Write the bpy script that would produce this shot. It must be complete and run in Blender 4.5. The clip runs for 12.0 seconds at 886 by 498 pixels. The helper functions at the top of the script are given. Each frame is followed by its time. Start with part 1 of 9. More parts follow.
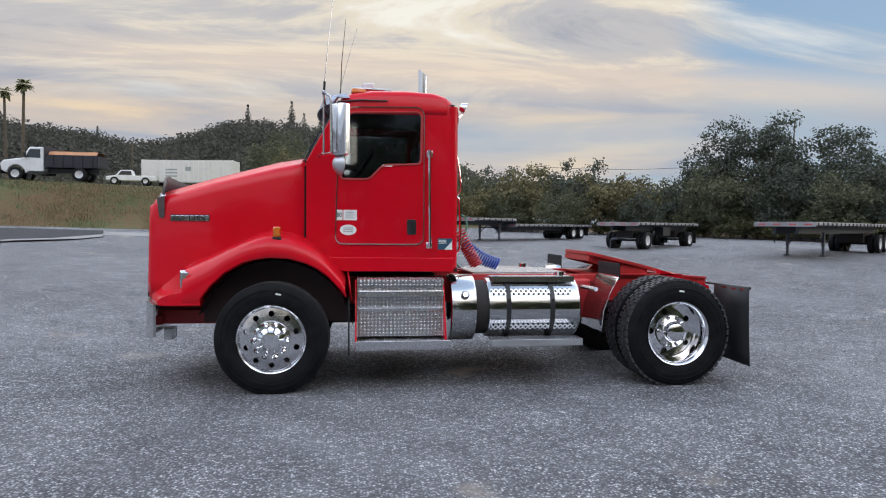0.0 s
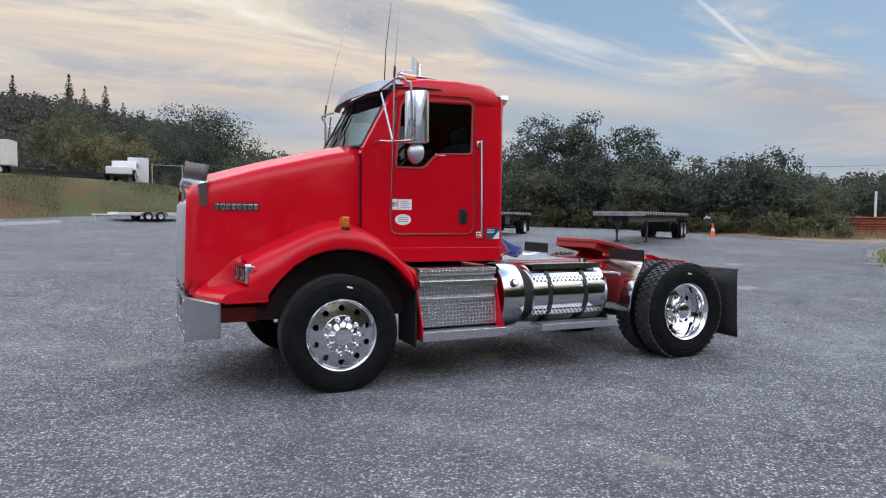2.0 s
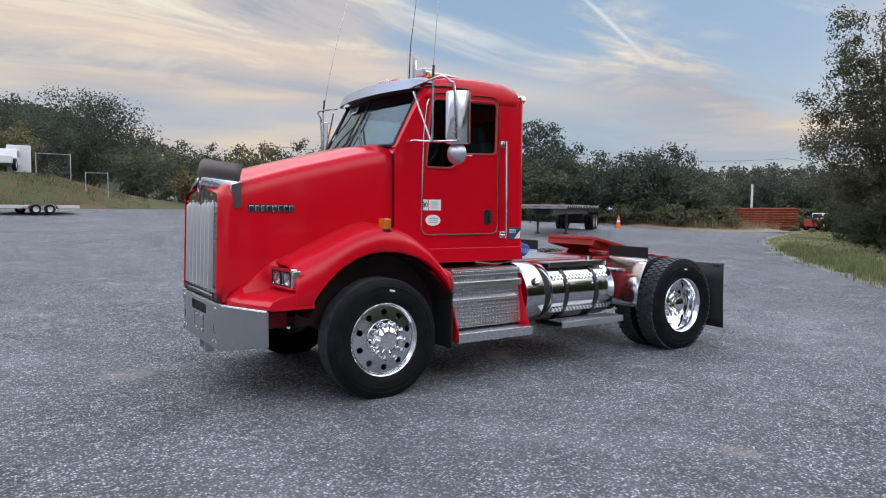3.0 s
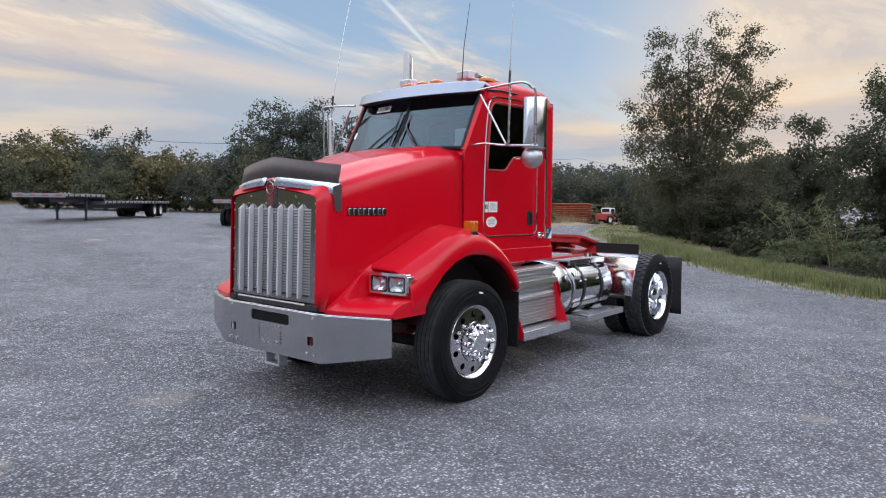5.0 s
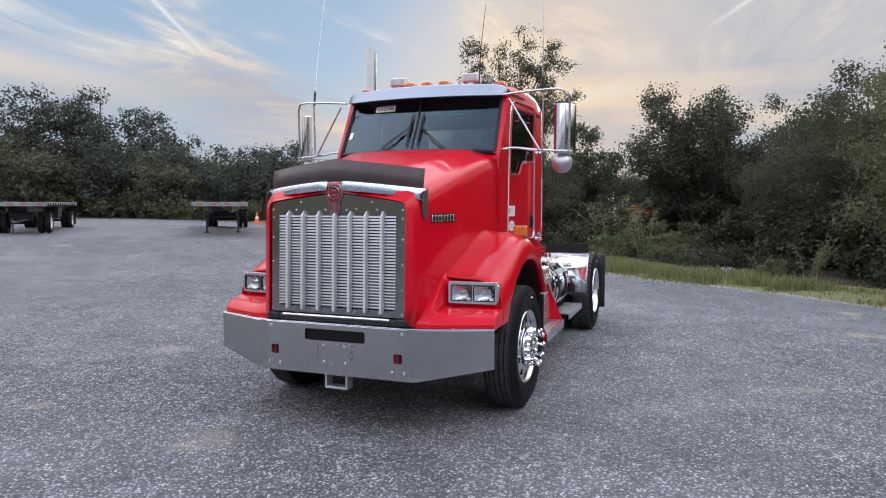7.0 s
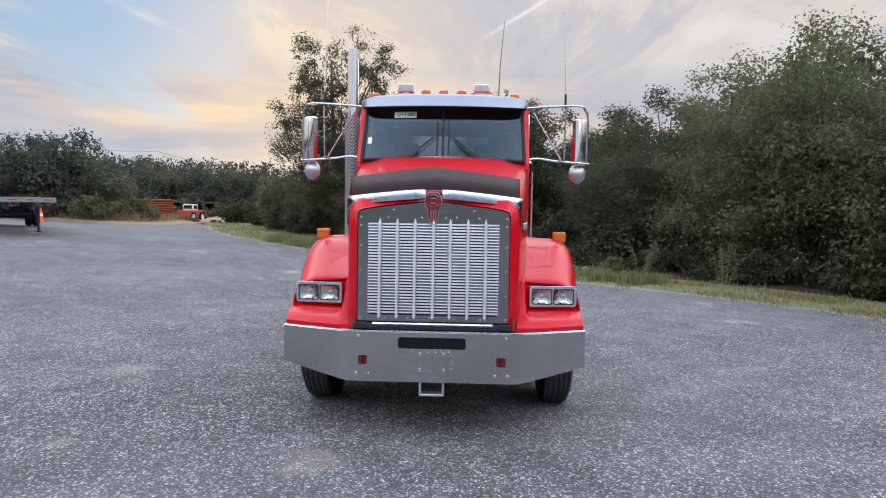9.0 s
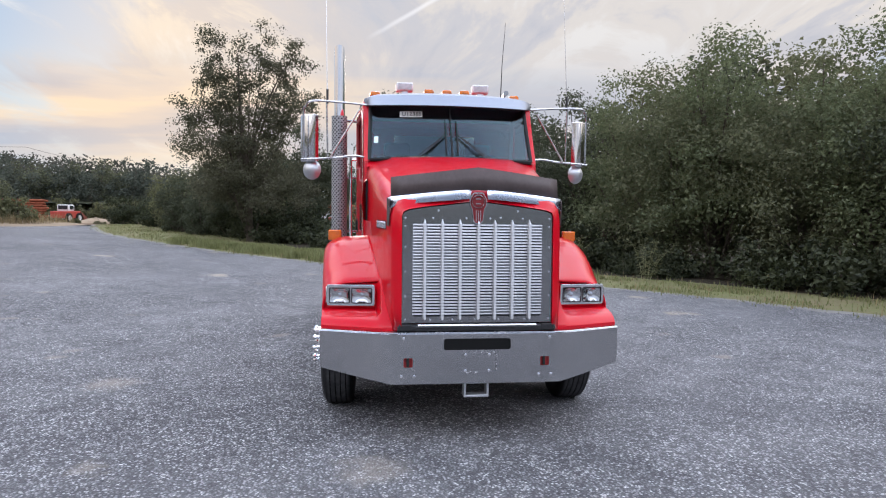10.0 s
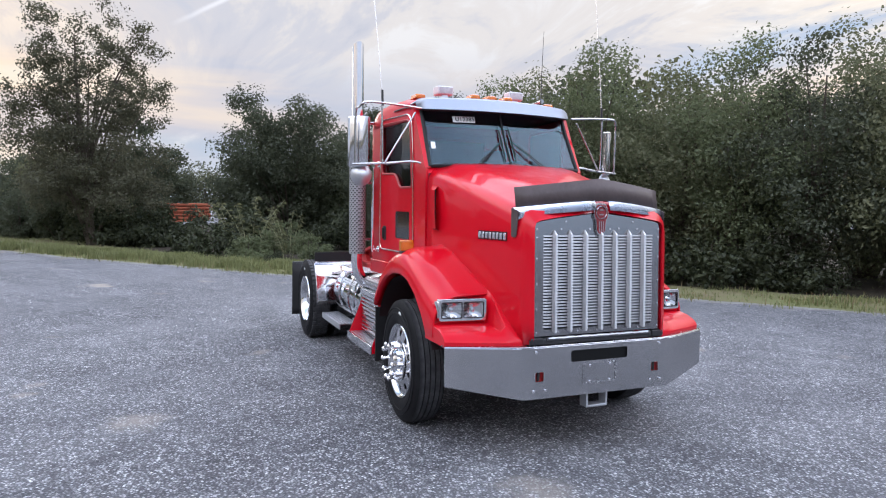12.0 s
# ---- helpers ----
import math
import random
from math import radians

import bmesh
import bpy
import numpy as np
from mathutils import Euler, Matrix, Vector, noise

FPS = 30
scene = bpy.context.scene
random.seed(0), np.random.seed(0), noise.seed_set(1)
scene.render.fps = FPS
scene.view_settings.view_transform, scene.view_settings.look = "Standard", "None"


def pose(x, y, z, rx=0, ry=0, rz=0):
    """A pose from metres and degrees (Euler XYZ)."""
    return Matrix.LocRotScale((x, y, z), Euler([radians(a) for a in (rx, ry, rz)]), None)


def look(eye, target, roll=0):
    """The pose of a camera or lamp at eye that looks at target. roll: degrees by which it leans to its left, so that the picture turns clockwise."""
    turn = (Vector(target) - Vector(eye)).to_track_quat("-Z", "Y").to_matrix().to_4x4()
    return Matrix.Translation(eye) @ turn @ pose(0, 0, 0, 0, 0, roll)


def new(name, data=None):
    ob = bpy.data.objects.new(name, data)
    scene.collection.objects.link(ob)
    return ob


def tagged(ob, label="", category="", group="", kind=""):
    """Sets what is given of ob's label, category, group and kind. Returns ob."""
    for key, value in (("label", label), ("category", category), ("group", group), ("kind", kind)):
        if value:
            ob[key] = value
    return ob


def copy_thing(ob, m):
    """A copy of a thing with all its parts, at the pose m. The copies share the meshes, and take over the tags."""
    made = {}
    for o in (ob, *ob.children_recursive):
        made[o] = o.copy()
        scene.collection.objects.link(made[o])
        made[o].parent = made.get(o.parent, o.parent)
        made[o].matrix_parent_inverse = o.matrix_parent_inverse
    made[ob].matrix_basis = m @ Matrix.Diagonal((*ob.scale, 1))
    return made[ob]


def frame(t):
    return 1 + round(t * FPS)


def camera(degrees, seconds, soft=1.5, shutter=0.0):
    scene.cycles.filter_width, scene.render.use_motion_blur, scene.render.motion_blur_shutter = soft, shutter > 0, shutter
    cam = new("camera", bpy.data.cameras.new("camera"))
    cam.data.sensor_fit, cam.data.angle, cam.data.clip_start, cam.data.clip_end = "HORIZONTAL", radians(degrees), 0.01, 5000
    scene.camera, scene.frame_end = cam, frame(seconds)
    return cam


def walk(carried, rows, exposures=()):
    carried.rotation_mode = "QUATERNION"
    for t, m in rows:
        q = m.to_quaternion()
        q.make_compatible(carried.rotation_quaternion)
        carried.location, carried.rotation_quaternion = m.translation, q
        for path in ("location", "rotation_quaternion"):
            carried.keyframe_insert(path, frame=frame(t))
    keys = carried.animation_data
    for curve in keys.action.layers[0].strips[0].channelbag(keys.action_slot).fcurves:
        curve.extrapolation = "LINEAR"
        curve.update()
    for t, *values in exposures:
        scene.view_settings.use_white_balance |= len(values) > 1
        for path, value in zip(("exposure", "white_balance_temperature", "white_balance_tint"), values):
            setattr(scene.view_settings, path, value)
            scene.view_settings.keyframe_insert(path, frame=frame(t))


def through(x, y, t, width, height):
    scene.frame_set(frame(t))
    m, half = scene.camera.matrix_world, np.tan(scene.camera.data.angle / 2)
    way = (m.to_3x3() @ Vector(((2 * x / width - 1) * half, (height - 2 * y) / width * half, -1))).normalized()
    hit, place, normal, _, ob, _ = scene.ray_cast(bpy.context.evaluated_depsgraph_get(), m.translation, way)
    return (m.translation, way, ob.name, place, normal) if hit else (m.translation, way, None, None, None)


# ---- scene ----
cam = camera(66.9, 12.0, soft=1.15)
PATH = [
    (0, (0.706, -7.353, 1.546), (0.979, -5.373, 1.477), 0.5),
    (0.5, (0.12, -7.269, 1.559), (0.543, -5.316, 1.48), 0.3),
    (1, (-0.49, -7.105, 1.545), (0.074, -5.189, 1.458), 0.5),
    (1.5, (-1.085, -7.008, 1.564), (-0.416, -5.126, 1.463), 0.4),
    (2, (-1.625, -6.736, 1.533), (-0.788, -4.922, 1.436), 0.5),
    (2.5, (-2.159, -6.45, 1.545), (-1.157, -4.723, 1.439), 0.6),
    (2.7, (-2.372, -6.307, 1.585), (-1.332, -4.603, 1.472), 0.5),
    (4.3, (-3.951, -5.135, 1.65), (-2.505, -3.76, 1.517), 0.6),
    (4.5, (-4.099, -4.959, 1.658), (-2.612, -3.628, 1.525), 0.6),
    (5, (-4.519, -4.519, 1.666), (-2.978, -3.251, 1.532), 0.5),
    (5.5, (-4.816, -4.012, 1.676), (-3.162, -2.897, 1.54), 0.8),
    (6, (-5.079, -3.477, 1.679), (-3.333, -2.51, 1.545), 0.7),
    (6.5, (-5.353, -2.97, 1.703), (-3.538, -2.141, 1.566), 0.5),
    (6.7, (-5.43, -2.756, 1.698), (-3.592, -1.979, 1.563), 0.3),
    (8.5, (-5.971, -0.817, 1.74), (-3.988, -0.59, 1.613), 0.7),
    (9, (-6.111, -0.244, 1.757), (-4.117, -0.171, 1.626), 0.9),
    (9.5, (-6.1, 0.306, 1.762), (-4.107, 0.198, 1.631), 0.5),
    (10, (-6.046, 0.883, 1.752), (-4.067, 0.631, 1.623), 0.7),
    (10.5, (-5.964, 1.446, 1.771), (-4.015, 1.017, 1.641), 0.9),
    (11, (-5.773, 1.994, 1.807), (-3.849, 1.46, 1.688), 1.2),
    (11.5, (-5.571, 2.483, 1.825), (-3.673, 1.866, 1.702), 0.7),
    (12, (-5.328, 2.972, 1.819), (-3.484, 2.208, 1.69), 0.8),
]
walk(cam, [(t, look(eye, target, roll)) for t, eye, target, roll in PATH],
     exposures=[(0.0, -0.09, 6200, 10.0), (2.5, -0.10, 6200, 11.5), (5.5, 0.0, 6250, 12.5), (8.5, 0.06, 6350, 13.0), (12.0, 0.31, 6000, 14.0)])

# ---- light ----
SUN_AZ, SUN_EL = radians(4), radians(9)


def sky():
    w = bpy.data.worlds.new("dusk_sky")
    scene.world = w
    w.use_nodes = True
    nt = w.node_tree
    nt.nodes.clear()
    N, L = nt.nodes.new, nt.links.new

    def math(op, a, b=None, clamp=False):
        n = N("ShaderNodeMath")
        n.operation, n.use_clamp = op, clamp
        for i, v in enumerate((a, b)):
            if v is None:
                continue
            if isinstance(v, (int, float)):
                n.inputs[i].default_value = v
            else:
                L(v, n.inputs[i])
        return n.outputs[0]

    def ramp(fac, stops):
        n = N("ShaderNodeValToRGB")
        n.color_ramp.interpolation = "EASE"
        els = n.color_ramp.elements
        while len(els) < len(stops):
            els.new(0.5)
        for e, (p, c) in zip(els, stops):
            e.position, e.color = p, (*c, 1) if len(c) == 3 else c
        L(fac, n.inputs[0])
        return n.outputs[0]

    def mix(fac, a, b):
        n = N("ShaderNodeMix")
        n.data_type = "RGBA"
        for sock, v in ((n.inputs[0], fac), (n.inputs[6], a), (n.inputs[7], b)):
            if isinstance(v, (int, float)):
                sock.default_value = v
            elif isinstance(v, tuple):
                sock.default_value = (*v, 1)
            else:
                L(v, sock)
        return n.outputs[2]

    def fbm(vec, scale, detail=5, rough=0.55, dist=0.0):
        n = N("ShaderNodeTexNoise")
        n.inputs["Scale"].default_value, n.inputs["Detail"].default_value = scale, detail
        n.inputs["Roughness"].default_value, n.inputs["Distortion"].default_value = rough, dist
        L(vec, n.inputs["Vector"])
        return n.outputs[0]

    tex = N("ShaderNodeTexCoord")
    sep = N("ShaderNodeSeparateXYZ")
    L(tex.outputs["Generated"], sep.inputs[0])
    up = math("MAXIMUM", sep.outputs[2], 0.0)
    lift = math("ADD", up, 0.16)
    flat = N("ShaderNodeCombineXYZ")
    L(math("DIVIDE", sep.outputs[0], lift), flat.inputs[0])
    L(math("DIVIDE", sep.outputs[1], lift), flat.inputs[1])
    turn = N("ShaderNodeMapping")
    turn.inputs["Rotation"].default_value = (0, 0, radians(28))
    turn.inputs["Scale"].default_value = (0.42, 1.0, 1.0)
    L(flat.outputs[0], turn.inputs[0])
    air = N("ShaderNodeTexSky")
    air.sky_type, air.sun_disc = "NISHITA", False
    air.sun_elevation, air.sun_rotation = SUN_EL, radians(90) - SUN_AZ
    air.air_density, air.dust_density, air.ozone_density = 1.0, 1.5, 2.0
    base = N("ShaderNodeVectorMath")
    base.operation = "SCALE"
    L(air.outputs[0], base.inputs[0])
    base.inputs["Scale"].default_value = 0.10
    def toward(az, el, lo):
        """1 in a direction, falling smoothly to 0 where the cosine is lo."""
        d = N("ShaderNodeVectorMath")
        d.operation = "DOT_PRODUCT"
        L(tex.outputs["Generated"], d.inputs[0])
        a, e = radians(az), radians(el)
        d.inputs[1].default_value = (np.cos(a) * np.cos(e), np.sin(a) * np.cos(e), np.sin(e))
        return ramp(d.outputs["Value"], [(lo, (0, 0, 0)), (1.0, (1, 1, 1))])

    # clear air between the clouds: pale teal low, blue above
    clear = ramp(up, [(0.0, (0.52, 0.62, 0.66)), (0.10, (0.50, 0.63, 0.71)), (0.22, (0.38, 0.53, 0.70)), (0.45, (0.28, 0.44, 0.66)), (1.0, (0.22, 0.38, 0.62))])
    clear = mix(0.15, clear, base.outputs[0])
    big = fbm(turn.outputs[0], 0.55, 6, 0.52, 0.6)
    fine = fbm(turn.outputs[0], 2.0, 9, 0.63, 0.7)
    cover = math("ADD", math("MULTIPLY", big, 0.62), math("MULTIPLY", fine, 0.38))
    cover = math("ADD", cover, math("MULTIPLY", toward(98, 15, 0.78), 0.22))
    cover = math("ADD", cover, math("MULTIPLY", toward(-10, 16, 0.80), 0.10))
    cover = math("SUBTRACT", cover, math("MULTIPLY", toward(50, 18, 0.96), 0.10))
    cover = math("SUBTRACT", cover, math("MULTIPLY", toward(27, 19, 0.965), 0.14))
    mask = ramp(cover, [(0.38, (0, 0, 0)), (0.51, (1, 1, 1))])
    # lit streaks cream, bellies lavender grey, low bands peach
    layer = N("ShaderNodeMapping")
    layer.inputs["Scale"].default_value = (1.5, 1.5, 11.0)
    layer.inputs["Rotation"].default_value = (radians(4), radians(-3), 0)
    L(tex.outputs["Generated"], layer.inputs[0])
    lowtone = ramp(fbm(layer.outputs[0], 1.5, 6, 0.5, 0.25), [(0.30, (0.38, 0.46, 0.54)), (0.43, (0.45, 0.46, 0.51)), (0.53, (0.68, 0.58, 0.50)), (0.62, (0.91, 0.71, 0.48)), (0.70, (0.97, 0.87, 0.68))])
    hightone = ramp(fine, [(0.34, (0.43, 0.44, 0.48)), (0.45, (0.61, 0.58, 0.56)), (0.54, (0.87, 0.77, 0.62)), (0.63, (1.0, 0.94, 0.81))])
    tone = mix(ramp(up, [(0.13, (0, 0, 0)), (0.24, (1, 1, 1))]), lowtone, hightone)
    col = mix(mask, clear, tone)
    # thin grey-blue haze on the horizon
    col = mix(ramp(up, [(0.0, (0.8, 0.8, 0.8)), (0.11, (0, 0, 0))]), col, (0.43, 0.58, 0.68))
    col = mix(math("MULTIPLY", toward(12, 9, 0.955), 0.42), col, (0.96, 0.74, 0.50))

    # thicker grey veil low over the tree row
    col = mix(math("MULTIPLY", toward(-20, 16, 0.80), 0.55), col, (0.53, 0.54, 0.56))

    def trail(a, b, width, strength):
        """A thin vapour trail between two directions."""
        a, b = Vector(a).normalized(), Vector(b).normalized()
        n = a.cross(b).normalized()
        mid = (a + b).normalized()
        d = N("ShaderNodeVectorMath")
        d.operation = "DOT_PRODUCT"
        L(tex.outputs["Generated"], d.inputs[0])
        d.inputs[1].default_value = n
        off = math("ADD", d.outputs["Value"], math("MULTIPLY", math("SUBTRACT", fine, 0.5), 0.010))
        line = ramp(math("DIVIDE", math("ABSOLUTE", off), width), [(0.0, (1, 1, 1)), (1.0, (0, 0, 0))])
        e = N("ShaderNodeVectorMath")
        e.operation = "DOT_PRODUCT"
        L(tex.outputs["Generated"], e.inputs[0])
        e.inputs[1].default_value = mid
        ends = ramp(e.outputs["Value"], [(2 * a.dot(mid) - 1, (0, 0, 0)), (1.0, (1, 1, 1))])
        return math("MULTIPLY", math("MULTIPLY", line, ends), strength)

    col = mix(trail((0.677, 0.677, 0.289), (0.744, 0.632, 0.217), 0.005, 0.6), col, (0.95, 0.93, 0.90))
    col = mix(trail((0.967, -0.040, 0.251), (0.944, -0.130, 0.300), 0.005, 0.55), col, (0.95, 0.94, 0.92))
    def aim(az, el):
        return np.cos(radians(az)) * np.cos(radians(el)), np.sin(radians(az)) * np.cos(radians(el)), np.sin(radians(el))

    # a slate bank low over the far trees and a peach band lying on it
    col = mix(trail(aim(104, 6.0), aim(30, 5.6), 0.060, 0.55), col, (0.46, 0.56, 0.64))
    col = mix(trail(aim(112, 12.5), aim(46, 9.0), 0.042, 0.60), col, (0.93, 0.74, 0.56))
    # away from the sunset the sky is blue grey
    col = mix(math("MULTIPLY", toward(188, 30, 0.35), 0.75), col, (0.50, 0.60, 0.76))
    # bright ring added out of view to light the scene, between banks and blue overhead
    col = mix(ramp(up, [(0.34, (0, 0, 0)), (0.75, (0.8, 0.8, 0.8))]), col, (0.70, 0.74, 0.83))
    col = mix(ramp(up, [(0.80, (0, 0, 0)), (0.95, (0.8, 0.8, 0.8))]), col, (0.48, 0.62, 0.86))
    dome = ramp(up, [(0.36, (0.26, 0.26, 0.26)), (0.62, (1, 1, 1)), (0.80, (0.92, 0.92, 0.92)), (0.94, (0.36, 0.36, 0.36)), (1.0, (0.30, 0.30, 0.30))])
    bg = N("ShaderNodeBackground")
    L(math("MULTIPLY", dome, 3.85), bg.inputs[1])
    L(col, bg.inputs[0])
    out = N("ShaderNodeOutputWorld")
    L(bg.outputs[0], out.inputs[0])


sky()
sun = new("sun", bpy.data.lights.new("sun", "SUN"))
sun.data.energy, sun.data.angle, sun.data.color = 0.5, radians(20), (1.0, 0.88, 0.74)
sun.matrix_world = look((0, 0, 0), (-np.cos(SUN_AZ) * np.cos(SUN_EL), -np.sin(SUN_AZ) * np.cos(SUN_EL), -np.sin(SUN_EL)))
scene.view_settings.exposure = 0.0

# ---- materials ----


class Mat:
    """A node material under construction, on a Principled shader."""

    def __init__(self, name, color, rough=0.5, metal=0.0, coat=0.0, spec=0.5):
        self.m = bpy.data.materials.new(name)
        self.m.use_nodes = True
        self.t = self.m.node_tree
        self.p = self.t.nodes["Principled BSDF"]
        self.set("Base Color", (*color, 1))
        self.set("Roughness", rough)
        self.set("Metallic", metal)
        self.set("Coat Weight", coat)
        self.set("Coat Roughness", 0.03)
        self.set("Specular IOR Level", spec)
        self.tc = self.n("ShaderNodeTexCoord")
        self.vec = self.tc.outputs["Object"]

    def n(self, kind):
        return self.t.nodes.new(kind)

    def link(self, a, b):
        self.t.links.new(a, b)

    def set(self, key, value):
        self.p.inputs[key].default_value = value

    def noise(self, scale, detail=4, rough=0.55, vec=None):
        n = self.n("ShaderNodeTexNoise")
        n.inputs["Scale"].default_value, n.inputs["Detail"].default_value = scale, detail
        n.inputs["Roughness"].default_value = rough
        self.link(vec or self.vec, n.inputs["Vector"])
        return n.outputs[0]

    def ramp(self, fac, stops):
        n = self.n("ShaderNodeValToRGB")
        els = n.color_ramp.elements
        while len(els) < len(stops):
            els.new(0.5)
        for e, (p, c) in zip(els, stops):
            e.position, e.color = p, (c, c, c, 1) if isinstance(c, (int, float)) else (*c, 1)
        self.link(fac, n.inputs[0])
        return n.outputs[0]

    def mix(self, fac, a, b, mode="MIX"):
        n = self.n("ShaderNodeMix")
        n.data_type, n.blend_type = "RGBA", mode
        for sock, v in ((n.inputs[0], fac), (n.inputs[6], a), (n.inputs[7], b)):
            if isinstance(v, (int, float)):
                sock.default_value = v
            elif isinstance(v, tuple):
                sock.default_value = (*v, 1)
            else:
                self.link(v, sock)
        return n.outputs[2]

    def math(self, op, a, b=None):
        n = self.n("ShaderNodeMath")
        n.operation = op
        for i, v in enumerate((a, b)):
            if v is None:
                continue
            if isinstance(v, (int, float)):
                n.inputs[i].default_value = v
            else:
                self.link(v, n.inputs[i])
        return n.outputs[0]

    def color(self, out):
        self.link(out, self.p.inputs["Base Color"])
        return self

    def rough(self, out):
        self.link(out, self.p.inputs["Roughness"])
        return self

    def bump(self, out, strength=0.3, dist=0.01):
        n = self.n("ShaderNodeBump")
        n.inputs["Strength"].default_value, n.inputs["Distance"].default_value = strength, dist
        self.link(out, n.inputs["Height"])
        self.link(n.outputs[0], self.p.inputs["Normal"])
        return self

    def random(self):
        return self.n("ShaderNodeObjectInfo").outputs["Random"]

    def island(self):
        return self.n("ShaderNodeNewGeometry").outputs["Random Per Island"]


def plain(name, color, rough=0.5, metal=0.0, coat=0.0, var=0.12, scale=6.0, spec=0.5, bump=0.0):
    """A surface with two scales of tone and gloss."""
    b = Mat(name, color, rough, metal, coat, spec)
    big, fine = b.noise(scale), b.noise(scale * 14, 3)
    f = b.math("ADD", b.math("MULTIPLY", big, 0.65), b.math("MULTIPLY", fine, 0.35))
    lo, hi = tuple(c * (1 - var) for c in color), tuple(min(1, c * (1 + var)) for c in color)
    b.color(b.ramp(f, [(0.3, lo), (0.7, hi)]))
    b.rough(b.ramp(f, [(0.3, max(0.02, rough * 0.85)), (0.7, min(1, rough * 1.15))]))
    if bump:
        b.bump(fine, bump, 0.004)
    return b.m


def paint_red():
    b = Mat("red_paint", (0.70, 0.010, 0.020), 0.34, 0.0, 0.50, 0.07)
    dust = b.ramp(b.noise(2.2, 6), [(0.5, 0.0), (0.85, 0.06)])
    b.color(b.mix(dust, b.ramp(b.noise(0.9), [(0.3, (0.55, 0.003, 0.013)), (0.7, (0.62, 0.004, 0.017))]), (0.58, 0.07, 0.055)))
    b.rough(b.ramp(b.noise(9, 5), [(0.3, 0.28), (0.7, 0.40)]))
    b.set("Coat Roughness", 0.02)
    b.bump(b.noise(3.0, 2), 0.05, 0.01)
    return b.m


def tread_plate(name, color, rough):
    """Metal sheet with the raised diamonds of tread plate."""
    b = Mat(name, color, rough, 1.0)
    s = b.n("ShaderNodeSeparateXYZ")
    b.link(b.vec, s.inputs[0])
    v = b.math("ADD", s.outputs[1], s.outputs[2])
    k = 88.0
    a = b.math("SINE", b.math("MULTIPLY", b.math("ADD", s.outputs[0], v), k))
    c = b.math("SINE", b.math("MULTIPLY", b.math("SUBTRACT", s.outputs[0], v), k))
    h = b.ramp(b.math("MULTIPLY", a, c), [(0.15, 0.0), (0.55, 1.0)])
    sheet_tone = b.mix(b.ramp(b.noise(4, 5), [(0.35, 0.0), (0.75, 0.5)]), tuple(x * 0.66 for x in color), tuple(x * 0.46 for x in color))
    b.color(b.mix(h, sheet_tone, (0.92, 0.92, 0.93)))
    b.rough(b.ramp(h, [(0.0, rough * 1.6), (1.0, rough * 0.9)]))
    b.bump(h, 0.8, 0.005)
    return b.m


def perforated(name, color, rough, pitch, metal=1.0):
    """Metal sheet with rows of punched round holes, staggered."""
    b = Mat(name, color, rough, 1.0)
    s = b.n("ShaderNodeSeparateXYZ")
    b.link(b.tc.outputs["UV"], s.inputs[0])
    k = math.pi / pitch
    a = b.math("SINE", b.math("MULTIPLY", s.outputs[0], k))
    c = b.math("SINE", b.math("MULTIPLY", s.outputs[1], k))
    h = b.math("MULTIPLY", a, c)
    hole = b.ramp(h, [(0.20, 0.0), (0.28, 1.0)])
    b.color(b.mix(hole, color, (0.012, 0.012, 0.012)))
    b.link(b.math("MULTIPLY", b.math("SUBTRACT", 1.0, hole), metal), b.p.inputs["Metallic"])
    b.bump(b.math("SUBTRACT", 1.0, hole), 0.8, 0.004)
    return b.m


def glass(name, color, alpha_mix, rough=0.01, sheen=(1, 1, 1)):
    m = bpy.data.materials.new(name)
    m.use_nodes = True
    t = m.node_tree
    t.nodes.clear()
    tr, gl, mx, fr, out = (t.nodes.new(k) for k in ("ShaderNodeBsdfTransparent", "ShaderNodeBsdfGlossy", "ShaderNodeMixShader", "ShaderNodeFresnel", "ShaderNodeOutputMaterial"))
    tr.inputs[0].default_value = (*color, 1)
    gl.inputs["Roughness"].default_value = rough
    gl.inputs["Color"].default_value = (*sheen, 1)
    fr.inputs[0].default_value = alpha_mix
    t.links.new(fr.outputs[0], mx.inputs[0])
    t.links.new(tr.outputs[0], mx.inputs[1])
    t.links.new(gl.outputs[0], mx.inputs[2])
    t.links.new(mx.outputs[0], out.inputs[0])
    return m


def lens(name, color, rough=0.25):
    b = Mat(name, color, rough, 0.0, 0.6)
    b.set("Transmission Weight", 0.25)
    b.color(b.ramp(b.noise(30, 2), [(0.35, tuple(c * 0.8 for c in color)), (0.65, color)]))
    s = b.n("ShaderNodeTexWave")
    s.inputs["Scale"].default_value = 40
    b.link(b.vec, s.inputs["Vector"])
    b.bump(s.outputs["Fac"], 0.25, 0.003)
    return b.m


RED = paint_red()
RED_FRAME = plain("red_frame_paint", (0.42, 0.02, 0.022), 0.45, 0, 0.1, 0.25, 3)
CHROME = plain("chrome", (0.84, 0.84, 0.86), 0.05, 1.0, 0, 0.04, 3)
POLISHED = plain("polished_aluminium", (0.74, 0.74, 0.76), 0.16, 1.0, 0, 0.08, 5)
TANK_METAL = plain("polished_tank_metal", (0.60, 0.61, 0.63), 0.09, 1.0, 0, 0.08, 3)
STEEL = plain("stainless_steel", (0.50, 0.50, 0.51), 0.26, 1.0, 0, 0.14, 4)
BUMPER_STEEL = plain("weathered_bumper_steel", (0.49, 0.49, 0.50), 0.22, 0.98, 0, 0.06, 3)
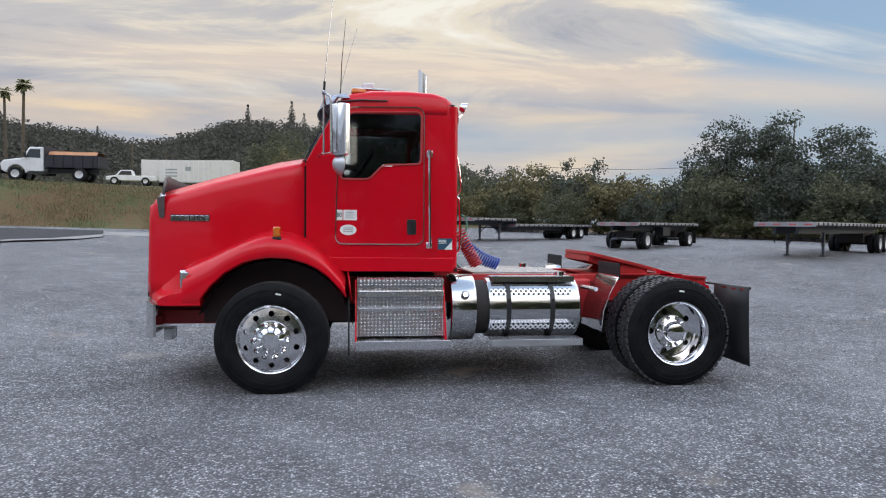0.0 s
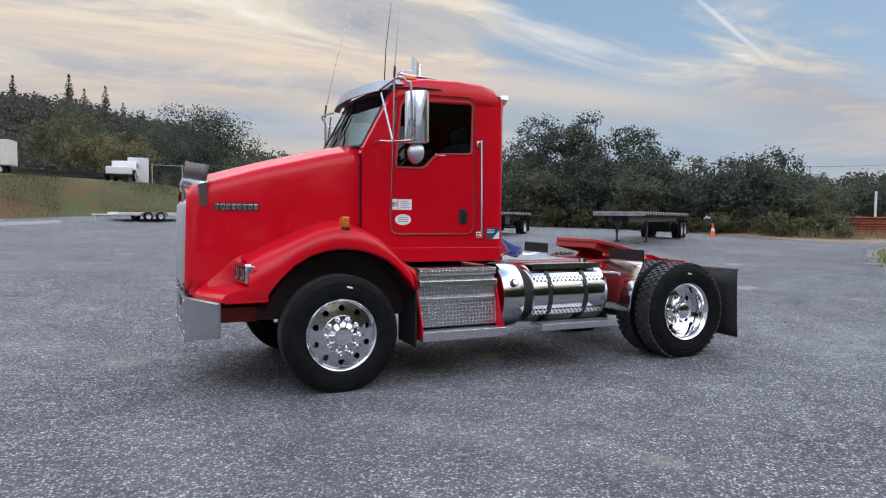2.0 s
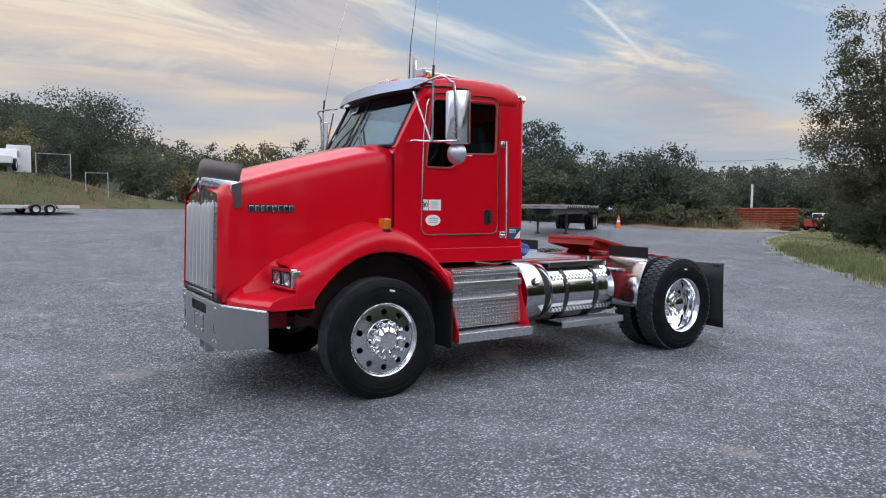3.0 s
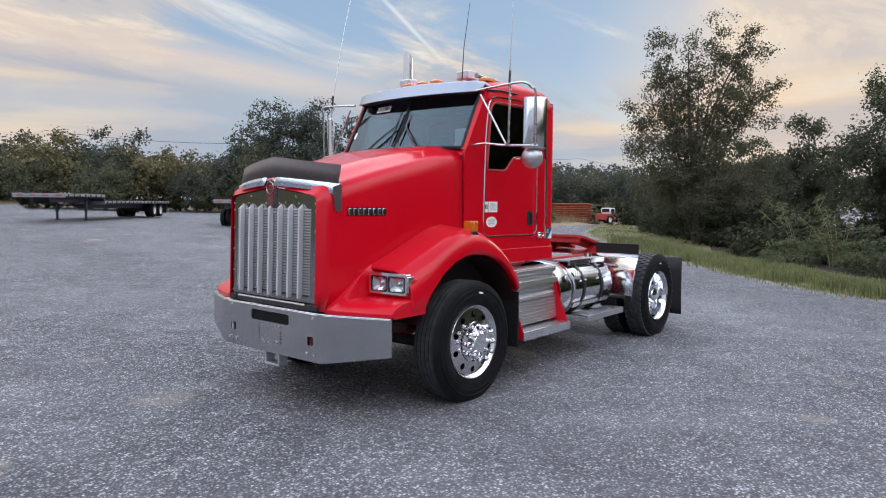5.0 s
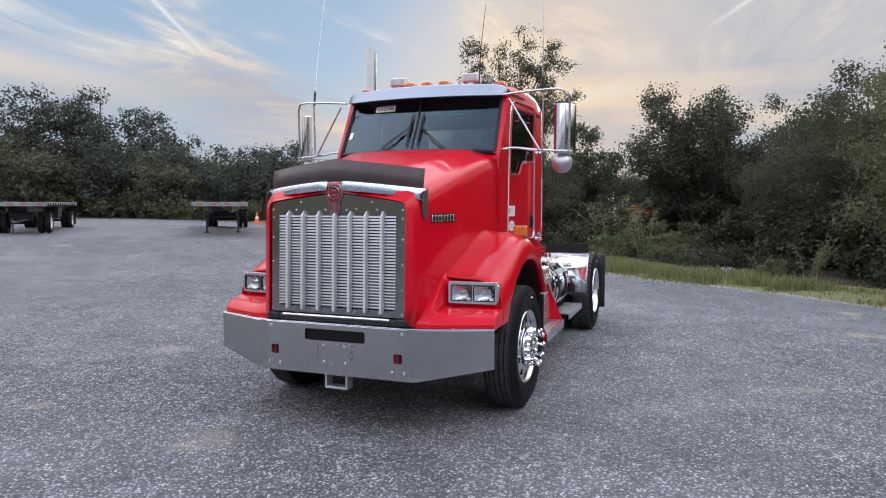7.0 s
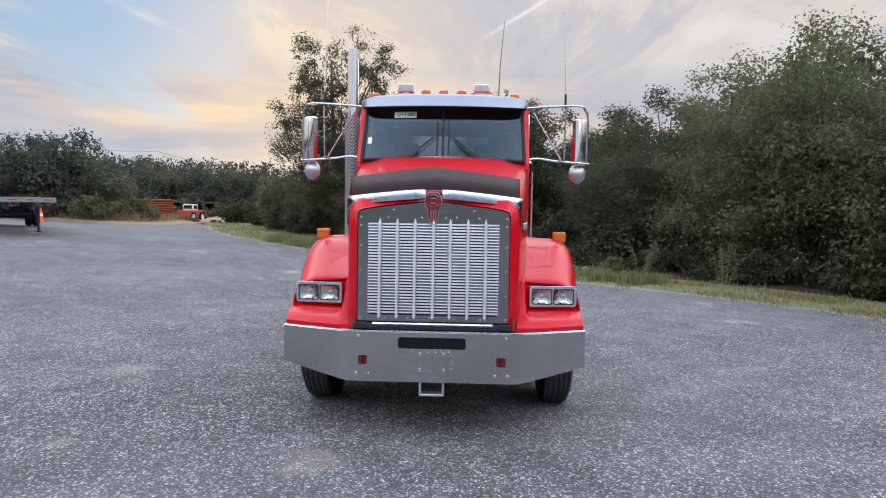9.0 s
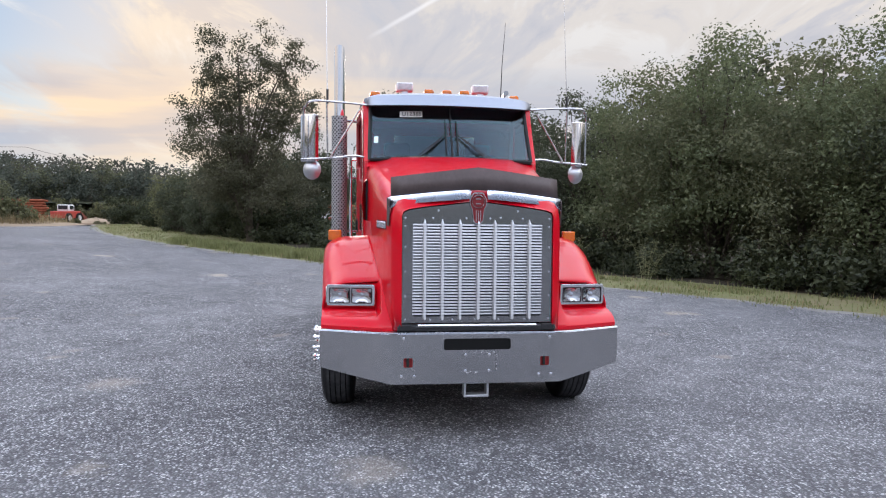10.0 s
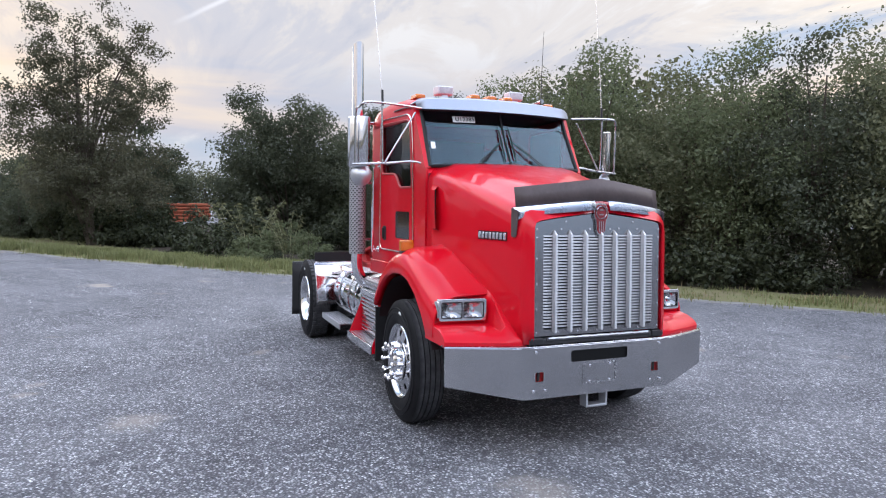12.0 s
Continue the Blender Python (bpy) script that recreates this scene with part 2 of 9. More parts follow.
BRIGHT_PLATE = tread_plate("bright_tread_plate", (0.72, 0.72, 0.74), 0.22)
ALU = plain("dull_aluminium", (0.55, 0.56, 0.58), 0.42, 0.85, 0, 0.12, 5)
PERF = perforated("perforated_steel", (0.40, 0.40, 0.41), 0.5, 0.021, 0.45)
PERF_PAD = perforated("perforated_step_pad", (0.90, 0.90, 0.91), 0.40, 0.025)
TYRE = plain("tyre_rubber", (0.011, 0.011, 0.012), 0.66, 0, 0, 0.35, 5, 0.2, 0.15)
def tread_rubber():
    """Black sidewalls; the tread painted grey, standing in for the sky reflected on it."""
    b = Mat("road_tyre", (0.012, 0.012, 0.013), 0.58, spec=0.14)
    s = b.n("ShaderNodeSeparateXYZ")
    b.link(b.vec, s.inputs[0])
    rad = b.math("SQRT", b.math("ADD", b.math("MULTIPLY", s.outputs[0], s.outputs[0]), b.math("MULTIPLY", s.outputs[2], s.outputs[2])))
    sky_grey = b.ramp(b.math("SUBTRACT", rad, 0.5), [(0.0095, 0.0), (0.0165, 1.0)])
    side = b.ramp(b.noise(9, 4), [(0.35, (0.006, 0.006, 0.007)), (0.7, (0.012, 0.012, 0.013))])
    b.color(b.mix(sky_grey, side, b.ramp(b.noise(14, 5), [(0.35, (0.045, 0.045, 0.048)), (0.7, (0.085, 0.084, 0.086))])))
    b.bump(b.noise(60, 3), 0.15, 0.004)
    return b.m


ROAD_TYRE = tread_rubber()
RUBBER = plain("black_rubber", (0.014, 0.014, 0.015), 0.6, 0, 0, 0.3, 5, 0.35)
BLACK = plain("black_paint", (0.018, 0.018, 0.02), 0.4, 0, 0, 0.3, 6)
GREASE = plain("grimy_underbody", (0.022, 0.019, 0.018), 0.75, 0, 0, 0.4, 6)
SMOKED = plain("smoked_acrylic", (0.085, 0.066, 0.064), 0.42, 0, 0.0, 0.25, 3, 0.22)
CABIN = plain("cab_interior_trim", (0.05, 0.052, 0.058), 0.8, 0, 0, 0.25, 5)
SEAT = plain("grey_seat_fabric", (0.12, 0.12, 0.13), 0.9, 0, 0, 0.3, 9)
AMBER = lens("amber_lens", (0.85, 0.22, 0.015))
CLEAR = lens("clear_lens", (0.75, 0.77, 0.80), 0.12)
WHITE_LAMP = plain("white_lamp_body", (0.72, 0.73, 0.75), 0.35, 0, 0, 0.08, 9)
TINTED = glass("tinted_side_glass", (0.55, 0.58, 0.60), 1.4)
WINDSCREEN = glass("windscreen_glass", (0.42, 0.48, 0.50), 1.72, 0.02, (0.60, 0.80, 0.92))
# blue of the reflected sky is put into the strip's colour
NOSE_STEEL = plain("polished_nose_strip", (0.66, 0.73, 0.86), 0.27, 1.0, 0, 0.10, 6)
VISOR = plain("brushed_visor_metal", (0.30, 0.33, 0.39), 0.48, 1.0, 0, 0.10, 5)
LOUVRE = plain("satin_grille_metal", (0.47, 0.47, 0.485), 0.38, 1.0, 0, 0.08, 8)
GRILLE_STEEL = plain("brushed_grille_surround", (0.34, 0.34, 0.35), 0.15, 1.0, 0, 0.07, 3)
REFLECTOR = plain("lamp_reflector", (0.74, 0.74, 0.73), 0.13, 1.0, 0, 0.06, 12)
PEEP_GLASS = plain("dark_peep_glass", (0.012, 0.013, 0.015), 0.10, 0, 0.4, 0.1, 4)
MIRROR = plain("mirror_glass", (0.86, 0.87, 0.88), 0.02, 1.0, 0, 0.02, 3)
DECAL = plain("white_decal", (0.82, 0.83, 0.80), 0.5, 0, 0, 0.10, 20)
DECAL_GREY = plain("grey_print", (0.30, 0.33, 0.33), 0.6, 0, 0, 0.1, 20)
DECAL_BLUE = plain("navy_decal", (0.02, 0.07, 0.12), 0.5, 0, 0, 0.1, 20)
HOSE_RED = plain("red_air_hose", (0.45, 0.03, 0.03), 0.45, 0, 0, 0.15, 10)
HOSE_BLUE = plain("blue_air_hose", (0.03, 0.09, 0.40), 0.4, 0, 0, 0.15, 10)
HOSE_GREEN = plain("green_cable", (0.12, 0.30, 0.20), 0.5, 0, 0, 0.15, 10)

# ---- mesh tools ----


def V(*a):
    return Vector(a)


def part(name, bm, mat, parent=None, label="", bevel=0.0, smooth=35, kind="", fix=True):
    """Links a bmesh as one mesh object."""
    if fix:
        bmesh.ops.recalc_face_normals(bm, faces=bm.faces[:])
    for f in bm.faces:
        f.smooth = True
    me = bpy.data.meshes.new(name)
    bm.to_mesh(me)
    bm.free()
    me.set_sharp_from_angle(angle=radians(smooth))
    me.materials.append(mat)
    ob = new(name, me)
    if parent is not None:
        ob.parent = parent
    if label or kind:
        tagged(ob, label, kind=kind)
    if bevel:
        md = ob.modifiers.new("bevel", "BEVEL")
        md.width, md.segments, md.limit_method, md.angle_limit = bevel, 2, "ANGLE", radians(40)
    return ob


def box(bm, x0, x1, y0, y1, z0, z1, m=None):
    vs = [bm.verts.new((x, y, z)) for x in (x0, x1) for y in (y0, y1) for z in (z0, z1)]
    for f in ((0, 1, 3, 2), (4, 6, 7, 5), (0, 4, 5, 1), (2, 3, 7, 6), (0, 2, 6, 4), (1, 5, 7, 3)):
        bm.faces.new([vs[i] for i in f])
    if m is not None:
        for v in vs:
            v.co = m @ v.co
    return vs


def loft(bm, secs, closed=False, cap=False):
    rows = [[bm.verts.new(p) for p in s] for s in secs]
    n = len(rows[0])
    for a, b in zip(rows, rows[1:]):
        for i in range(n if closed else n - 1):
            j = (i + 1) % n
            bm.faces.new((a[i], a[j], b[j], b[i]))
    if cap:
        bm.faces.new(rows[0])
        bm.faces.new(rows[-1][::-1])
    return rows


def spline(pts, n=6):
    """A smooth line through the points."""
    p = [Vector(q) for q in pts]
    p = [2 * p[0] - p[1], *p, 2 * p[-1] - p[-2]]
    out = []
    for a, b, c, d in zip(p, p[1:], p[2:], p[3:]):
        for i in range(n):
            t = i / n
            out.append(0.5 * (2 * b + (c - a) * t + (2 * a - 5 * b + 4 * c - d) * t * t + (3 * b - a - 3 * c + d) * t ** 3))
    return out + [p[-2]]


def tube(bm, pts, r, n=8, cap=True):
    pts = [Vector(p) for p in pts]
    rad = r if isinstance(r, (list, tuple)) else [r] * len(pts)
    secs, up = [], None
    for i, p in enumerate(pts):
        d = (pts[min(i + 1, len(pts) - 1)] - pts[max(i - 1, 0)]).normalized()
        if up is None:
            up = d.orthogonal().normalized()
        up = (up - d * up.dot(d))
        up = up.normalized() if up.length > 1e-6 else d.orthogonal().normalized()
        side = d.cross(up)
        secs.append([p + (up * math.cos(a) + side * math.sin(a)) * rad[i] for a in (2 * math.pi * k / n for k in range(n))])
    loft(bm, secs, True, cap)


def lathe(bm, prof, origin=(0, 0, 0), axis="y", n=32, close=False):
    """Turns a profile of (radius, offset along the axis)."""
    o = Vector(origin)
    secs = []
    for k in range(n):
        a = 2 * math.pi * k / n
        c, s = math.cos(a), math.sin(a)
        row = []
        for r, h in prof:
            q = {"y": (r * c, h, r * s), "x": (h, r * c, r * s), "z": (r * c, r * s, h)}[axis]
            row.append(o + Vector(q))
        secs.append(row)
    rows = [[bm.verts.new(p) for p in s] for s in secs]
    m = len(prof)
    for a, b in zip(rows, rows[1:] + rows[:1]):
        for i in range(m - 1 + close):
            j = (i + 1) % m
            if prof[i][0] < 1e-6 and prof[j][0] < 1e-6:
                continue
            bm.faces.new((a[i], a[j], b[j], b[i]))
    bmesh.ops.remove_doubles(bm, verts=[v for r in rows for v in r], dist=1e-5)


def rpoly(pts, r=0.03, n=4):
    """A polygon with rounded corners; r may be a list."""
    out, m = [], len(pts)
    for i in range(m):
        ri = r[i] if isinstance(r, (list, tuple)) else r
        a, b, c = Vector(pts[i - 1]).to_2d(), Vector(pts[i]).to_2d(), Vector(pts[(i + 1) % m]).to_2d()
        if ri < 1e-5:
            out.append((b.x, b.y))
            continue
        u, w = (a - b), (c - b)
        ri = min(ri, u.length * 0.45, w.length * 0.45)
        p, q = b + u.normalized() * ri, b + w.normalized() * ri
        for k in range(n + 1):
            t = k / n
            e = p * (1 - t) ** 2 + b * 2 * t * (1 - t) + q * t * t
            out.append((e.x, e.y))
    return out


def plate(bm, outer, holes, put, thick):
    """A sheet with openings: 2D outlines, put(u, v) places them, thick is the vector through the sheet."""
    tmp = bmesh.new()
    loops = []
    for lp in [outer, *holes]:
        vs = [tmp.verts.new((u, v, 0)) for u, v in lp]
        loops.append(vs)
        for a, b in zip(vs, vs[1:] + vs[:1]):
            tmp.edges.new((a, b))
    bmesh.ops.triangle_fill(tmp, edges=tmp.edges[:], use_beauty=True, normal=(0, 0, 1))
    tmp.verts.index_update()
    top = [bm.verts.new(put(v.co.x, v.co.y)) for v in tmp.verts]
    low = [bm.verts.new(Vector(put(v.co.x, v.co.y)) + Vector(thick)) for v in tmp.verts]
    for f in tmp.faces:
        ix = [v.index for v in f.verts]
        bm.faces.new([top[i] for i in ix])
        bm.faces.new([low[i] for i in ix[::-1]])
    for lp in loops:
        ix = [v.index for v in lp]
        for a, b in zip(ix, ix[1:] + ix[:1]):
            bm.faces.new((top[a], top[b], low[b], low[a]))
    tmp.free()


def flat_uv(ob, fn):
    """Lays UVs in metres by fn(co)."""
    me = ob.data
    uv = me.uv_layers.new(name="UVMap")
    for lp in me.loops:
        uv.data[lp.index].uv = fn(me.vertices[lp.vertex_index].co)
    return ob


def root(name, label, category, group="", at=(0, 0, 0)):
    ob = new(name)
    ob.location = at
    return tagged(ob, label, category, group)


def lettering(name, text, size, m, mat, parent):
    """Flat raised letters in the built-in font, as a mesh."""
    cu = bpy.data.curves.new(name, "FONT")
    cu.body, cu.size, cu.extrude, cu.align_x, cu.align_y = text, size, 0.001, "CENTER", "CENTER"
    tmp = bpy.data.objects.new("tmp_text", cu)
    scene.collection.objects.link(tmp)
    bpy.context.view_layer.update()
    me = bpy.data.meshes.new_from_object(tmp.evaluated_get(bpy.context.evaluated_depsgraph_get()))
    bpy.data.objects.remove(tmp)
    me.name = name
    me.materials.clear()
    me.materials.append(mat)
    ob = new(name, me)
    ob.parent = parent
    ob.matrix_basis = m
    return ob

# ---- the red tractor unit: nose towards -x, driver's side towards -y ----
truck = root("semi_truck", "red conventional day-cab semi tractor with chrome trim parked on gravel", "truck")


def T(name, bm, mat, label="", bevel=0.0, smooth=35, parent=None):
    return part(name, bm, mat, parent or truck, label, bevel, smooth)


def lerp(x, xs, ys):
    return float(np.interp(x, xs, ys))


HX = [-1.24, -1.215, -1.17, -1.0, -0.62, 0.0, 0.265]
HW = [0.610, 0.638, 0.650, 0.682, 0.735, 0.785, 0.808]
HS = [1.735, 1.775, 1.795, 1.835, 1.945, 2.095, 2.145]
HC = [1.795, 1.840, 1.870, 1.915, 2.020, 2.175, 2.215]


def hood_section(x, lean=0.0):
    """The hood's arch across at x, from the left sill over the crown to the right sill."""
    w, s, c = lerp(x, HX, HW), lerp(x, HX, HS), lerp(x, HX, HC)
    k = lerp(x, [-1.2, 0.26], [0.55, 0.70])
    half = [(w - 0.006, 0.84), (w, 1.0), (w, 1.25), (w, 1.5), (w - 0.004, s - 0.13), (w - 0.018, s - 0.06), (w - 0.05, s - 0.015), (w - 0.10, s + 0.006),
            (w * (k + 0.06), s + 0.45 * (c - s)), (w * k, s + 0.78 * (c - s)), (w * k * 0.6, c - 0.006), (0.0, c)]
    pts = [(-y, z) for y, z in half] + [(y, z) for y, z in half[-2::-1]]
    return [V(x + (z - 0.84) * lean, y, z) for y, z in pts]


def grille_arch(w, zb, zs, zc, x, lean):
    half = [(w, zb), (w, zb + 0.1), (w, 1.1), (w, 1.3), (w, 1.5), (w, zs - 0.05), (w - 0.012, zs - 0.015), (w - 0.05, zs),
            (w * 0.7, zs + 0.30 * (zc - zs)), (w * 0.5, zs + 0.5 * (zc - zs)), (w * 0.25, zs + 0.75 * (zc - zs)), (0, zc)]
    pts = [(-y, z) for y, z in half] + [(y, z) for y, z in half[-2::-1]]
    return [V(x + (z - 0.84) * lean, y, z) for y, z in pts]


LEAN = 0.03
bm = bmesh.new()
xs = [-1.0, -0.85, -0.62, -0.4, -0.2, 0.0, 0.14, 0.265]
secs = [grille_arch(0.570, 0.885, 1.720, 1.788, -1.245, LEAN), grille_arch(0.572, 0.875, 1.724, 1.792, -1.266, LEAN),
        hood_section(-1.24, LEAN), hood_section(-1.215, LEAN * 0.9), hood_section(-1.17, LEAN * 0.7)]
secs += [hood_section(x, 0.0) for x in xs]
loft(bm, secs)
hood = T("hood", bm, RED, "glossy red sloped hood", smooth=50)
md = hood.modifiers.new("skin", "SOLIDIFY")
md.thickness, md.offset = 0.012, -1

# intake scoop on the passenger side of the hood
bm = bmesh.new()
loft(bm, [[V(0.02, 0.775, 1.60), V(0.0, 0.83, 1.62), V(-0.01, 0.845, 1.78), V(0.03, 0.83, 1.95), V(0.08, 0.77, 2.0)],
          [V(0.2, 0.79, 1.60), V(0.2, 0.80, 1.62), V(0.2, 0.802, 1.78), V(0.2, 0.80, 1.96), V(0.2, 0.785, 2.01)]])
T("intake_scoop", bm, RED, "red air intake scoop")
bm = bmesh.new()
box(bm, 0.10, 0.12, 0.76, 0.806, 1.61, 1.97)
T("intake_mesh", bm, BLACK)

# hood seam gasket
bm = bmesh.new()
loft(bm, [[p * 1.0 for p in hood_section(0.263)], [V(0.285, p.y * 0.985, p.z - 0.012) for p in hood_section(0.265)]])
T("hood_seal", bm, RUBBER)


# fenders
def fender(s):
    bm = bmesh.new()
    # crown of the fender: over the wheel, then straight down to the lamps
    crown = [(0.66, 1.03), (0.62, 1.085), (0.5, 1.222), (0.4, 1.315), (0.29, 1.392), (0.15, 1.450), (-0.02, 1.472), (-0.15, 1.445), (-0.27, 1.398), (-0.42, 1.330),
             (-0.55, 1.270), (-0.615, 1.240), (-0.66, 1.219), (-0.74, 1.182), (-0.785, 1.160), (-0.80, 1.148)]
    secs = []
    for x, top in crown:
        d = 0.745 ** 2 - (x - 0.02) ** 2
        arch = 0.5 + math.sqrt(max(d, 0.06))
        if x > 0.6:
            arch = min(arch, top - 0.03)
        if x < -0.6:
            arch = lerp(x, [-0.66, -0.615], [0.83, 0.90])
        inner = lerp(x, HX, HW) - 0.02 if x < 0.26 else 0.80
        base = max(arch + 0.055, top - 0.25)
        base = min(base, top - 0.02)
        row = [(1.10, arch), (1.160, arch), (1.176, arch + 0.018)]
        for k in range(8):
            a = math.pi / 2 * k / 7
            row.append((0.91 + 0.264 * math.cos(a) ** 0.75, base + (top - base) * math.sin(a) ** 0.85))
        row += [(inner + 0.04, top + 0.006), (inner, top + 0.03)]
        secs.append([V(x, s * y, zz) for y, zz in row])
    loft(bm, secs)
    ob = T("fender", bm, RED, "rounded red front fender", smooth=45)
    md = ob.modifiers.new("skin", "SOLIDIFY")
    md.thickness, md.offset = 0.012, -1
    # nose of the fender, below and round the headlamps
    bm = bmesh.new()
    secs = []
    for y, drop in ((0.60, 0), (0.66, 0), (0.712, 0.004), (0.748, 0), (0.80, 0), (0.95, 0), (1.08, 0.004), (1.145, 0.012), (1.17, 0.05)):
        k = (y - 0.64) / 0.52
        front = -1.205 + 0.185 * max(0, k) ** 1.25
        hx = -0.815 + 0.045 * k
        prof = [(-0.64, 0.815), (front + 0.03, 0.812), (front + 0.004, 0.825), (front, 0.85 + 0 * drop), (front + 0.03, 0.885), (min(front + 0.10, hx - 0.012), 0.915), (hx - 0.01, 0.938), (hx, 0.948),
                (hx + 0.005, 1.125 - 4 * drop), (hx + 0.02, 1.135 - 4 * drop), (hx + 0.06, 1.135 - 4 * drop), (-0.70, 1.12 - 4 * drop), (-0.66, 1.10 - 4 * drop), (-0.64, 1.0)]
        if y < 0.73:
            # slanted ridge from beside the lamp down to the front lower edge
            x0, z0, x1, z1 = front + 0.012, 0.872, -0.865, 1.135 - drop
            prof[4:8] = [(x0 + (x1 - x0) * f, z0 + (z1 - z0) * f) for f in (0.0, 0.3, 0.6, 0.85)]
            prof[8:11] = [(x1, z1), (-0.835, 1.160 - drop), (-0.79, 1.186 - drop)]
            prof[11:13] = [(-0.70, 1.190), (-0.66, 1.195)]
        secs.append([V(x, s * y, z) for x, z in prof])
    loft(bm, secs, True, True)
    T("fender_nose", bm, RED, smooth=40, bevel=0.008)
    # inner wheel well; shade under the fender is put into its near-black red
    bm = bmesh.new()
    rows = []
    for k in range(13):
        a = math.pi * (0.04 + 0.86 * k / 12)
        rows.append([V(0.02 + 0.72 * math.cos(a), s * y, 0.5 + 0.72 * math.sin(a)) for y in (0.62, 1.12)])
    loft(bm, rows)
    # side sheets added over the red hood flank, standing in for shade
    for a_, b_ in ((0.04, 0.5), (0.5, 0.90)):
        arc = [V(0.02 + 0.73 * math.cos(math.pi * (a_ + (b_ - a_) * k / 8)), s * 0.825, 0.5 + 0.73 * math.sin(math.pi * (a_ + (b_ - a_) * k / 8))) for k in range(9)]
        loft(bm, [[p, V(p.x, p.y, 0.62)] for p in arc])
    T("wheel_well", bm, plain("shaded_inner_fender", (0.022, 0.006, 0.007), 0.65, 0, 0, 0.4, 4))
    # lamp on top of the fender
    lamp_b = bmesh.new()
    box(lamp_b, 0.0, 0.08, s * 1.03, s * 1.13, 1.40, 1.432)
    base = T("marker_light", lamp_b, BLACK, bevel=0.006)
    bm = bmesh.new()
    box(bm, 0.008, 0.072, s * 1.022, s * 1.138, 1.430, 1.525)
    T("lens", bm, AMBER, "amber turn signal lens", 0.012, parent=base)


fender(-1)
fender(1)


# headlamps: two rectangular lamps in a chrome surround, set along the swept face
def headlamp(s):
    def at(u, d, z):
        u, z = 0.945 + (u - 0.9425) * 0.86, 1.048 + (z - 1.0475) * 0.80
        return V(-0.822 + 0.037 * (u - 0.74) / 0.41 + d, s * u, z)
    bm = bmesh.new()
    plate(bm, rpoly([(0.725, 0.945), (1.160, 0.945), (1.160, 1.150), (0.725, 1.150)], 0.02),
          [rpoly([(0.752, 0.972), (0.935, 0.972), (0.935, 1.118), (0.752, 1.118)], 0.015), rpoly([(0.952, 0.972), (1.138, 0.972), (1.138, 1.118), (0.952, 1.118)], 0.015)],
          lambda u, z: at(u, -0.036, z), (0.05, 0, 0))
    ob = T("headlight", bm, CHROME, "twin rectangular headlight in chrome bezel", 0.005)
    for a, b in ((0.752, 0.935), (0.952, 1.138)):
        bm = bmesh.new()
        edge = [at(u, -0.037, z) for u, z in rpoly([(a, 0.972), (b, 0.972), (b, 1.118), (a, 1.118)], 0.015)]
        rim_b = bmesh.new()
        tube(rim_b, edge + edge[:1], 0.0045, 5, False)
        part("lamp_gasket", rim_b, RUBBER, ob)
        mid_u, n_u = (a + b) / 2, (b - a) / 2
        loft(bm, [[at(mid_u + n_u * p, -0.026 + 0.020 * (1 - p * p) * (1 - q * q), 1.045 + 0.073 * q) for q in (k / 4 - 1 for k in range(9))] for p in (k / 4 - 1 for k in range(9))])
        part("reflector", bm, REFLECTOR, ob)
        bm = bmesh.new()
        secs = []
        for i in range(9):
            u = a + (b - a) * i / 8
            secs.append([at(u, -0.028 - 0.010 * math.sin(math.pi * i / 8) * math.sin(math.pi * j / 6), 0.972 + 0.146 * j / 6) for j in range(7)])
        loft(bm, secs)
        part("lamp_glass", bm, LAMP_GLASS, ob)
        bm = bmesh.new()
        c = at((a + b) / 2, -0.026, 1.045)
        lathe(bm, [(0.0, 0.0), (0.016, 0.004), (0.019, 0.016)], c, "x", 14)
        part("bulb_shield", bm, POLISHED, ob)
    # side marker strip on the outer end
    bm = bmesh.new()
    box(bm, -0.815, -0.745, s * 1.130, s * 1.142, 0.985, 1.112)
    part("side_bezel", bm, POLISHED, ob, bevel=0.008)


LAMP_GLASS = glass("headlamp_glass", (0.95, 0.96, 0.98), 1.35)
headlamp(-1)
headlamp(1)


# grille
def gx(z, d=0.0):
    return -1.245 + (z - 0.84) * LEAN + d


bm = bmesh.new()
outer = [(p.y, p.z) for p in grille_arch(0.567, 0.895, 1.716, 1.782, 0, 0)]
plate(bm, outer, [rpoly([(-0.482, 0.942), (0.482, 0.942), (0.482, 1.620), (-0.482, 1.620)], 0.01)], lambda u, v: V(gx(v), u, v), (0.012, 0, 0))
BAR_METAL = plain("bright_grille_bar", (0.80, 0.80, 0.81), 0.42, 0.7, 0, 0.05, 8)
grille = T("grille", bm, GRILLE_STEEL, "stainless grille with vertical bars and louvres", 0.0)
bm = bmesh.new()
box(bm, -1.205, -1.18, -0.52, 0.52, 0.90, 1.64)
part("radiator_screen", bm, plain("dusty_radiator_core", (0.12, 0.12, 0.125), 0.7, 0, 0, 0.3, 20), grille)
bm = bmesh.new()
secs = [[V(gx(0, 0.036) + a, y, b) for a, b in ((-0.004, 0.0), (-0.011, 0.004), (-0.008, 0.0145), (0.014, 0.0180), (0.016, 0.0125))] for y in (-0.482, 0.482)]
loft(bm, secs, True, True)
me = None
for i in range(31):
    z = 0.952 + i * 0.0217
    if me is None:
        ob = part("louvre", bm, LOUVRE, grille)
        me = ob.data
    else:
        ob = new("louvre", me)
        ob.parent = grille
    ob.location = (LEAN * z, 0, z)
me = None
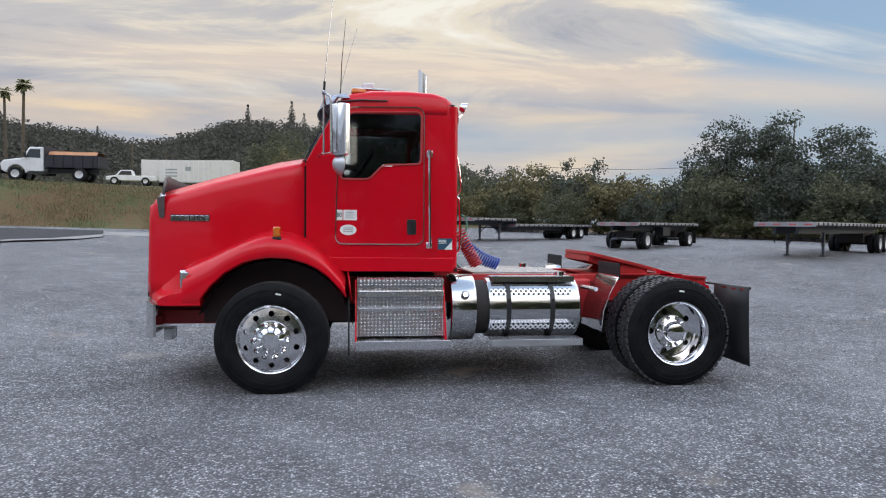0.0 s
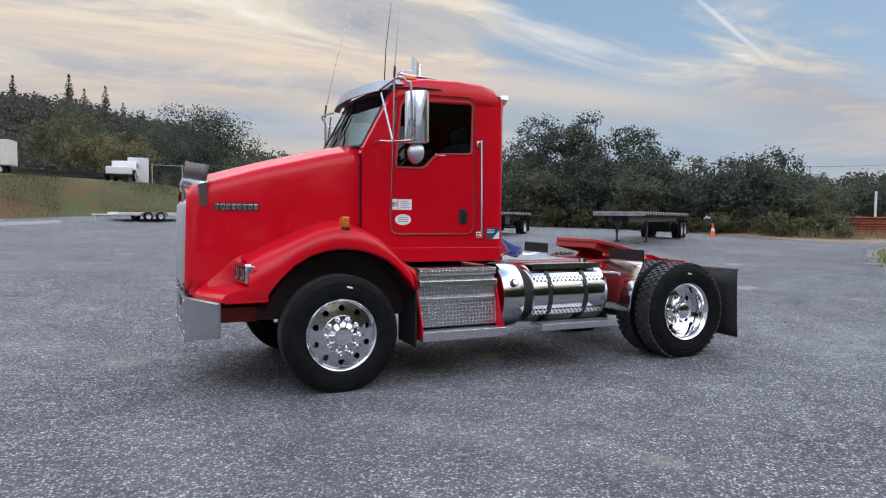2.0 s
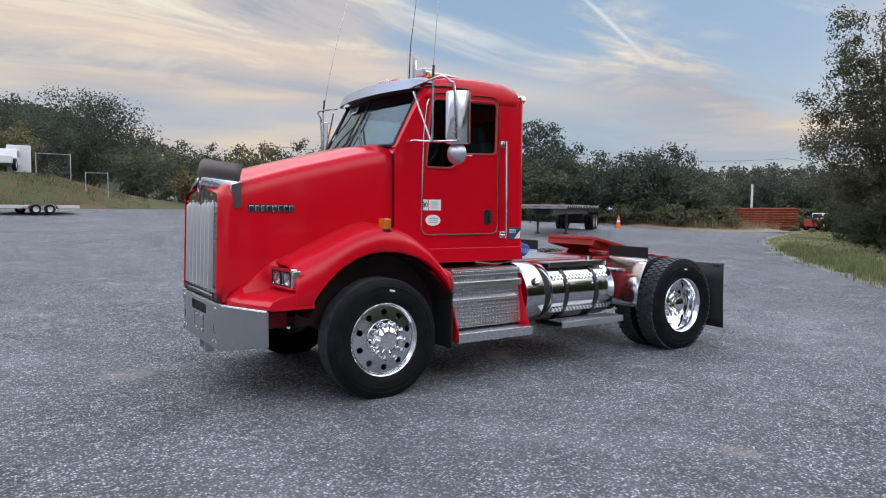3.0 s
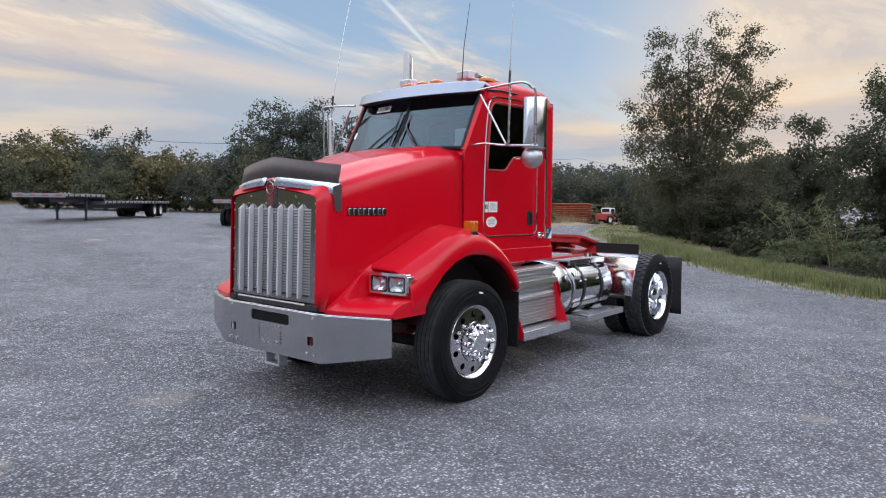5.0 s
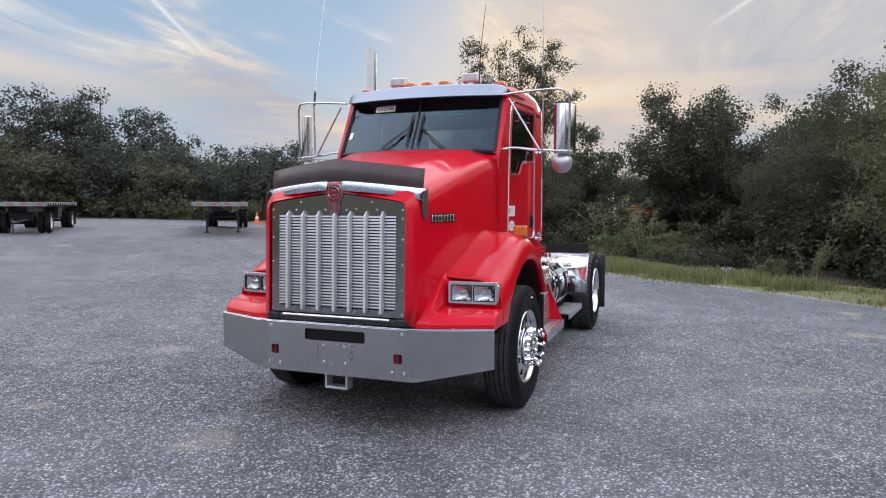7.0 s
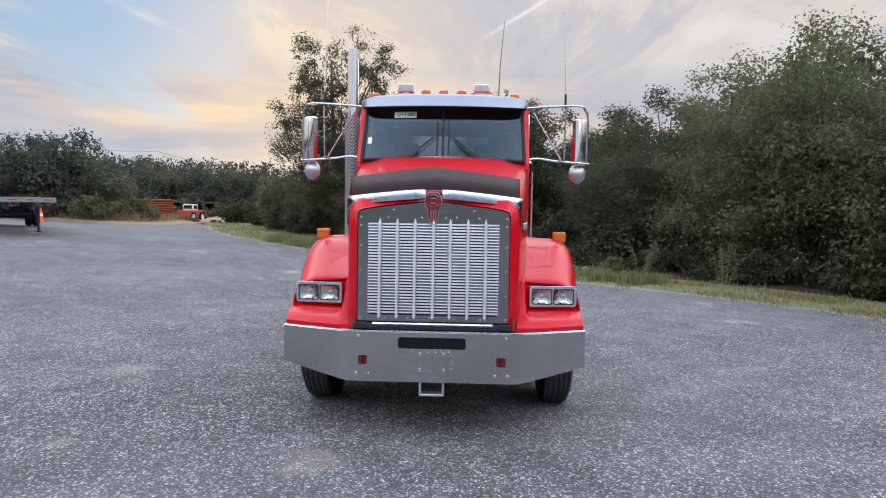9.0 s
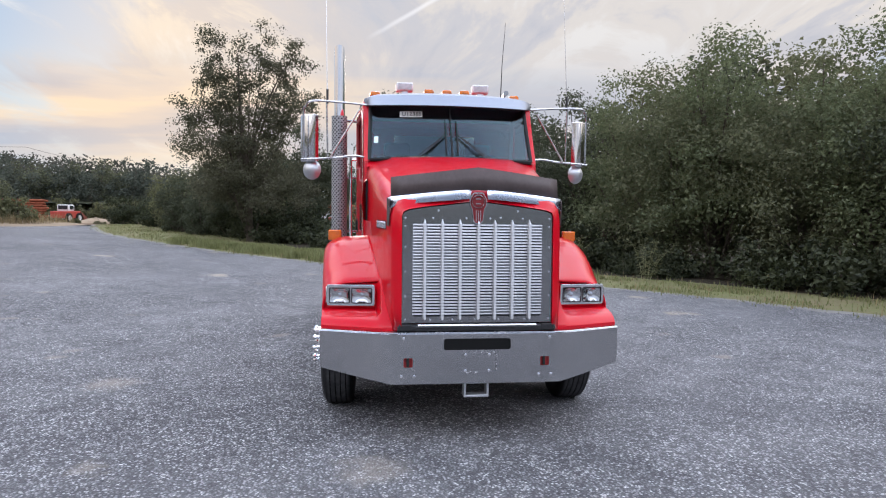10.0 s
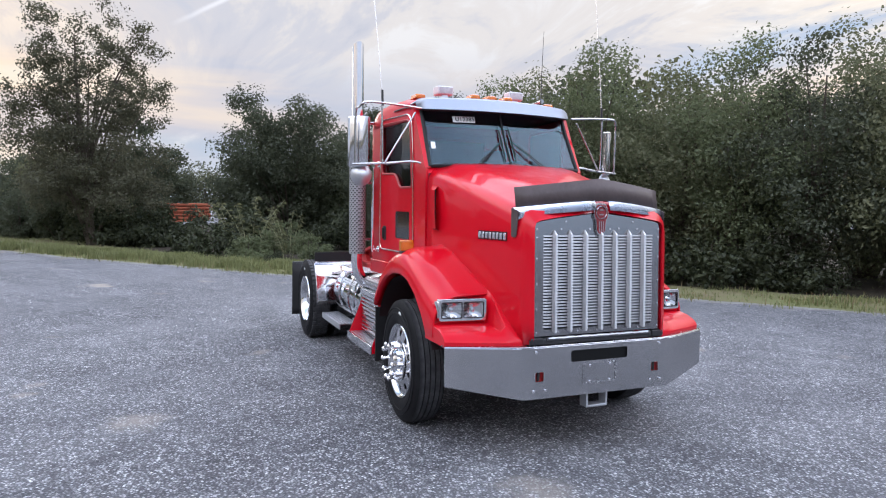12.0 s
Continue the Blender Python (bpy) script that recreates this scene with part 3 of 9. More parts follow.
for i in range(7):
    y = (i - 3) * 0.1295
    if me is None:
        bm = bmesh.new()
        secs = []
        for z, w in ((0.922, 0.006), (0.934, 0.0130), (1.60, 0.0130), (1.622, 0.011), (1.655, 0.002)):
            secs.append([V(gx(z, d), yy, z) for d, yy in ((-0.004, -w), (-0.042 if w > 0.005 else -0.010, -w * 0.7), (-0.042 if w > 0.005 else -0.010, w * 0.7), (-0.004, w))])
        loft(bm, secs, True, True)
        ob = part("grille_bar", bm, BAR_METAL, grille)
        me = ob.data
    else:
        ob = new("grille_bar", me)
        ob.parent = grille
    ob.location = (0, y, 0)
me = None
for y, z in [(sy * 0.545, zz) for sy in (-1, 1) for zz in (0.92, 1.09, 1.27, 1.45, 1.60, 1.66)] + [(yy, 0.917) for yy in (-0.36, -0.16, 0.02, 0.19, 0.36)] + [(-0.30, 1.715), (0.30, 1.715), (-0.34, 1.66), (0.34, 1.66), (-0.17, 1.665), (-0.09, 1.66), (0.09, 1.66)]:
    if me is None:
        bm = bmesh.new()
        lathe(bm, [(0.009, 0.0), (0.008, -0.004), (0.0, -0.006)], (0, 0, 0), "x", 10)
        ob = part("rivet", bm, POLISHED, grille)
        me = ob.data
    else:
        ob = new("rivet", me)
        ob.parent = grille
    ob.location = (gx(z, -0.001), y, z)

# nose badge: a red oval in a thin bright rim over a tapering ribbed tail
def bx(z, d):
    return gx(z, d * 0.42)


def badge_plate(bm, k, front, back):
    """The badge's outline, k times its size, between two depths."""
    half = [(0.0, 1.852), (0.030, 1.850), (0.042, 1.844), (0.048, 1.832), (0.060, 1.815), (0.066, 1.785), (0.060, 1.752), (0.046, 1.728), (0.041, 1.69), (0.037, 1.645), (0.022, 1.622), (0.0, 1.617)]
    ring = [(0.005 + y * k, z) for y, z in half] + [(0.005 - y * k, z) for y, z in half[-2:0:-1]]
    zm = 1.745
    loft(bm, [[V(bx(zm + (z - zm) * k, d), y, zm + (z - zm) * k) for y, z in ring] for d in (back, front)], True, False)
    bm.faces.new([bm.verts.new(V(bx(zm + (z - zm) * k, front), y, zm + (z - zm) * k)) for y, z in ring])


bm = bmesh.new()
badge_plate(bm, 1.0, -0.052, -0.004)
badge = T("badge", bm, STEEL, "small red and chrome nose badge")
bm = bmesh.new()
badge_plate(bm, 0.92, -0.056, -0.03)
part("badge_field", bm, plain("badge_red", (0.20, 0.012, 0.016), 0.3, 0, 0.3), badge)
bm = bmesh.new()
lathe(bm, [(0.043, -0.004), (0.046, -0.008), (0.049, -0.004), (0.049, 0.004)], (bx(1.785, -0.058), 0.005, 1.785), "x", 24)
box(bm, bx(1.785, -0.064), bx(1.785, -0.055), -0.014, 0.024, 1.765, 1.772)
box(bm, bx(1.785, -0.064), bx(1.785, -0.055), -0.014, 0.024, 1.800, 1.807)
part("badge_ring", bm, STEEL, badge)
for y in (-0.016, 0.001, 0.018):
    bm = bmesh.new()
    box(bm, bx(1.68, -0.061), bx(1.68, -0.054), y, y + 0.006, 1.64, 1.72)
    part("badge_rib", bm, STEEL, badge)


# chrome nose strip and smoked bug shield with wings
def nose_line(y, z, d):
    k = (abs(y) / 0.64)
    return V(-1.215 + d + 0.115 * k * k, y, z)


for s in (-1, 1):
    bm = bmesh.new()
    rows = []
    for i in range(9):
        y = 0.062 + (0.668 - 0.062) * i / 8
        zc = 1.868 - 0.058 * (y / 0.65) ** 1.3
        rows.append([nose_line(s * y, zc - 0.062 - 0.02 * max(0, (y - 0.60) / 0.07), -0.050), nose_line(s * y, zc + 0.004, -0.022 + 0.02 * (y / 0.65) ** 2), nose_line(s * y, zc + 0.006, 0.03)])
    loft(bm, rows)
    ob = T("nose_trim", bm, NOSE_STEEL, "bright chrome strip along the hood nose")
    md = ob.modifiers.new("skin", "SOLIDIFY")
    md.thickness = 0.006
    bm = bmesh.new()
    leaf = rpoly([(-1.150, 1.790), (-1.075, 1.810), (-1.075, 1.60), (-1.130, 1.60)], [0.01, 0.01, 0.03, 0.03], 5)
    plate(bm, leaf, [], lambda u, v: V(u, s * (0.680 + 0.20 * (u + 1.065)), v), (0, -s * 0.006, 0))
    ob = T("shield_wing", bm, SMOKED, "smoked deflector wing on the hood corner")
    md = ob.modifiers.new("skin", "SOLIDIFY")
    md.thickness = 0.008
bm = bmesh.new()
rows = []
for i in range(17):
    y = -0.648 + 1.296 * i / 16
    k = abs(y) / 0.648
    zc = 1.868 - 0.058 * k ** 1.3
    zt = 2.035 - 0.075 * k
    rows.append([V(-1.232 + 0.145 * k * k, y, zc + 0.000), V(-1.203 + 0.150 * k * k, y, zt)])
loft(bm, rows)
shield = T("bug_shield", bm, SMOKED, "smoked acrylic bug deflector")
md = shield.modifiers.new("skin", "SOLIDIFY")
md.thickness = 0.006

# name bars on the hood sides, plain raised bars
for s in (-1, 1):
    bm = bmesh.new()
    for i in range(8):
        x = -0.995 + i * 0.047
        w = lerp(x, HX, HW)
        box(bm, x - 0.018, x + 0.018, s * (w - 0.002), s * (w + 0.010), 1.575, 1.625)
    plaque = T("name_plaque", bm, CHROME, "row of small chrome bars", 0.003)
    bm = bmesh.new()
    vs = [V(x, s * (lerp(x, HX, HW) + 0.002), z) for x, z in ((-1.02, 1.568), (-0.64, 1.568), (-0.64, 1.634), (-1.02, 1.634))]
    f = bm.faces.new([bm.verts.new(v) for v in vs])
    bmesh.ops.solidify(bm, geom=[f], thickness=0.004)
    part("backing", bm, BLACK, plaque)

# bumper: flat middle, swept ends, bottom edge rising outwards
def bumper_x(y):
    return -1.265 + 0.215 * max(0, (abs(y) - 0.63) / 0.54) ** 1.1


bm = bmesh.new()
outer = [(-1.178, 0.818), (-0.63, 0.822), (0.63, 0.822), (1.178, 0.818), (1.178, 0.538), (0.645, 0.446), (-0.645, 0.446), (-1.178, 0.538)]
fine = []
for a, b in zip(outer, outer[1:] + outer[:1]):
    for k in range(6):
        fine.append((a[0] + (b[0] - a[0]) * k / 6, a[1] + (b[1] - a[1]) * k / 6))
holes = [rpoly([(-0.254, 0.696), (0.254, 0.696), (0.254, 0.780), (-0.254, 0.780)], 0.02)]
holes += [rpoly([(c - 0.034, 0.572), (c + 0.034, 0.572), (c + 0.034, 0.640), (c - 0.034, 0.640)], 0.01) for c in (-0.52, 0.52)]
plate(bm, fine, holes, lambda u, v: V(bumper_x(u), u, v), (0.008, 0, 0))
bumper = T("bumper", bm, BUMPER_STEEL, "weathered bright steel front bumper")
bm = bmesh.new()
rows = []
for i in range(25):
    y = -1.178 + 2.356 * i / 24
    x, z = bumper_x(y), 0.823 - 0.004 * max(0, abs(y) - 0.63)
    rows.append([V(x - 0.003, y, z - 0.008), V(x + 0.008, y, z + 0.003), V(x + 0.075, y, z + 0.006), V(x + 0.075, y, z - 0.006), V(x + 0.006, y, z - 0.008)])
loft(bm, rows)
part("top_flange", bm, STEEL, bumper)
for s in (-1, 1):
    bm = bmesh.new()
    loft(bm, [[V(bumper_x(1.178), s * 1.178, z), V(bumper_x(1.178) + 0.022, s * 1.174, z)] for z in (0.538, 0.818)])
    part("end_return", bm, BUMPER_STEEL, bumper)
    bm = bmesh.new()
    box(bm, -1.235, -1.13, s * 0.52 - 0.05, s * 0.52 + 0.05, 0.56, 0.65)
    part("tow_pocket", bm, RED_FRAME, bumper)
    bm = bmesh.new()
    tube(bm, [(-1.246, s * 0.52, 0.575), (-1.246, s * 0.52, 0.637)], 0.011, 8)
    part("tow_pin", bm, GREASE, bumper)
bm = bmesh.new()
box(bm, -1.25, -1.235, -0.262, 0.262, 0.69, 0.786)
part("slot_screen", bm, perforated("bumper_mesh", (0.03, 0.03, 0.03), 0.5, 0.02), bumper)
bm = bmesh.new()
plate(bm, rpoly([(-0.150, 0.525), (0.150, 0.525), (0.150, 0.680), (-0.150, 0.680)], 0.008), [rpoly([(-0.141, 0.534), (0.141, 0.534), (0.141, 0.671), (-0.141, 0.671)], 0.006)], lambda u, v: V(-1.271, u, v), (0.006, 0, 0))
part("plate_holder", bm, STEEL, bumper)
bm = bmesh.new()
box(bm, -1.2685, -1.265, -0.136, 0.136, 0.54, 0.665)
part("blank_plate", bm, BUMPER_STEEL, bumper)
me = None
for y, z in [(sy * y0, z0) for sy in (-1, 1) for y0, z0 in ((0.555, 0.785), (0.475, 0.505), (0.57, 0.505))] + [(-0.09, 0.540), (0.09, 0.540), (-0.09, 0.660), (0.09, 0.660)]:
    if me is None:
        bm = bmesh.new()
        lathe(bm, [(0.013, 0.0), (0.012, -0.005), (0.0, -0.009)], (0, 0, 0), "x", 10)
        ob = part("bolt", bm, CHROME, bumper)
        me = ob.data
    else:
        ob = new("bolt", me)
        ob.parent = bumper
    ob.location = (bumper_x(y) - 0.002, y, z)
# tow loop below, and the bar under the grille
bm = bmesh.new()
plate(bm, [(-0.096, 0.335), (0.096, 0.335), (0.096, 0.452), (-0.096, 0.452)], [[(-0.079, 0.352), (0.079, 0.352), (0.079, 0.437), (-0.079, 0.437)]], lambda u, v: V(-1.245, u, v), (0.09, 0, 0))
T("tow_loop", bm, ALU, "steel box tow loop below the bumper", 0.004)
bm = bmesh.new()
tube(bm, [(-1.228, -0.60, 0.856), (-1.228, 0.60, 0.856)], 0.026, 10)
tube(bm, [(-1.248, -0.46, 0.864), (-1.248, 0.46, 0.864)], 0.012, 8)
lower_bar = T("hood_bar", bm, BLACK)
for s in (-1, 1):
    bm = bmesh.new()
    box(bm, -1.262, -1.2, s * 0.49, s * 0.59, 0.838, 0.886)
    part("hinge", bm, BLACK, lower_bar, bevel=0.006)
bm = bmesh.new()
tube(bm, [(-1.256, -0.45, 0.878), (-1.256, 0.45, 0.878)], 0.009, 8)
part("chrome_rod", bm, CHROME, lower_bar)

# ---- cab ----
DOOR = rpoly([(0.555, 1.360), (1.412, 1.360), (1.408, 2.690), (0.625, 2.680), (0.580, 2.30)], [0.09, 0.09, 0.10, 0.14, 0.05], 6)
PANE = rpoly([(0.605, 1.988), (0.885, 1.988), (1.008, 2.126), (1.376, 2.138), (1.384, 2.637), (0.660, 2.622)], [0.04, 0.05, 0.06, 0.05, 0.07, 0.09], 5)


def grow(pts, d):
    """Moves an outline outwards by d, from its middle."""
    cx, cy = sum(p[0] for p in pts) / len(pts), sum(p[1] for p in pts) / len(pts)
    out = []
    m = len(pts)
    for i in range(m):
        a, b = Vector(pts[i - 1]), Vector(pts[(i + 1) % m])
        t = (b - a)
        nrm = Vector((t.y, -t.x)).normalized() if t.length > 1e-9 else Vector((0, 0))
        out.append((pts[i][0] + nrm.x * d, pts[i][1] + nrm.y * d))
    return out


bm = bmesh.new()
SIDE = [(0.285, 1.20), (0.42, 1.12), (1.66, 1.12), (1.66, 2.62), (1.62, 2.74), (0.66, 2.74), (0.595, 2.70), (0.305, 2.175), (0.285, 2.13)]
for s in (-1, 1):
    plate(bm, SIDE, [grow(PANE, 0.012)], lambda u, v: V(u, s * (0.818 if v < 2.62 else 0.818 - 0.06 * (v - 2.62)), v), (0, -s * 0.03, 0))
# back wall with rounded corners
rows = []
for z in (1.12, 1.3, 2.18):
    row = []
    for k in range(7):
        a = math.pi / 2 * k / 6
        row.append(V(1.66 + 0.085 * math.sin(a), -0.733 - 0.085 * math.cos(a), z))
    for k in range(7):
        a = math.pi / 2 * k / 6
        row.append(V(1.66 + 0.085 * math.cos(a), 0.733 + 0.085 * math.sin(a), z))
    rows.append(row)
loft(bm, rows)
rows = [[V(p.x, p.y, z) for p in rows[0]] for z in (2.55, 2.62, 2.70)]
loft(bm, rows)
for y0, y1 in ((-0.733, -0.42), (0.42, 0.733)):
    loft(bm, [[V(1.745, y0, z), V(1.745, y1, z)] for z in (2.18, 2.55)])
for s in (-1, 1):
    loft(bm, [[V(1.66 + 0.085 * math.sin(math.pi / 2 * k / 6), s * (0.733 + 0.085 * math.cos(math.pi / 2 * k / 6)), z) for k in range(7)] for z in (2.18, 2.55)])
T("cab", bm, RED, "red day cab body", smooth=40)
# roof shell
bm = bmesh.new()
rows = []
for x, ze, zc in ((0.575, 2.715, 2.755), (0.625, 2.775, 2.825), (0.71, 2.815, 2.865), (0.92, 2.845, 2.90), (1.25, 2.85, 2.905), (1.5, 2.835, 2.89), (1.62, 2.80, 2.855), (1.70, 2.735, 2.79), (1.745, 2.66, 2.70), (1.748, 2.615, 2.64)):
    w = 0.818 - (0.06 if x > 1.73 else 0.02 if x > 1.66 else 0.0)
    half = [(w, 2.615), (w, 2.66), (w - 0.006, ze - 0.07), (w - 0.03, ze - 0.02), (w - 0.09, ze + 0.005), (w * 0.6, ze + 0.7 * (zc - ze)), (0, zc)]
    half = [(y, min(z, zc)) for y, z in half]
    rows.append([V(x, -y, z) for y, z in half] + [V(x, y, z) for y, z in half[-2::-1]])
loft(bm, rows)
roof = T("roof", bm, RED, "rounded red cab roof", smooth=50)
md = roof.modifiers.new("skin", "SOLIDIFY")
md.thickness, md.offset = 0.02, -1
# cab floor, firewall, sill skirt
bm = bmesh.new()
box(bm, 0.30, 1.74, -0.79, 0.79, 1.10, 1.14)
T("cab_floor", bm, GREASE)
bm = bmesh.new()
box(bm, 0.285, 0.33, -0.79, 0.79, 1.12, 2.10)
T("firewall", bm, CABIN)
for s in (-1, 1):
    bm = bmesh.new()
    box(bm, 0.42, 1.70, s * 0.80, s * 0.8235, 1.10, 1.235)
    T("sill_panel", bm, RED, bevel=0.006)
# cowl between hood and windscreen
bm = bmesh.new()
rows = []
for i in range(13):
    u = -1 + 2 * i / 12
    y = 0.80 * u
    rows.append([V(0.262, y, lerp(abs(y), [0, 0.5, 0.72, 0.80], [2.205, 2.185, 2.14, 2.10])), V(0.30 - 0.095 * (1 - u * u) + 0.03, y, 2.205 - 0.03 * abs(u) ** 3)])
loft(bm, rows)
T("cowl", bm, RED)


# windscreen
def screen(u, v, d=0.0):
    y = 0.785 * u * (1 - 0.02 * v)
    b = 0.30 - 0.095 * (1 - u * u)
    t = 0.59 - 0.080 * (1 - u * u)
    return V(b + (t - b) * v - 0.06 * max(0, v - 0.35) ** 2 * (1 - u * u) - d, y, 2.185 + 0.535 * v - 0.012 * u * u)


bm = bmesh.new()
loft(bm, [[screen(-0.965 + 1.93 * i / 24, 0.03 + 0.95 * j / 6) for j in range(7)] for i in range(25)])
ws = T("windscreen", bm, WINDSCREEN, "large curved windscreen")
ws.visible_shadow = False
bm = bmesh.new()
rim = [screen(-0.985 + 1.97 * i / 24, 0.0) for i in range(25)] + [screen(0.985, j / 6) for j in range(1, 6)] + [screen(0.985 - 1.97 * i / 24, 1.0) for i in range(25)] + [screen(-0.985, 1 - j / 6) for j in range(1, 6)]
tube(bm, rim + rim[:1], 0.020, 6, False)
part("gasket", bm, RUBBER, ws)
bm = bmesh.new()
tube(bm, [screen(0, v, 0.003) for v in (0, 0.5, 1)], 0.009, 6)
part("centre_post", bm, RUBBER, ws)
for s in (-1, 1):
    bm = bmesh.new()
    loft(bm, [[screen(s * 0.985, v, 0.012), V(0.305 + 0.29 * v, s * 0.822, 2.175 + 0.53 * v), V(0.36 + 0.27 * v, s * 0.822, 2.175 + 0.53 * v), V(0.36 + 0.27 * v, s * 0.76, 2.175 + 0.53 * v)] for v in (-0.03, 0.35, 0.7, 1.03)], True, True)
    T("pillar", bm, RED)
# stickers on the glass
bm = bmesh.new()
loft(bm, [[screen(0.345 + 0.28 * i / 6, v, 0.004) for v in (0.775, 0.885)] for i in range(7)])
stk = T("windscreen_sticker", bm, DECAL, "white stock number sticker on the windscreen")
p, q = screen(0.345, 0.83, 0.008), screen(0.625, 0.83, 0.008)
xa = (p - q).normalized()
mid = screen(0.485, 0.830, 0.013)
up = (screen(0.485, 0.885) - screen(0.485, 0.775)).normalized()
zn = xa.cross(up).normalized()
lettering("sticker_digits", "U12385", 0.060, Matrix.Translation(mid) @ Matrix((xa, up, zn)).transposed().to_4x4(), BLACK, stk)
bm = bmesh.new()
loft(bm, [[screen(0.885 + 0.05 * i / 2, v, 0.004) for v in (0.30, 0.42)] for i in range(3)])
T("service_sticker", bm, DECAL)
# wipers, parked upright beside the centre post
for s, u0, u1 in ((-1, -0.42, -0.07), (1, 0.42, 0.07)):
    bm = bmesh.new()
    tube(bm, [screen(u0, 0.0, 0.03), screen(u0 + (u1 - u0) * 0.5, 0.22, 0.04), screen(u1 * 1.1, 0.44, 0.03)], 0.006, 6)
    tube(bm, [screen(u0 * 1.12, 0.0, 0.03), screen(u0 + (u1 - u0) * 0.5 + s * 0.03, 0.22, 0.04), screen(u1 * 1.1, 0.45, 0.03)], 0.005, 6)
    wp = T("wiper", bm, BLACK)
    bm = bmesh.new()
    tube(bm, [screen(u1, 0.10, 0.02), screen(u1, 0.45, 0.028), screen(u1 * 0.98, 0.72, 0.02)], [0.006, 0.010, 0.005], 6)
    part("blade", bm, RUBBER, wp)

# sun visor over the windscreen
bm = bmesh.new()
rows = []
for i in range(25):
    u = -1 + 2 * i / 24
    y = 0.815 * u
    bow = 0.13 * (1 - u * u) - 0.205
    e = max(0, abs(u) - 0.9) / 0.1
    rows.append([V(0.47 - bow + 0.02 * e, y, 2.845 - 0.02 * u * u - 0.06 * e), V(0.40 - bow + 0.02 * e, y, 2.832 - 0.02 * u * u - 0.05 * e), V(0.318 - bow + 0.05 * e, y, 2.806 - 0.01 * u * u - 0.02 * e), V(0.272 - bow + 0.06 * e, y, 2.700 + 0.012 * e), V(0.286 - bow + 0.06 * e, y, 2.697 + 0.012 * e)])
loft(bm, rows)
visor = T("sun_visor", bm, VISOR, "polished metal sun visor above the windscreen")
md = visor.modifiers.new("skin", "SOLIDIFY")
md.thickness = 0.006

# doors, proud of the side panels
for s in (-1, 1):
    bm = bmesh.new()
    low = rpoly([(0.66, 1.49), (1.0, 1.49), (1.0, 1.76), (0.66, 1.76)], 0.03)
    plate(bm, DOOR, [PANE] + ([low] if s > 0 else []), lambda u, v: V(u, s * (0.8235 if v < 2.62 else 0.8235 - 0.06 * (v - 2.62)), v), (0, -s * 0.004, 0))
    door = T("door", bm, RED, "red cab door with stepped window")
    bm = bmesh.new()
    o = [V(u, s * 0.826, v) for u, v in grow(DOOR, -0.004)]
    tube(bm, o + o[:1], 0.0075, 5, False)
    part("door_trim", bm, REFLECTOR, door, "bright trim round the door edge")
    bm = bmesh.new()
    o = [V(u, s * 0.824, v) for u, v in PANE]
    tube(bm, o + o[:1], 0.011, 5, False)
    part("window_seal", bm, plain("red_edge" if s > 0 else "red_rim", (0.40, 0.05, 0.05), 0.4), door)
    bm = bmesh.new()
    plate(bm, grow(PANE, 0.006), [], lambda u, v: V(u, s * (0.806 if v < 2.62 else 0.806 - 0.06 * (v - 2.62)), v), (0, -s * 0.004, 0))
    pane = part("window_glass", bm, TINTED, door, "dark tinted side glass")
    pane.visible_shadow = False
    bm = bmesh.new()
    plate(bm, rpoly([(1.245, 1.455), (1.335, 1.455), (1.335, 1.605), (1.245, 1.605)], 0.025), [], lambda u, v: V(u, s * 0.8275, v), (0, -s * 0.004, 0))
    part("handle_bezel", bm, BLACK, door, bevel=0.002)
    bm = bmesh.new()
    box(bm, 1.29, 1.322, s * 0.83, s * 0.842, 1.475, 1.585)
    part("latch", bm, RUBBER, door, bevel=0.006)
    if s > 0:
        bm = bmesh.new()
        plate(bm, grow(low, -0.004), [], lambda u, v: V(u, s * 0.8255, v), (0, -s * 0.003, 0))
        part("peep_window", bm, PEEP_GLASS, door, "small dark lower door window")
    else:
        bm = bmesh.new()
        box(bm, 1.005, 1.10, -0.832, -0.8245, 2.112, 2.130)
        part("nameplate", bm, DECAL, door)
    # grab rail behind the door
    bm = bmesh.new()
    tube(bm, spline([(1.45, s * 0.82, 2.24), (1.45, s * 0.875, 2.24), (1.452, s * 0.885, 2.20), (1.462, s * 0.885, 1.40), (1.46, s * 0.87, 1.352), (1.46, s * 0.82, 1.35)], 4), 0.0145, 8)
    rail = T("grab_rail", bm, CHROME)
    for z in (2.24, 1.355):
        bm = bmesh.new()
        box(bm, 1.43, 1.49, s * 0.82, s * 0.832, z - 0.03, z + 0.03)
        part("rail_foot", bm, CHROME, rail, bevel=0.006)
    # rain gutter over the door
    bm = bmesh.new()
    tube(bm, [(0.58, s * 0.825, 2.725), (0.80, s * 0.828, 2.742), (1.05, s * 0.826, 2.738)], 0.008, 6)
    T("drip_rail", bm, BLACK)
    # rows of rivets along the lower side
    bm = bmesh.new()
    for x, z in [(0.45 + 0.15 * i, 1.262) for i in range(9)] + [(0.40, 1.45 + 0.11 * i) for i in range(6)]:
        lathe(bm, [(0.007, s * 0.816), (0.006, s * 0.8225), (0.0, s * 0.8235)], (x, 0, z), "y", 6)
    tagged(T("rivet_row", bm, RED), kind="stuff")

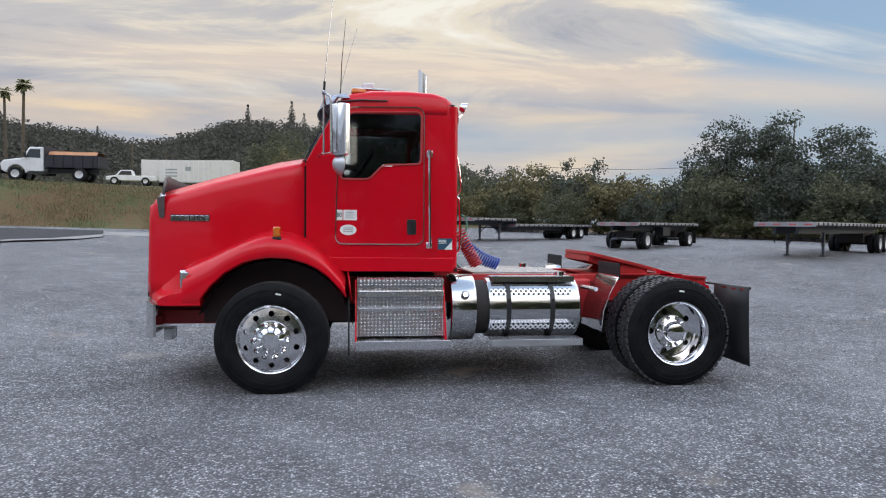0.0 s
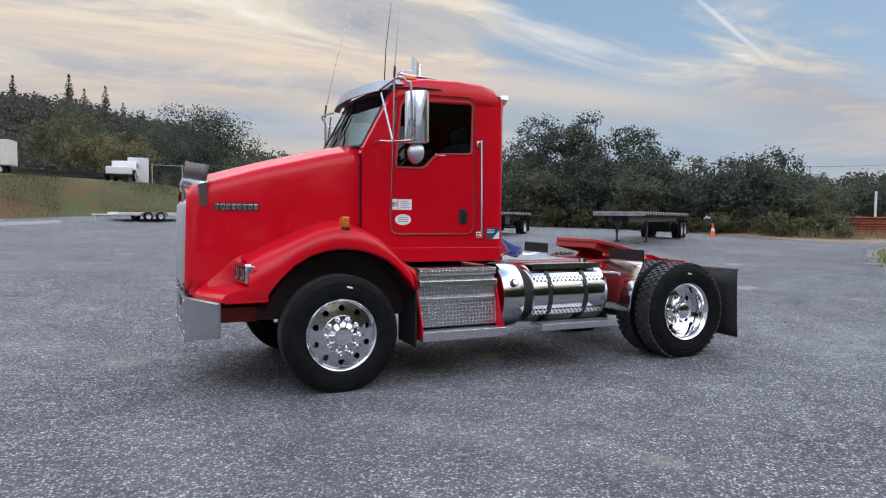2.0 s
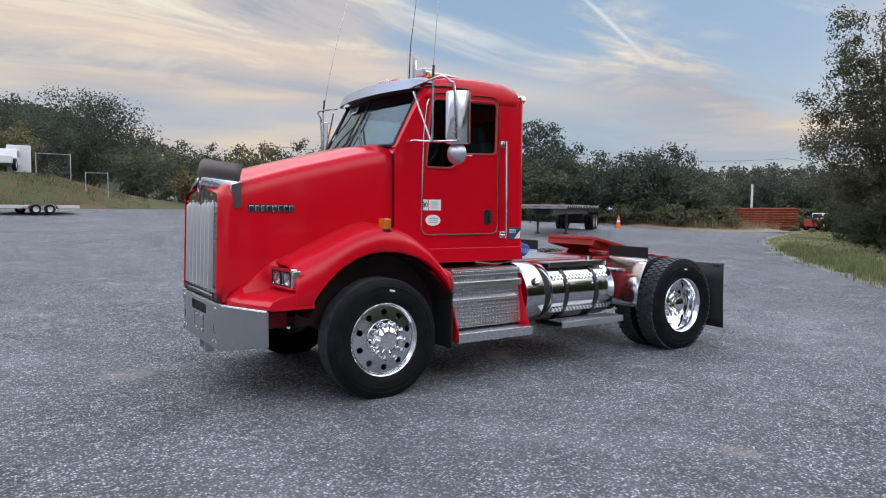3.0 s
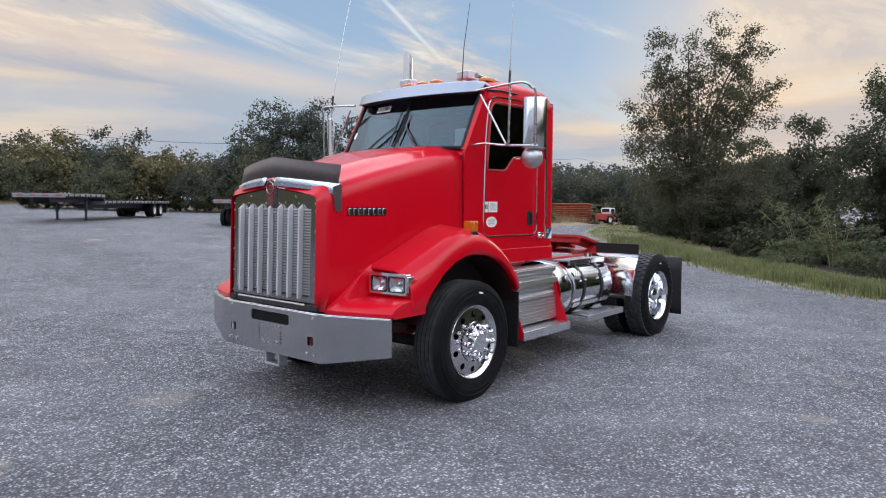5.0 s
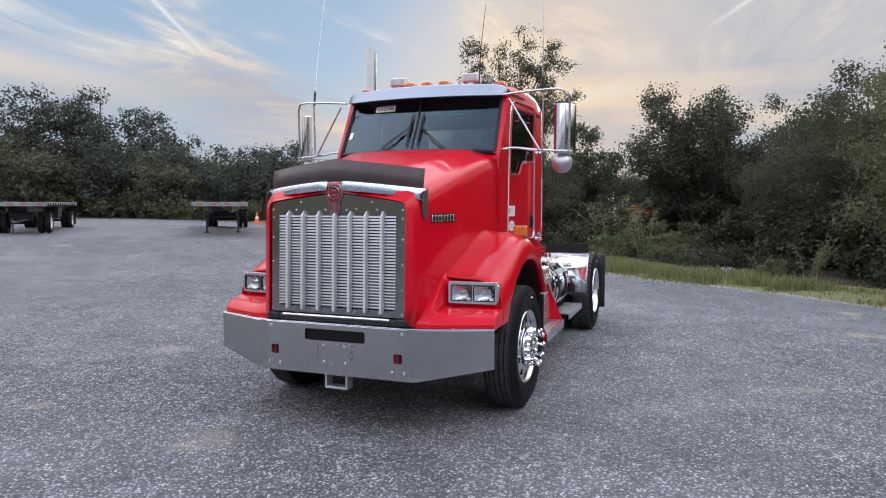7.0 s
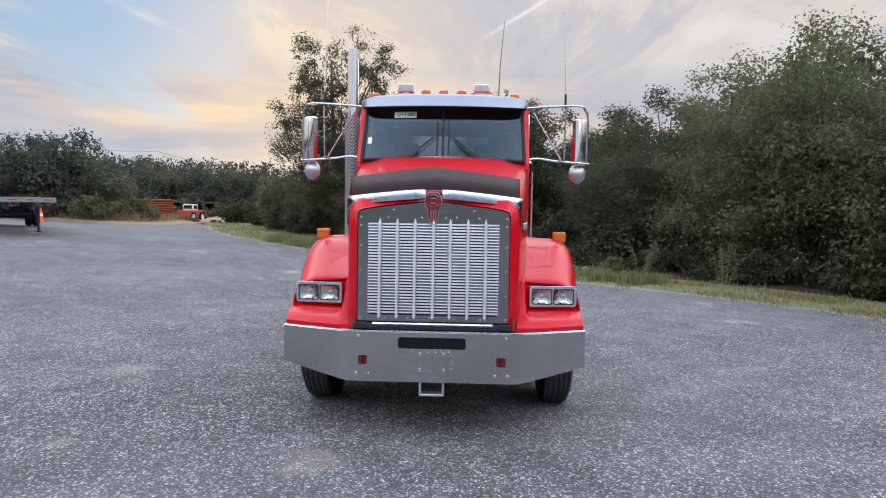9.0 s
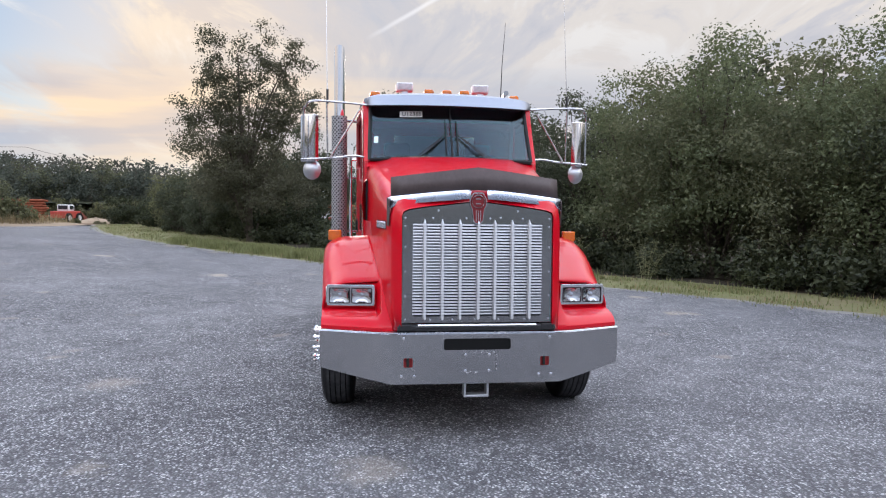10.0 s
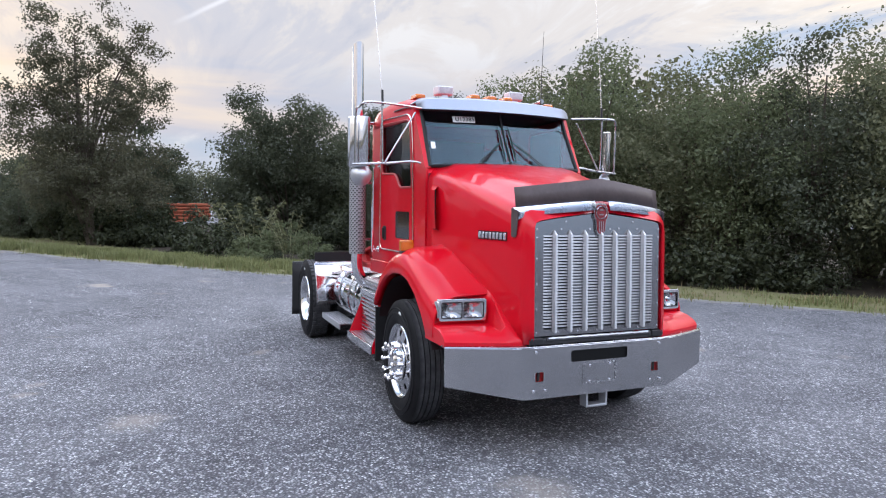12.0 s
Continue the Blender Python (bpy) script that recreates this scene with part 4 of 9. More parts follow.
# decals on the driver's door
bm = bmesh.new()
box(bm, 0.563, 0.628, -0.8255, -0.8238, 1.592, 1.692)
d = T("number_decal", bm, DECAL, "white square decal with a two-digit number")
lettering("digits", "80", 0.062, Matrix.Translation((0.595, -0.8275, 1.642)) @ pose(0, 0, 0, 90, 0, 0), BLACK, d)
bm = bmesh.new()
box(bm, 0.636, 0.765, -0.8255, -0.8238, 1.592, 1.692)
d = T("notice_decal", bm, DECAL, "white notice decal with fine print")
bm = bmesh.new()
for i in range(4):
    box(bm, 0.655, 0.745 - 0.012 * (i % 2), -0.8262, -0.8254, 1.612 + 0.018 * i, 1.618 + 0.018 * i)
part("print", bm, DECAL_GREY, d)
bm = bmesh.new()
lathe(bm, [(0.0, -0.8255), (0.051, -0.8255), (0.051, -0.8238)], (0, 0, 0), "y", 28)
for v in bm.verts:
    v.co = V(0.682 + v.co.x * 1.55, v.co.y, 1.50 + v.co.z)
d = T("oval_decal", bm, DECAL, "white oval decal")
bm = bmesh.new()
for i in range(3):
    box(bm, 0.635, 0.73, -0.8262, -0.8254, 1.478 + 0.018 * i, 1.486 + 0.018 * i)
part("print", bm, DECAL_GREY, d)
bm = bmesh.new()
box(bm, 1.545, 1.685, -0.8205, -0.8188, 1.315, 1.425)
d = T("corner_decal", bm, DECAL_BLUE, "navy and white square decal")
bm = bmesh.new()
vs = [bm.verts.new(p) for p in ((1.61, -0.8214, 1.315), (1.685, -0.8214, 1.315), (1.685, -0.8214, 1.40))]
bm.faces.new(vs)
for i in range(3):
    box(bm, 1.553, 1.63, -0.8216, -0.8206, 1.375 + 0.014 * i, 1.381 + 0.014 * i)
part("print", bm, DECAL, d)

# interior: seats, dash, wheel, rear window
bm = bmesh.new()
plate(bm, rpoly([(-0.42, 2.18), (0.42, 2.18), (0.42, 2.55), (-0.42, 2.55)], 0.05), [], lambda u, v: V(1.742, u, v), (-0.004, 0, 0))
T("rear_window", bm, TINTED)
bm = bmesh.new()
box(bm, 0.33, 0.62, -0.76, 0.76, 1.80, 2.10)
T("dashboard", bm, CABIN, bevel=0.03)
for y in (-0.42, 0.42):
    bm = bmesh.new()
    box(bm, 1.0, 1.46, y - 0.25, y + 0.25, 1.55, 1.70)
    st = T("cab_seat", bm, SEAT, bevel=0.04)
    bm = bmesh.new()
    box(bm, 1.36, 1.50, y - 0.24, y + 0.24, 1.70, 2.28)
    part("seat_back", bm, SEAT, st, bevel=0.05)
    bm = bmesh.new()
    box(bm, 1.40, 1.49, y - 0.13, y + 0.13, 2.28, 2.44)
    part("head_rest", bm, SEAT, st, bevel=0.04)
bm = bmesh.new()
ring = [V(0.0, 0.225 * math.cos(a), 0.225 * math.sin(a)) for a in (2 * math.pi * k / 28 for k in range(29))]
mw = Matrix.Translation((0.80, -0.42, 2.10)) @ pose(0, 0, 0, 0, 35, 0)
tube(bm, [mw @ p for p in ring], 0.014, 8, False)
for a in (0.3, 2.84, 4.71):
    tube(bm, [mw @ V(0.03, 0, 0), mw @ V(0, 0.22 * math.cos(a), 0.22 * math.sin(a))], 0.012, 6)
tube(bm, [mw @ V(0, 0, 0), mw @ V(-0.3, 0, -0.1)], 0.03, 8)
T("steering_wheel", bm, BLACK)
bm = bmesh.new()
box(bm, 0.56, 1.70, -0.80, 0.80, 2.705, 2.72)
box(bm, 1.69, 1.72, -0.79, 0.79, 1.14, 2.16)
T("headliner", bm, CABIN)

# roof lights
for y in (-0.68, -0.165, 0.01, 0.185, 0.70):
    bm = bmesh.new()
    zr = 2.832 if abs(y) > 0.5 else 2.850
    x = 0.77 if abs(y) > 0.5 else 0.665
    secs = [[V(x - 0.065 * k, y - 0.048 * k, zr + h), V(x + 0.085 * k, y - 0.048 * k, zr + h), V(x + 0.085 * k, y + 0.048 * k, zr + h), V(x - 0.065 * k, y + 0.048 * k, zr + h)] for k, h in ((1.0, 0.0), (0.95, 0.03), (0.72, 0.045))]
    loft(bm, secs, True, True)
    T("marker_lamp", bm, AMBER, "amber roof marker light", 0.008)
for y in (-0.355, 0.40):
    bm = bmesh.new()
    box(bm, 0.84, 0.89, y - 0.03, y + 0.03, 2.86, 2.92)
    base = T("work_lamp", bm, CHROME, "white rectangular roof lamp")
    bm = bmesh.new()
    box(bm, 0.82, 0.94, y - 0.082, y + 0.082, 2.904, 2.990)
    part("lamp_body", bm, WHITE_LAMP, base, bevel=0.012)
    bm = bmesh.new()
    box(bm, 0.814, 0.82, y - 0.066, y + 0.066, 2.918, 2.978)
    part("lamp_lens", bm, CLEAR, base)
# horn and low beacon base on the driver's side of the roof
bm = bmesh.new()
tube(bm, [(0.72, -0.60, 2.898), (0.75, -0.60, 2.898), (0.82, -0.60, 2.894), (1.00, -0.60, 2.888), (1.1, -0.60, 2.882)], [0.026, 0.022, 0.018, 0.013, 0.011], 14)
horn = T("air_horn", bm, STEEL, "chrome roof air horn")
bm = bmesh.new()
box(bm, 0.80, 0.83, -0.615, -0.585, 2.83, 2.90)
box(bm, 1.05, 1.08, -0.615, -0.585, 2.83, 2.885)
part("horn_bracket", bm, CHROME, horn)
# work light on the cab's rear corner
bm = bmesh.new()
tube(bm, [(1.74, -0.70, 2.60), (1.80, -0.72, 2.66)], 0.01, 6)
wl = T("rear_work_light", bm, CHROME)
bm = bmesh.new()
lathe(bm, [(0.0, -0.05), (0.03, -0.045), (0.055, 0.0), (0.058, 0.015), (0.0, 0.02)], (0, 0, 0), "x", 18)
for v in bm.verts:
    v.co = Matrix.Translation((1.82, -0.72, 2.72)) @ pose(0, 0, 0, 0, 20, 0) @ v.co
part("lamp_shell", bm, CHROME, wl)


# mirrors with their tube brackets and whip aerials
def mirror(s):
    bm = bmesh.new()
    tube(bm, spline([(0.46, s * 0.80, 2.70), (0.46, s * 1.0, 2.715), (0.46, s * 1.30, 2.725), (0.50, s * 1.37, 2.68), (0.53, s * 1.395, 2.62), (0.54, s * 1.395, 2.19)], 5), 0.0105, 8)
    tube(bm, spline([(0.40, s * 0.80, 2.20), (0.43, s * 0.92, 2.215), (0.47, s * 1.10, 2.195), (0.55, s * 1.42, 2.18)], 4), 0.0105, 8)
    tube(bm, [(0.46, s * 1.175, 2.72), (0.46, s * 1.165, 2.195)], 0.0085, 8)
    tube(bm, [(0.45, s * 0.86, 2.66), (0.46, s * 1.14, 2.20)], 0.0085, 8)
    br = T("mirror_bracket", bm, STEEL, "chrome tube mirror bracket")
    m = Matrix.Translation((0.595, s * 1.355, 2.385)) @ pose(0, 0, 0, 0, 0, -s * 44)
    bm = bmesh.new()
    secs = []
    for z, k in ((-0.225, 0.85), (-0.215, 1.0), (0.215, 1.0), (0.225, 0.85)):
        secs.append([m @ V(0.035 * k, -0.104 * k, z), m @ V(0.035 * k, 0.104 * k, z), m @ V(-0.005 * k, 0.104 * k, z), m @ V(-0.028 * k, 0.06 * k, z), m @ V(-0.034 * k, 0.0, z), m @ V(-0.028 * k, -0.06 * k, z), m @ V(-0.005 * k, -0.104 * k, z)])
    loft(bm, secs, True, True)
    head = part("mirror_head", bm, POLISHED, br, "polished rectangular mirror head")
    bm = bmesh.new()
    box(bm, 0.036, 0.041, -0.094, 0.094, -0.205, 0.205, m)
    part("mirror_face", bm, MIRROR, br)
    bm = bmesh.new()
    c = Matrix.Translation((0.60, s * 1.325, 2.085)) @ pose(0, 0, 0, 0, 0, -s * 24)
    lathe(bm, [(0.0, -0.055), (0.03, -0.05), (0.066, -0.03), (0.090, 0.0), (0.097, 0.012), (0.090, 0.020), (0.0, 0.022)], (0, 0, 0), "x", 24)
    for v in bm.verts:
        v.co = c @ v.co
    part("spot_mirror", bm, ALU, br, "round chrome convex mirror")
    # aerial
    tilt_x = 0.10 if s < 0 else 0.24
    bm = bmesh.new()
    tube(bm, [(0.46, s * 1.168, 2.70), (0.463 + 0.05 * tilt_x, s * 1.168, 2.84)], 0.011, 8)
    ae = T("aerial", bm, BLACK)
    bm = bmesh.new()
    tube(bm, [(0.456 + tilt_x * h * (0.75 + 0.2 * h), s * 1.168 + 0.02 * h, 2.69 + h) for h in (0.13, 0.45, 0.9, 1.32)], [0.0055, 0.004, 0.003, 0.0025], 6)
    part("whip", bm, STEEL, ae)


mirror(-1)
mirror(1)
bm = bmesh.new()
tube(bm, [(0.60, -0.525, 2.84), (0.61, -0.535, 3.15), (0.65, -0.57, 3.58)], [0.006, 0.004, 0.002], 6)
T("roof_aerial", bm, BLACK)

# exhaust stack behind the passenger door
SX, SY = 1.595, 1.085
bm = bmesh.new()
tube(bm, spline([(1.62, 0.75, 0.98), (SX, SY - 0.10, 0.98), (SX, SY, 1.15), (SX, SY, 1.40)], 5) + [V(SX, SY, z) for z in (2.0, 2.7, 3.395)], 0.059, 16, False)
stack = T("exhaust_pipe", bm, CHROME, "chrome vertical exhaust stack")
rows = [[V(SX + 0.059 * math.cos(a), SY + 0.059 * math.sin(a), 3.395 + h * (0.055 - 0.055 * math.cos(a))) for a in (2 * math.pi * k / 16 for k in range(16))] for h in (0, 1)]
bm = bmesh.new()
loft(bm, rows, True)
part("mitred_tip", bm, CHROME, stack)
bm = bmesh.new()
rows = [[V(SX + 0.086 * math.cos(a), SY + 0.086 * math.sin(a), z) for a in (2 * math.pi * k / 28 for k in range(28))] for z in (1.30, 1.33, 2.0, 2.70, 2.73)]
loft(bm, rows, True)
ob = part("heat_shield", bm, PERF, stack, "perforated steel heat shield")
flat_uv(ob, lambda c: (math.atan2(c.y - SY, c.x - SX) * 0.086, c.z))
for z in (1.45, 2.05, 2.68):
    bm = bmesh.new()
    tube(bm, [(SX, SY - 0.08, z), (1.62, 0.80, z)], 0.014, 6)
    part("stack_bracket", bm, STEEL, stack)


# ---- wheels ----
def tyre_mesh(width, tread):
    bm = bmesh.new()
    w = width / 2
    prof = [(0.300, w * 0.72), (0.318, w * 0.86), (0.36, w * 0.98), (0.42, w * 1.0), (0.47, w * 0.93), (0.497, w * 0.84), (0.511, w * 0.76)]
    if tread == "rib":
        for a in (0.50, 0.18, -0.14, -0.46):
            prof += [(0.518, w * (a + 0.10)), (0.518, w * (a + 0.035)), (0.505, w * (a + 0.025)), (0.505, w * (a - 0.025)), (0.518, w * (a - 0.035))]
    else:
        prof += [(0.520, w * 0.6), (0.522, 0.0), (0.520, -w * 0.6)]
    prof += [(0.511, -w * 0.76), (0.497, -w * 0.84), (0.47, -w * 0.93), (0.42, -w), (0.36, -w * 0.98), (0.318, -w * 0.86), (0.300, -w * 0.72)]
    lathe(bm, prof, (0, 0, 0), "y", 72, True)
    if tread != "rib":
        # chunky lugs
        for k in range(48):
            a = 2 * math.pi * k / 48
            for j, (c, off) in enumerate(((-0.66, 0.0), (-0.22, 0.5), (0.22, 0.0), (0.66, 0.5))):
                m = pose(0, 0, 0, 0, -math.degrees(a + off * 2 * math.pi / 48), 0)
                box(bm, 0.516, 0.534, w * c - w * 0.17, w * c + w * 0.17, -0.024, 0.024, m)
    # raised sidewall rings
    for rr in (0.445, 0.40):
        lathe(bm, [(rr, -w * 0.985), (rr + 0.004, -w * 1.02), (rr + 0.008, -w * 0.985)], (0, 0, 0), "y", 60)
    return bm


def disc_with_holes(bm, r_out, r_in, rh, rc, n, put, thick):
    outer = [(r_out * math.cos(2 * math.pi * k / 60), r_out * math.sin(2 * math.pi * k / 60)) for k in range(60)]
    holes = []
    for i in range(n):
        a = 2 * math.pi * (i + 0.5) / n
        holes.append([(rc * math.cos(a) + rh * math.cos(b), rc * math.sin(a) + rh * math.sin(b)) for b in (2 * math.pi * k / 14 for k in range(14))])
    holes.append([(r_in * math.cos(2 * math.pi * k / 40), r_in * math.sin(2 * math.pi * k / 40)) for k in range(40)])
    plate(bm, outer, holes, put, thick)


def front_wheel(m):
    """Local: axle along y, outer face towards -y."""
    bm = bmesh.new()
    # domed alloy disc with ten round hand holes
    disc_with_holes(bm, 0.283, 0.13, 0.027, 0.235, 10, lambda u, v: V(u, -0.095 - 0.035 * (1 - (math.hypot(u, v) / 0.283) ** 2), v), (0, 0.02, 0))
    lathe(bm, [(0.283, -0.094), (0.290, -0.100), (0.300, -0.118), (0.312, -0.124), (0.316, -0.116), (0.308, -0.10), (0.292, -0.06), (0.285, 0.10)], (0, 0, 0), "y", 60)
    wheel = T("wheel", bm, POLISHED, "polished alloy front wheel")
    wheel.matrix_basis = m
    part("tyre", tyre_mesh(0.27, "rib"), ROAD_TYRE, wheel, "black ribbed steer tyre", fix=True)
    bm = bmesh.new()
    lathe(bm, [(0.172, -0.122), (0.170, -0.132), (0.135, -0.138), (0.118, -0.142), (0.112, -0.165), (0.090, -0.178), (0.078, -0.19), (0.0, -0.196)], (0, 0, 0), "y", 36)
    part("hub_cap", bm, CHROME, wheel, "chrome hub cover")
    me = None
    for i in range(10):
        a = 2 * math.pi * i / 10
        if me is None:
            bm = bmesh.new()
            lathe(bm, [(0.024, -0.130), (0.022, -0.145), (0.0185, -0.150), (0.0175, -0.172), (0.012, -0.180), (0.013, -0.200), (0.021, -0.206), (0.023, -0.222), (0.012, -0.236), (0.0, -0.238)], (0, 0, 0), "y", 8)
            ob = part("lug_nut", bm, CHROME, wheel)
            me = ob.data
        else:
            ob = new("lug_nut", me)
            ob.parent = wheel
        ob.location = (0.1425 * math.cos(a), 0, 0.1425 * math.sin(a))
    bm = bmesh.new()
    lathe(bm, [(0.0, 0.03), (0.20, 0.03), (0.21, 0.06), (0.21, 0.15), (0.0, 0.15)], (0, 0, 0), "y", 30)
    lathe(bm, [(0.284, -0.06), (0.278, 0.11)], (0, 0, 0), "y", 40)
    part("brake_drum", bm, GREASE, wheel)
    # chalk mark on the sidewall
    bm = bmesh.new()
    box(bm, -0.048, 0.002, -0.139, -0.134, 0.41, 0.425, pose(0, 0, 0, 0, 12, 0))
    part("chalk_mark", bm, DECAL, wheel)
    return wheel


front_wheel(pose(0, -1.035, 0.502, 0, 0, -1.5))
front_wheel(pose(0, 1.035, 0.502, 0, 0, 178.5))


def rear_wheel(m):
    """Local: a pair on one hub, outer face towards -y."""
    bm = bmesh.new()
    disc_with_holes(bm, 0.262, 0.10, 0.030, 0.205, 5, lambda u, v: V(u, 0.035 + 0.03 * (math.hypot(u, v) / 0.262) ** 2, v), (0, 0.02, 0))
    lathe(bm, [(0.262, 0.064), (0.272, 0.03), (0.279, -0.07), (0.290, -0.098), (0.303, -0.118), (0.312, -0.124), (0.316, -0.116), (0.308, -0.10), (0.292, -0.06), (0.285, 0.12)], (0, 0, 0), "y", 60)
    wheel = T("wheel", bm, CHROME, "polished deep-dish rear wheel")
    wheel.matrix_basis = m
    part("tyre", tyre_mesh(0.255, "lug"), ROAD_TYRE, wheel, "black lugged drive tyre", fix=True)
    t2 = part("inner_tyre", tyre_mesh(0.255, "lug"), ROAD_TYRE, wheel, "black lugged drive tyre", fix=True)
    t2.location = (0, 0.32, 0)
    bm = bmesh.new()
    lathe(bm, [(0.165, 0.045), (0.16, 0.02), (0.115, 0.005), (0.10, -0.005), (0.098, -0.05), (0.085, -0.075), (0.055, -0.09), (0.0, -0.095)], (0, 0, 0), "y", 32)
    part("axle_cap", bm, CHROME, wheel, "domed chrome axle cover")
    me = None
    for i in range(10):
        a = 2 * math.pi * i / 10
        if me is None:
            bm = bmesh.new()
            lathe(bm, [(0.022, 0.04), (0.020, 0.015), (0.016, -0.005), (0.0, -0.012)], (0, 0, 0), "y", 8)
            ob = part("lug_nut", bm, CHROME, wheel)
            me = ob.data
        else:
            ob = new("lug_nut", me)
            ob.parent = wheel
        ob.location = (0.1425 * math.cos(a), 0, 0.1425 * math.sin(a))
    bm = bmesh.new()
    lathe(bm, [(0.0, 0.10), (0.27, 0.10), (0.285, 0.2), (0.285, 0.45), (0.0, 0.45)], (0, 0, 0), "y", 30)
    part("brake_drum", bm, GREASE, wheel)
    bm = bmesh.new()
    box(bm, -0.06, -0.01, -0.132, -0.127, 0.405, 0.42, pose(0, 0, 0, 0, 8, 0))
    part("chalk_mark", bm, DECAL, wheel)


RX, RZ = 3.885, 0.515
rear_wheel(pose(RX, -1.085, RZ, 0, 0, 0))
rear_wheel(pose(RX, 1.085, RZ, 0, 0, 180))

# ---- chassis ----
for s in (-1, 1):
    bm = bmesh.new()
    rows = []
    for x, zb, zt in ((-1.05, 0.62, 0.80), (-0.6, 0.70, 0.96), (0.4, 0.74, 1.02), (4.3, 0.76, 1.03), (4.60, 0.83, 1.01)):
        rows.append([V(x, s * y, z) for y, z in ((0.36, zt), (0.44, zt), (0.44, zt - 0.02), (0.415, zt - 0.02), (0.415, zb + 0.02), (0.44, zb + 0.02), (0.44, zb), (0.36, zb))])
    loft(bm, rows, True, True)
    T("frame_rail", bm, RED_FRAME, "red painted steel frame rail")
for x in (1.9, 3.0, 4.55):
    bm = bmesh.new()
    box(bm, x - 0.04, x + 0.04, -0.42, 0.42, 0.80, 1.0)
    T("cross_member", bm, RED_FRAME, bevel=0.008)
bm = bmesh.new()
tube(bm, [(0, -0.95, 0.50), (0, -0.6, 0.42), (0, 0.6, 0.42), (0, 0.95, 0.50)], 0.055, 8)
T("front_axle", bm, GREASE)
bm = bmesh.new()
tube(bm, [(RX, -0.75, RZ), (RX, 0.75, RZ)], 0.10, 12)
lathe(bm, [(0.0, -0.2), (0.14, -0.18), (0.2, -0.08), (0.21, 0.05), (0.14, 0.18), (0.0, 0.2)], (RX, 0, RZ), "x", 20)
tube(bm, [(2.2, 0, 0.7), (RX - 0.15, 0, 0.58)], 0.05, 10)
T("rear_axle", bm, GREASE)
for s in (-1, 1):
    bm = bmesh.new()
    for i in range(4):
        pts = spline([(-0.72 + 0.05 * i, s * 0.40, 0.66 - 0.018 * i), (0, s * 0.40, 0.535 - 0.018 * i), (0.72 - 0.05 * i, s * 0.40, 0.68 - 0.018 * i)], 6)
        loft(bm, [[p + V(0, -0.04, -0.007), p + V(0, 0.04, -0.007), p + V(0, 0.04, 0.007), p + V(0, -0.04, 0.007)] for p in pts], True, True)
    T("leaf_spring", bm, RED_FRAME if s < 0 else GREASE)
    bm = bmesh.new()
    lathe(bm, [(0.0, 0.0), (0.13, 0.0), (0.15, 0.06), (0.12, 0.12), (0.15, 0.18), (0.13, 0.24), (0.0, 0.24)], (RX + 0.32, s * 0.38, 0.50), "z", 18)
    T("air_bag", bm, RUBBER)
    # hanging brackets near the front of the rail
    bm = bmesh.new()
    box(bm, -1.20, -0.62, s * 0.42, s * 0.50, 0.56, 0.70)
    T("front_bracket", bm, RED_FRAME, bevel=0.01)
bm = bmesh.new()
box(bm, -0.95, 0.35, -0.34, 0.34, 0.55, 1.55)
box(bm, 0.3, 1.6, -0.28, 0.28, 0.52, 1.05)
T("engine_block", bm, GREASE, bevel=0.03)

# behind each front wheel: rubber guard and red splash panel
for s in (-1, 1):
    bm = bmesh.new()
    box(bm, 0.685, 0.70, s * 0.72, s * 1.15, 0.345, 0.86)
    T("splash_guard", bm, RUBBER)
    bm = bmesh.new()
    loft(bm, [[V(0.56, s * 0.62, 0.80), V(0.56, s * 0.62, 1.12)], [V(0.70, s * 0.75, 0.80), V(0.68, s * 0.75, 1.12)], [V(0.72, s * 1.12, 0.86), V(0.70, s * 1.12, 1.04)]])
    ob = T("splash_panel", bm, RED)
    md = ob.modifiers.new("skin", "SOLIDIFY")
    md.thickness = 0.006


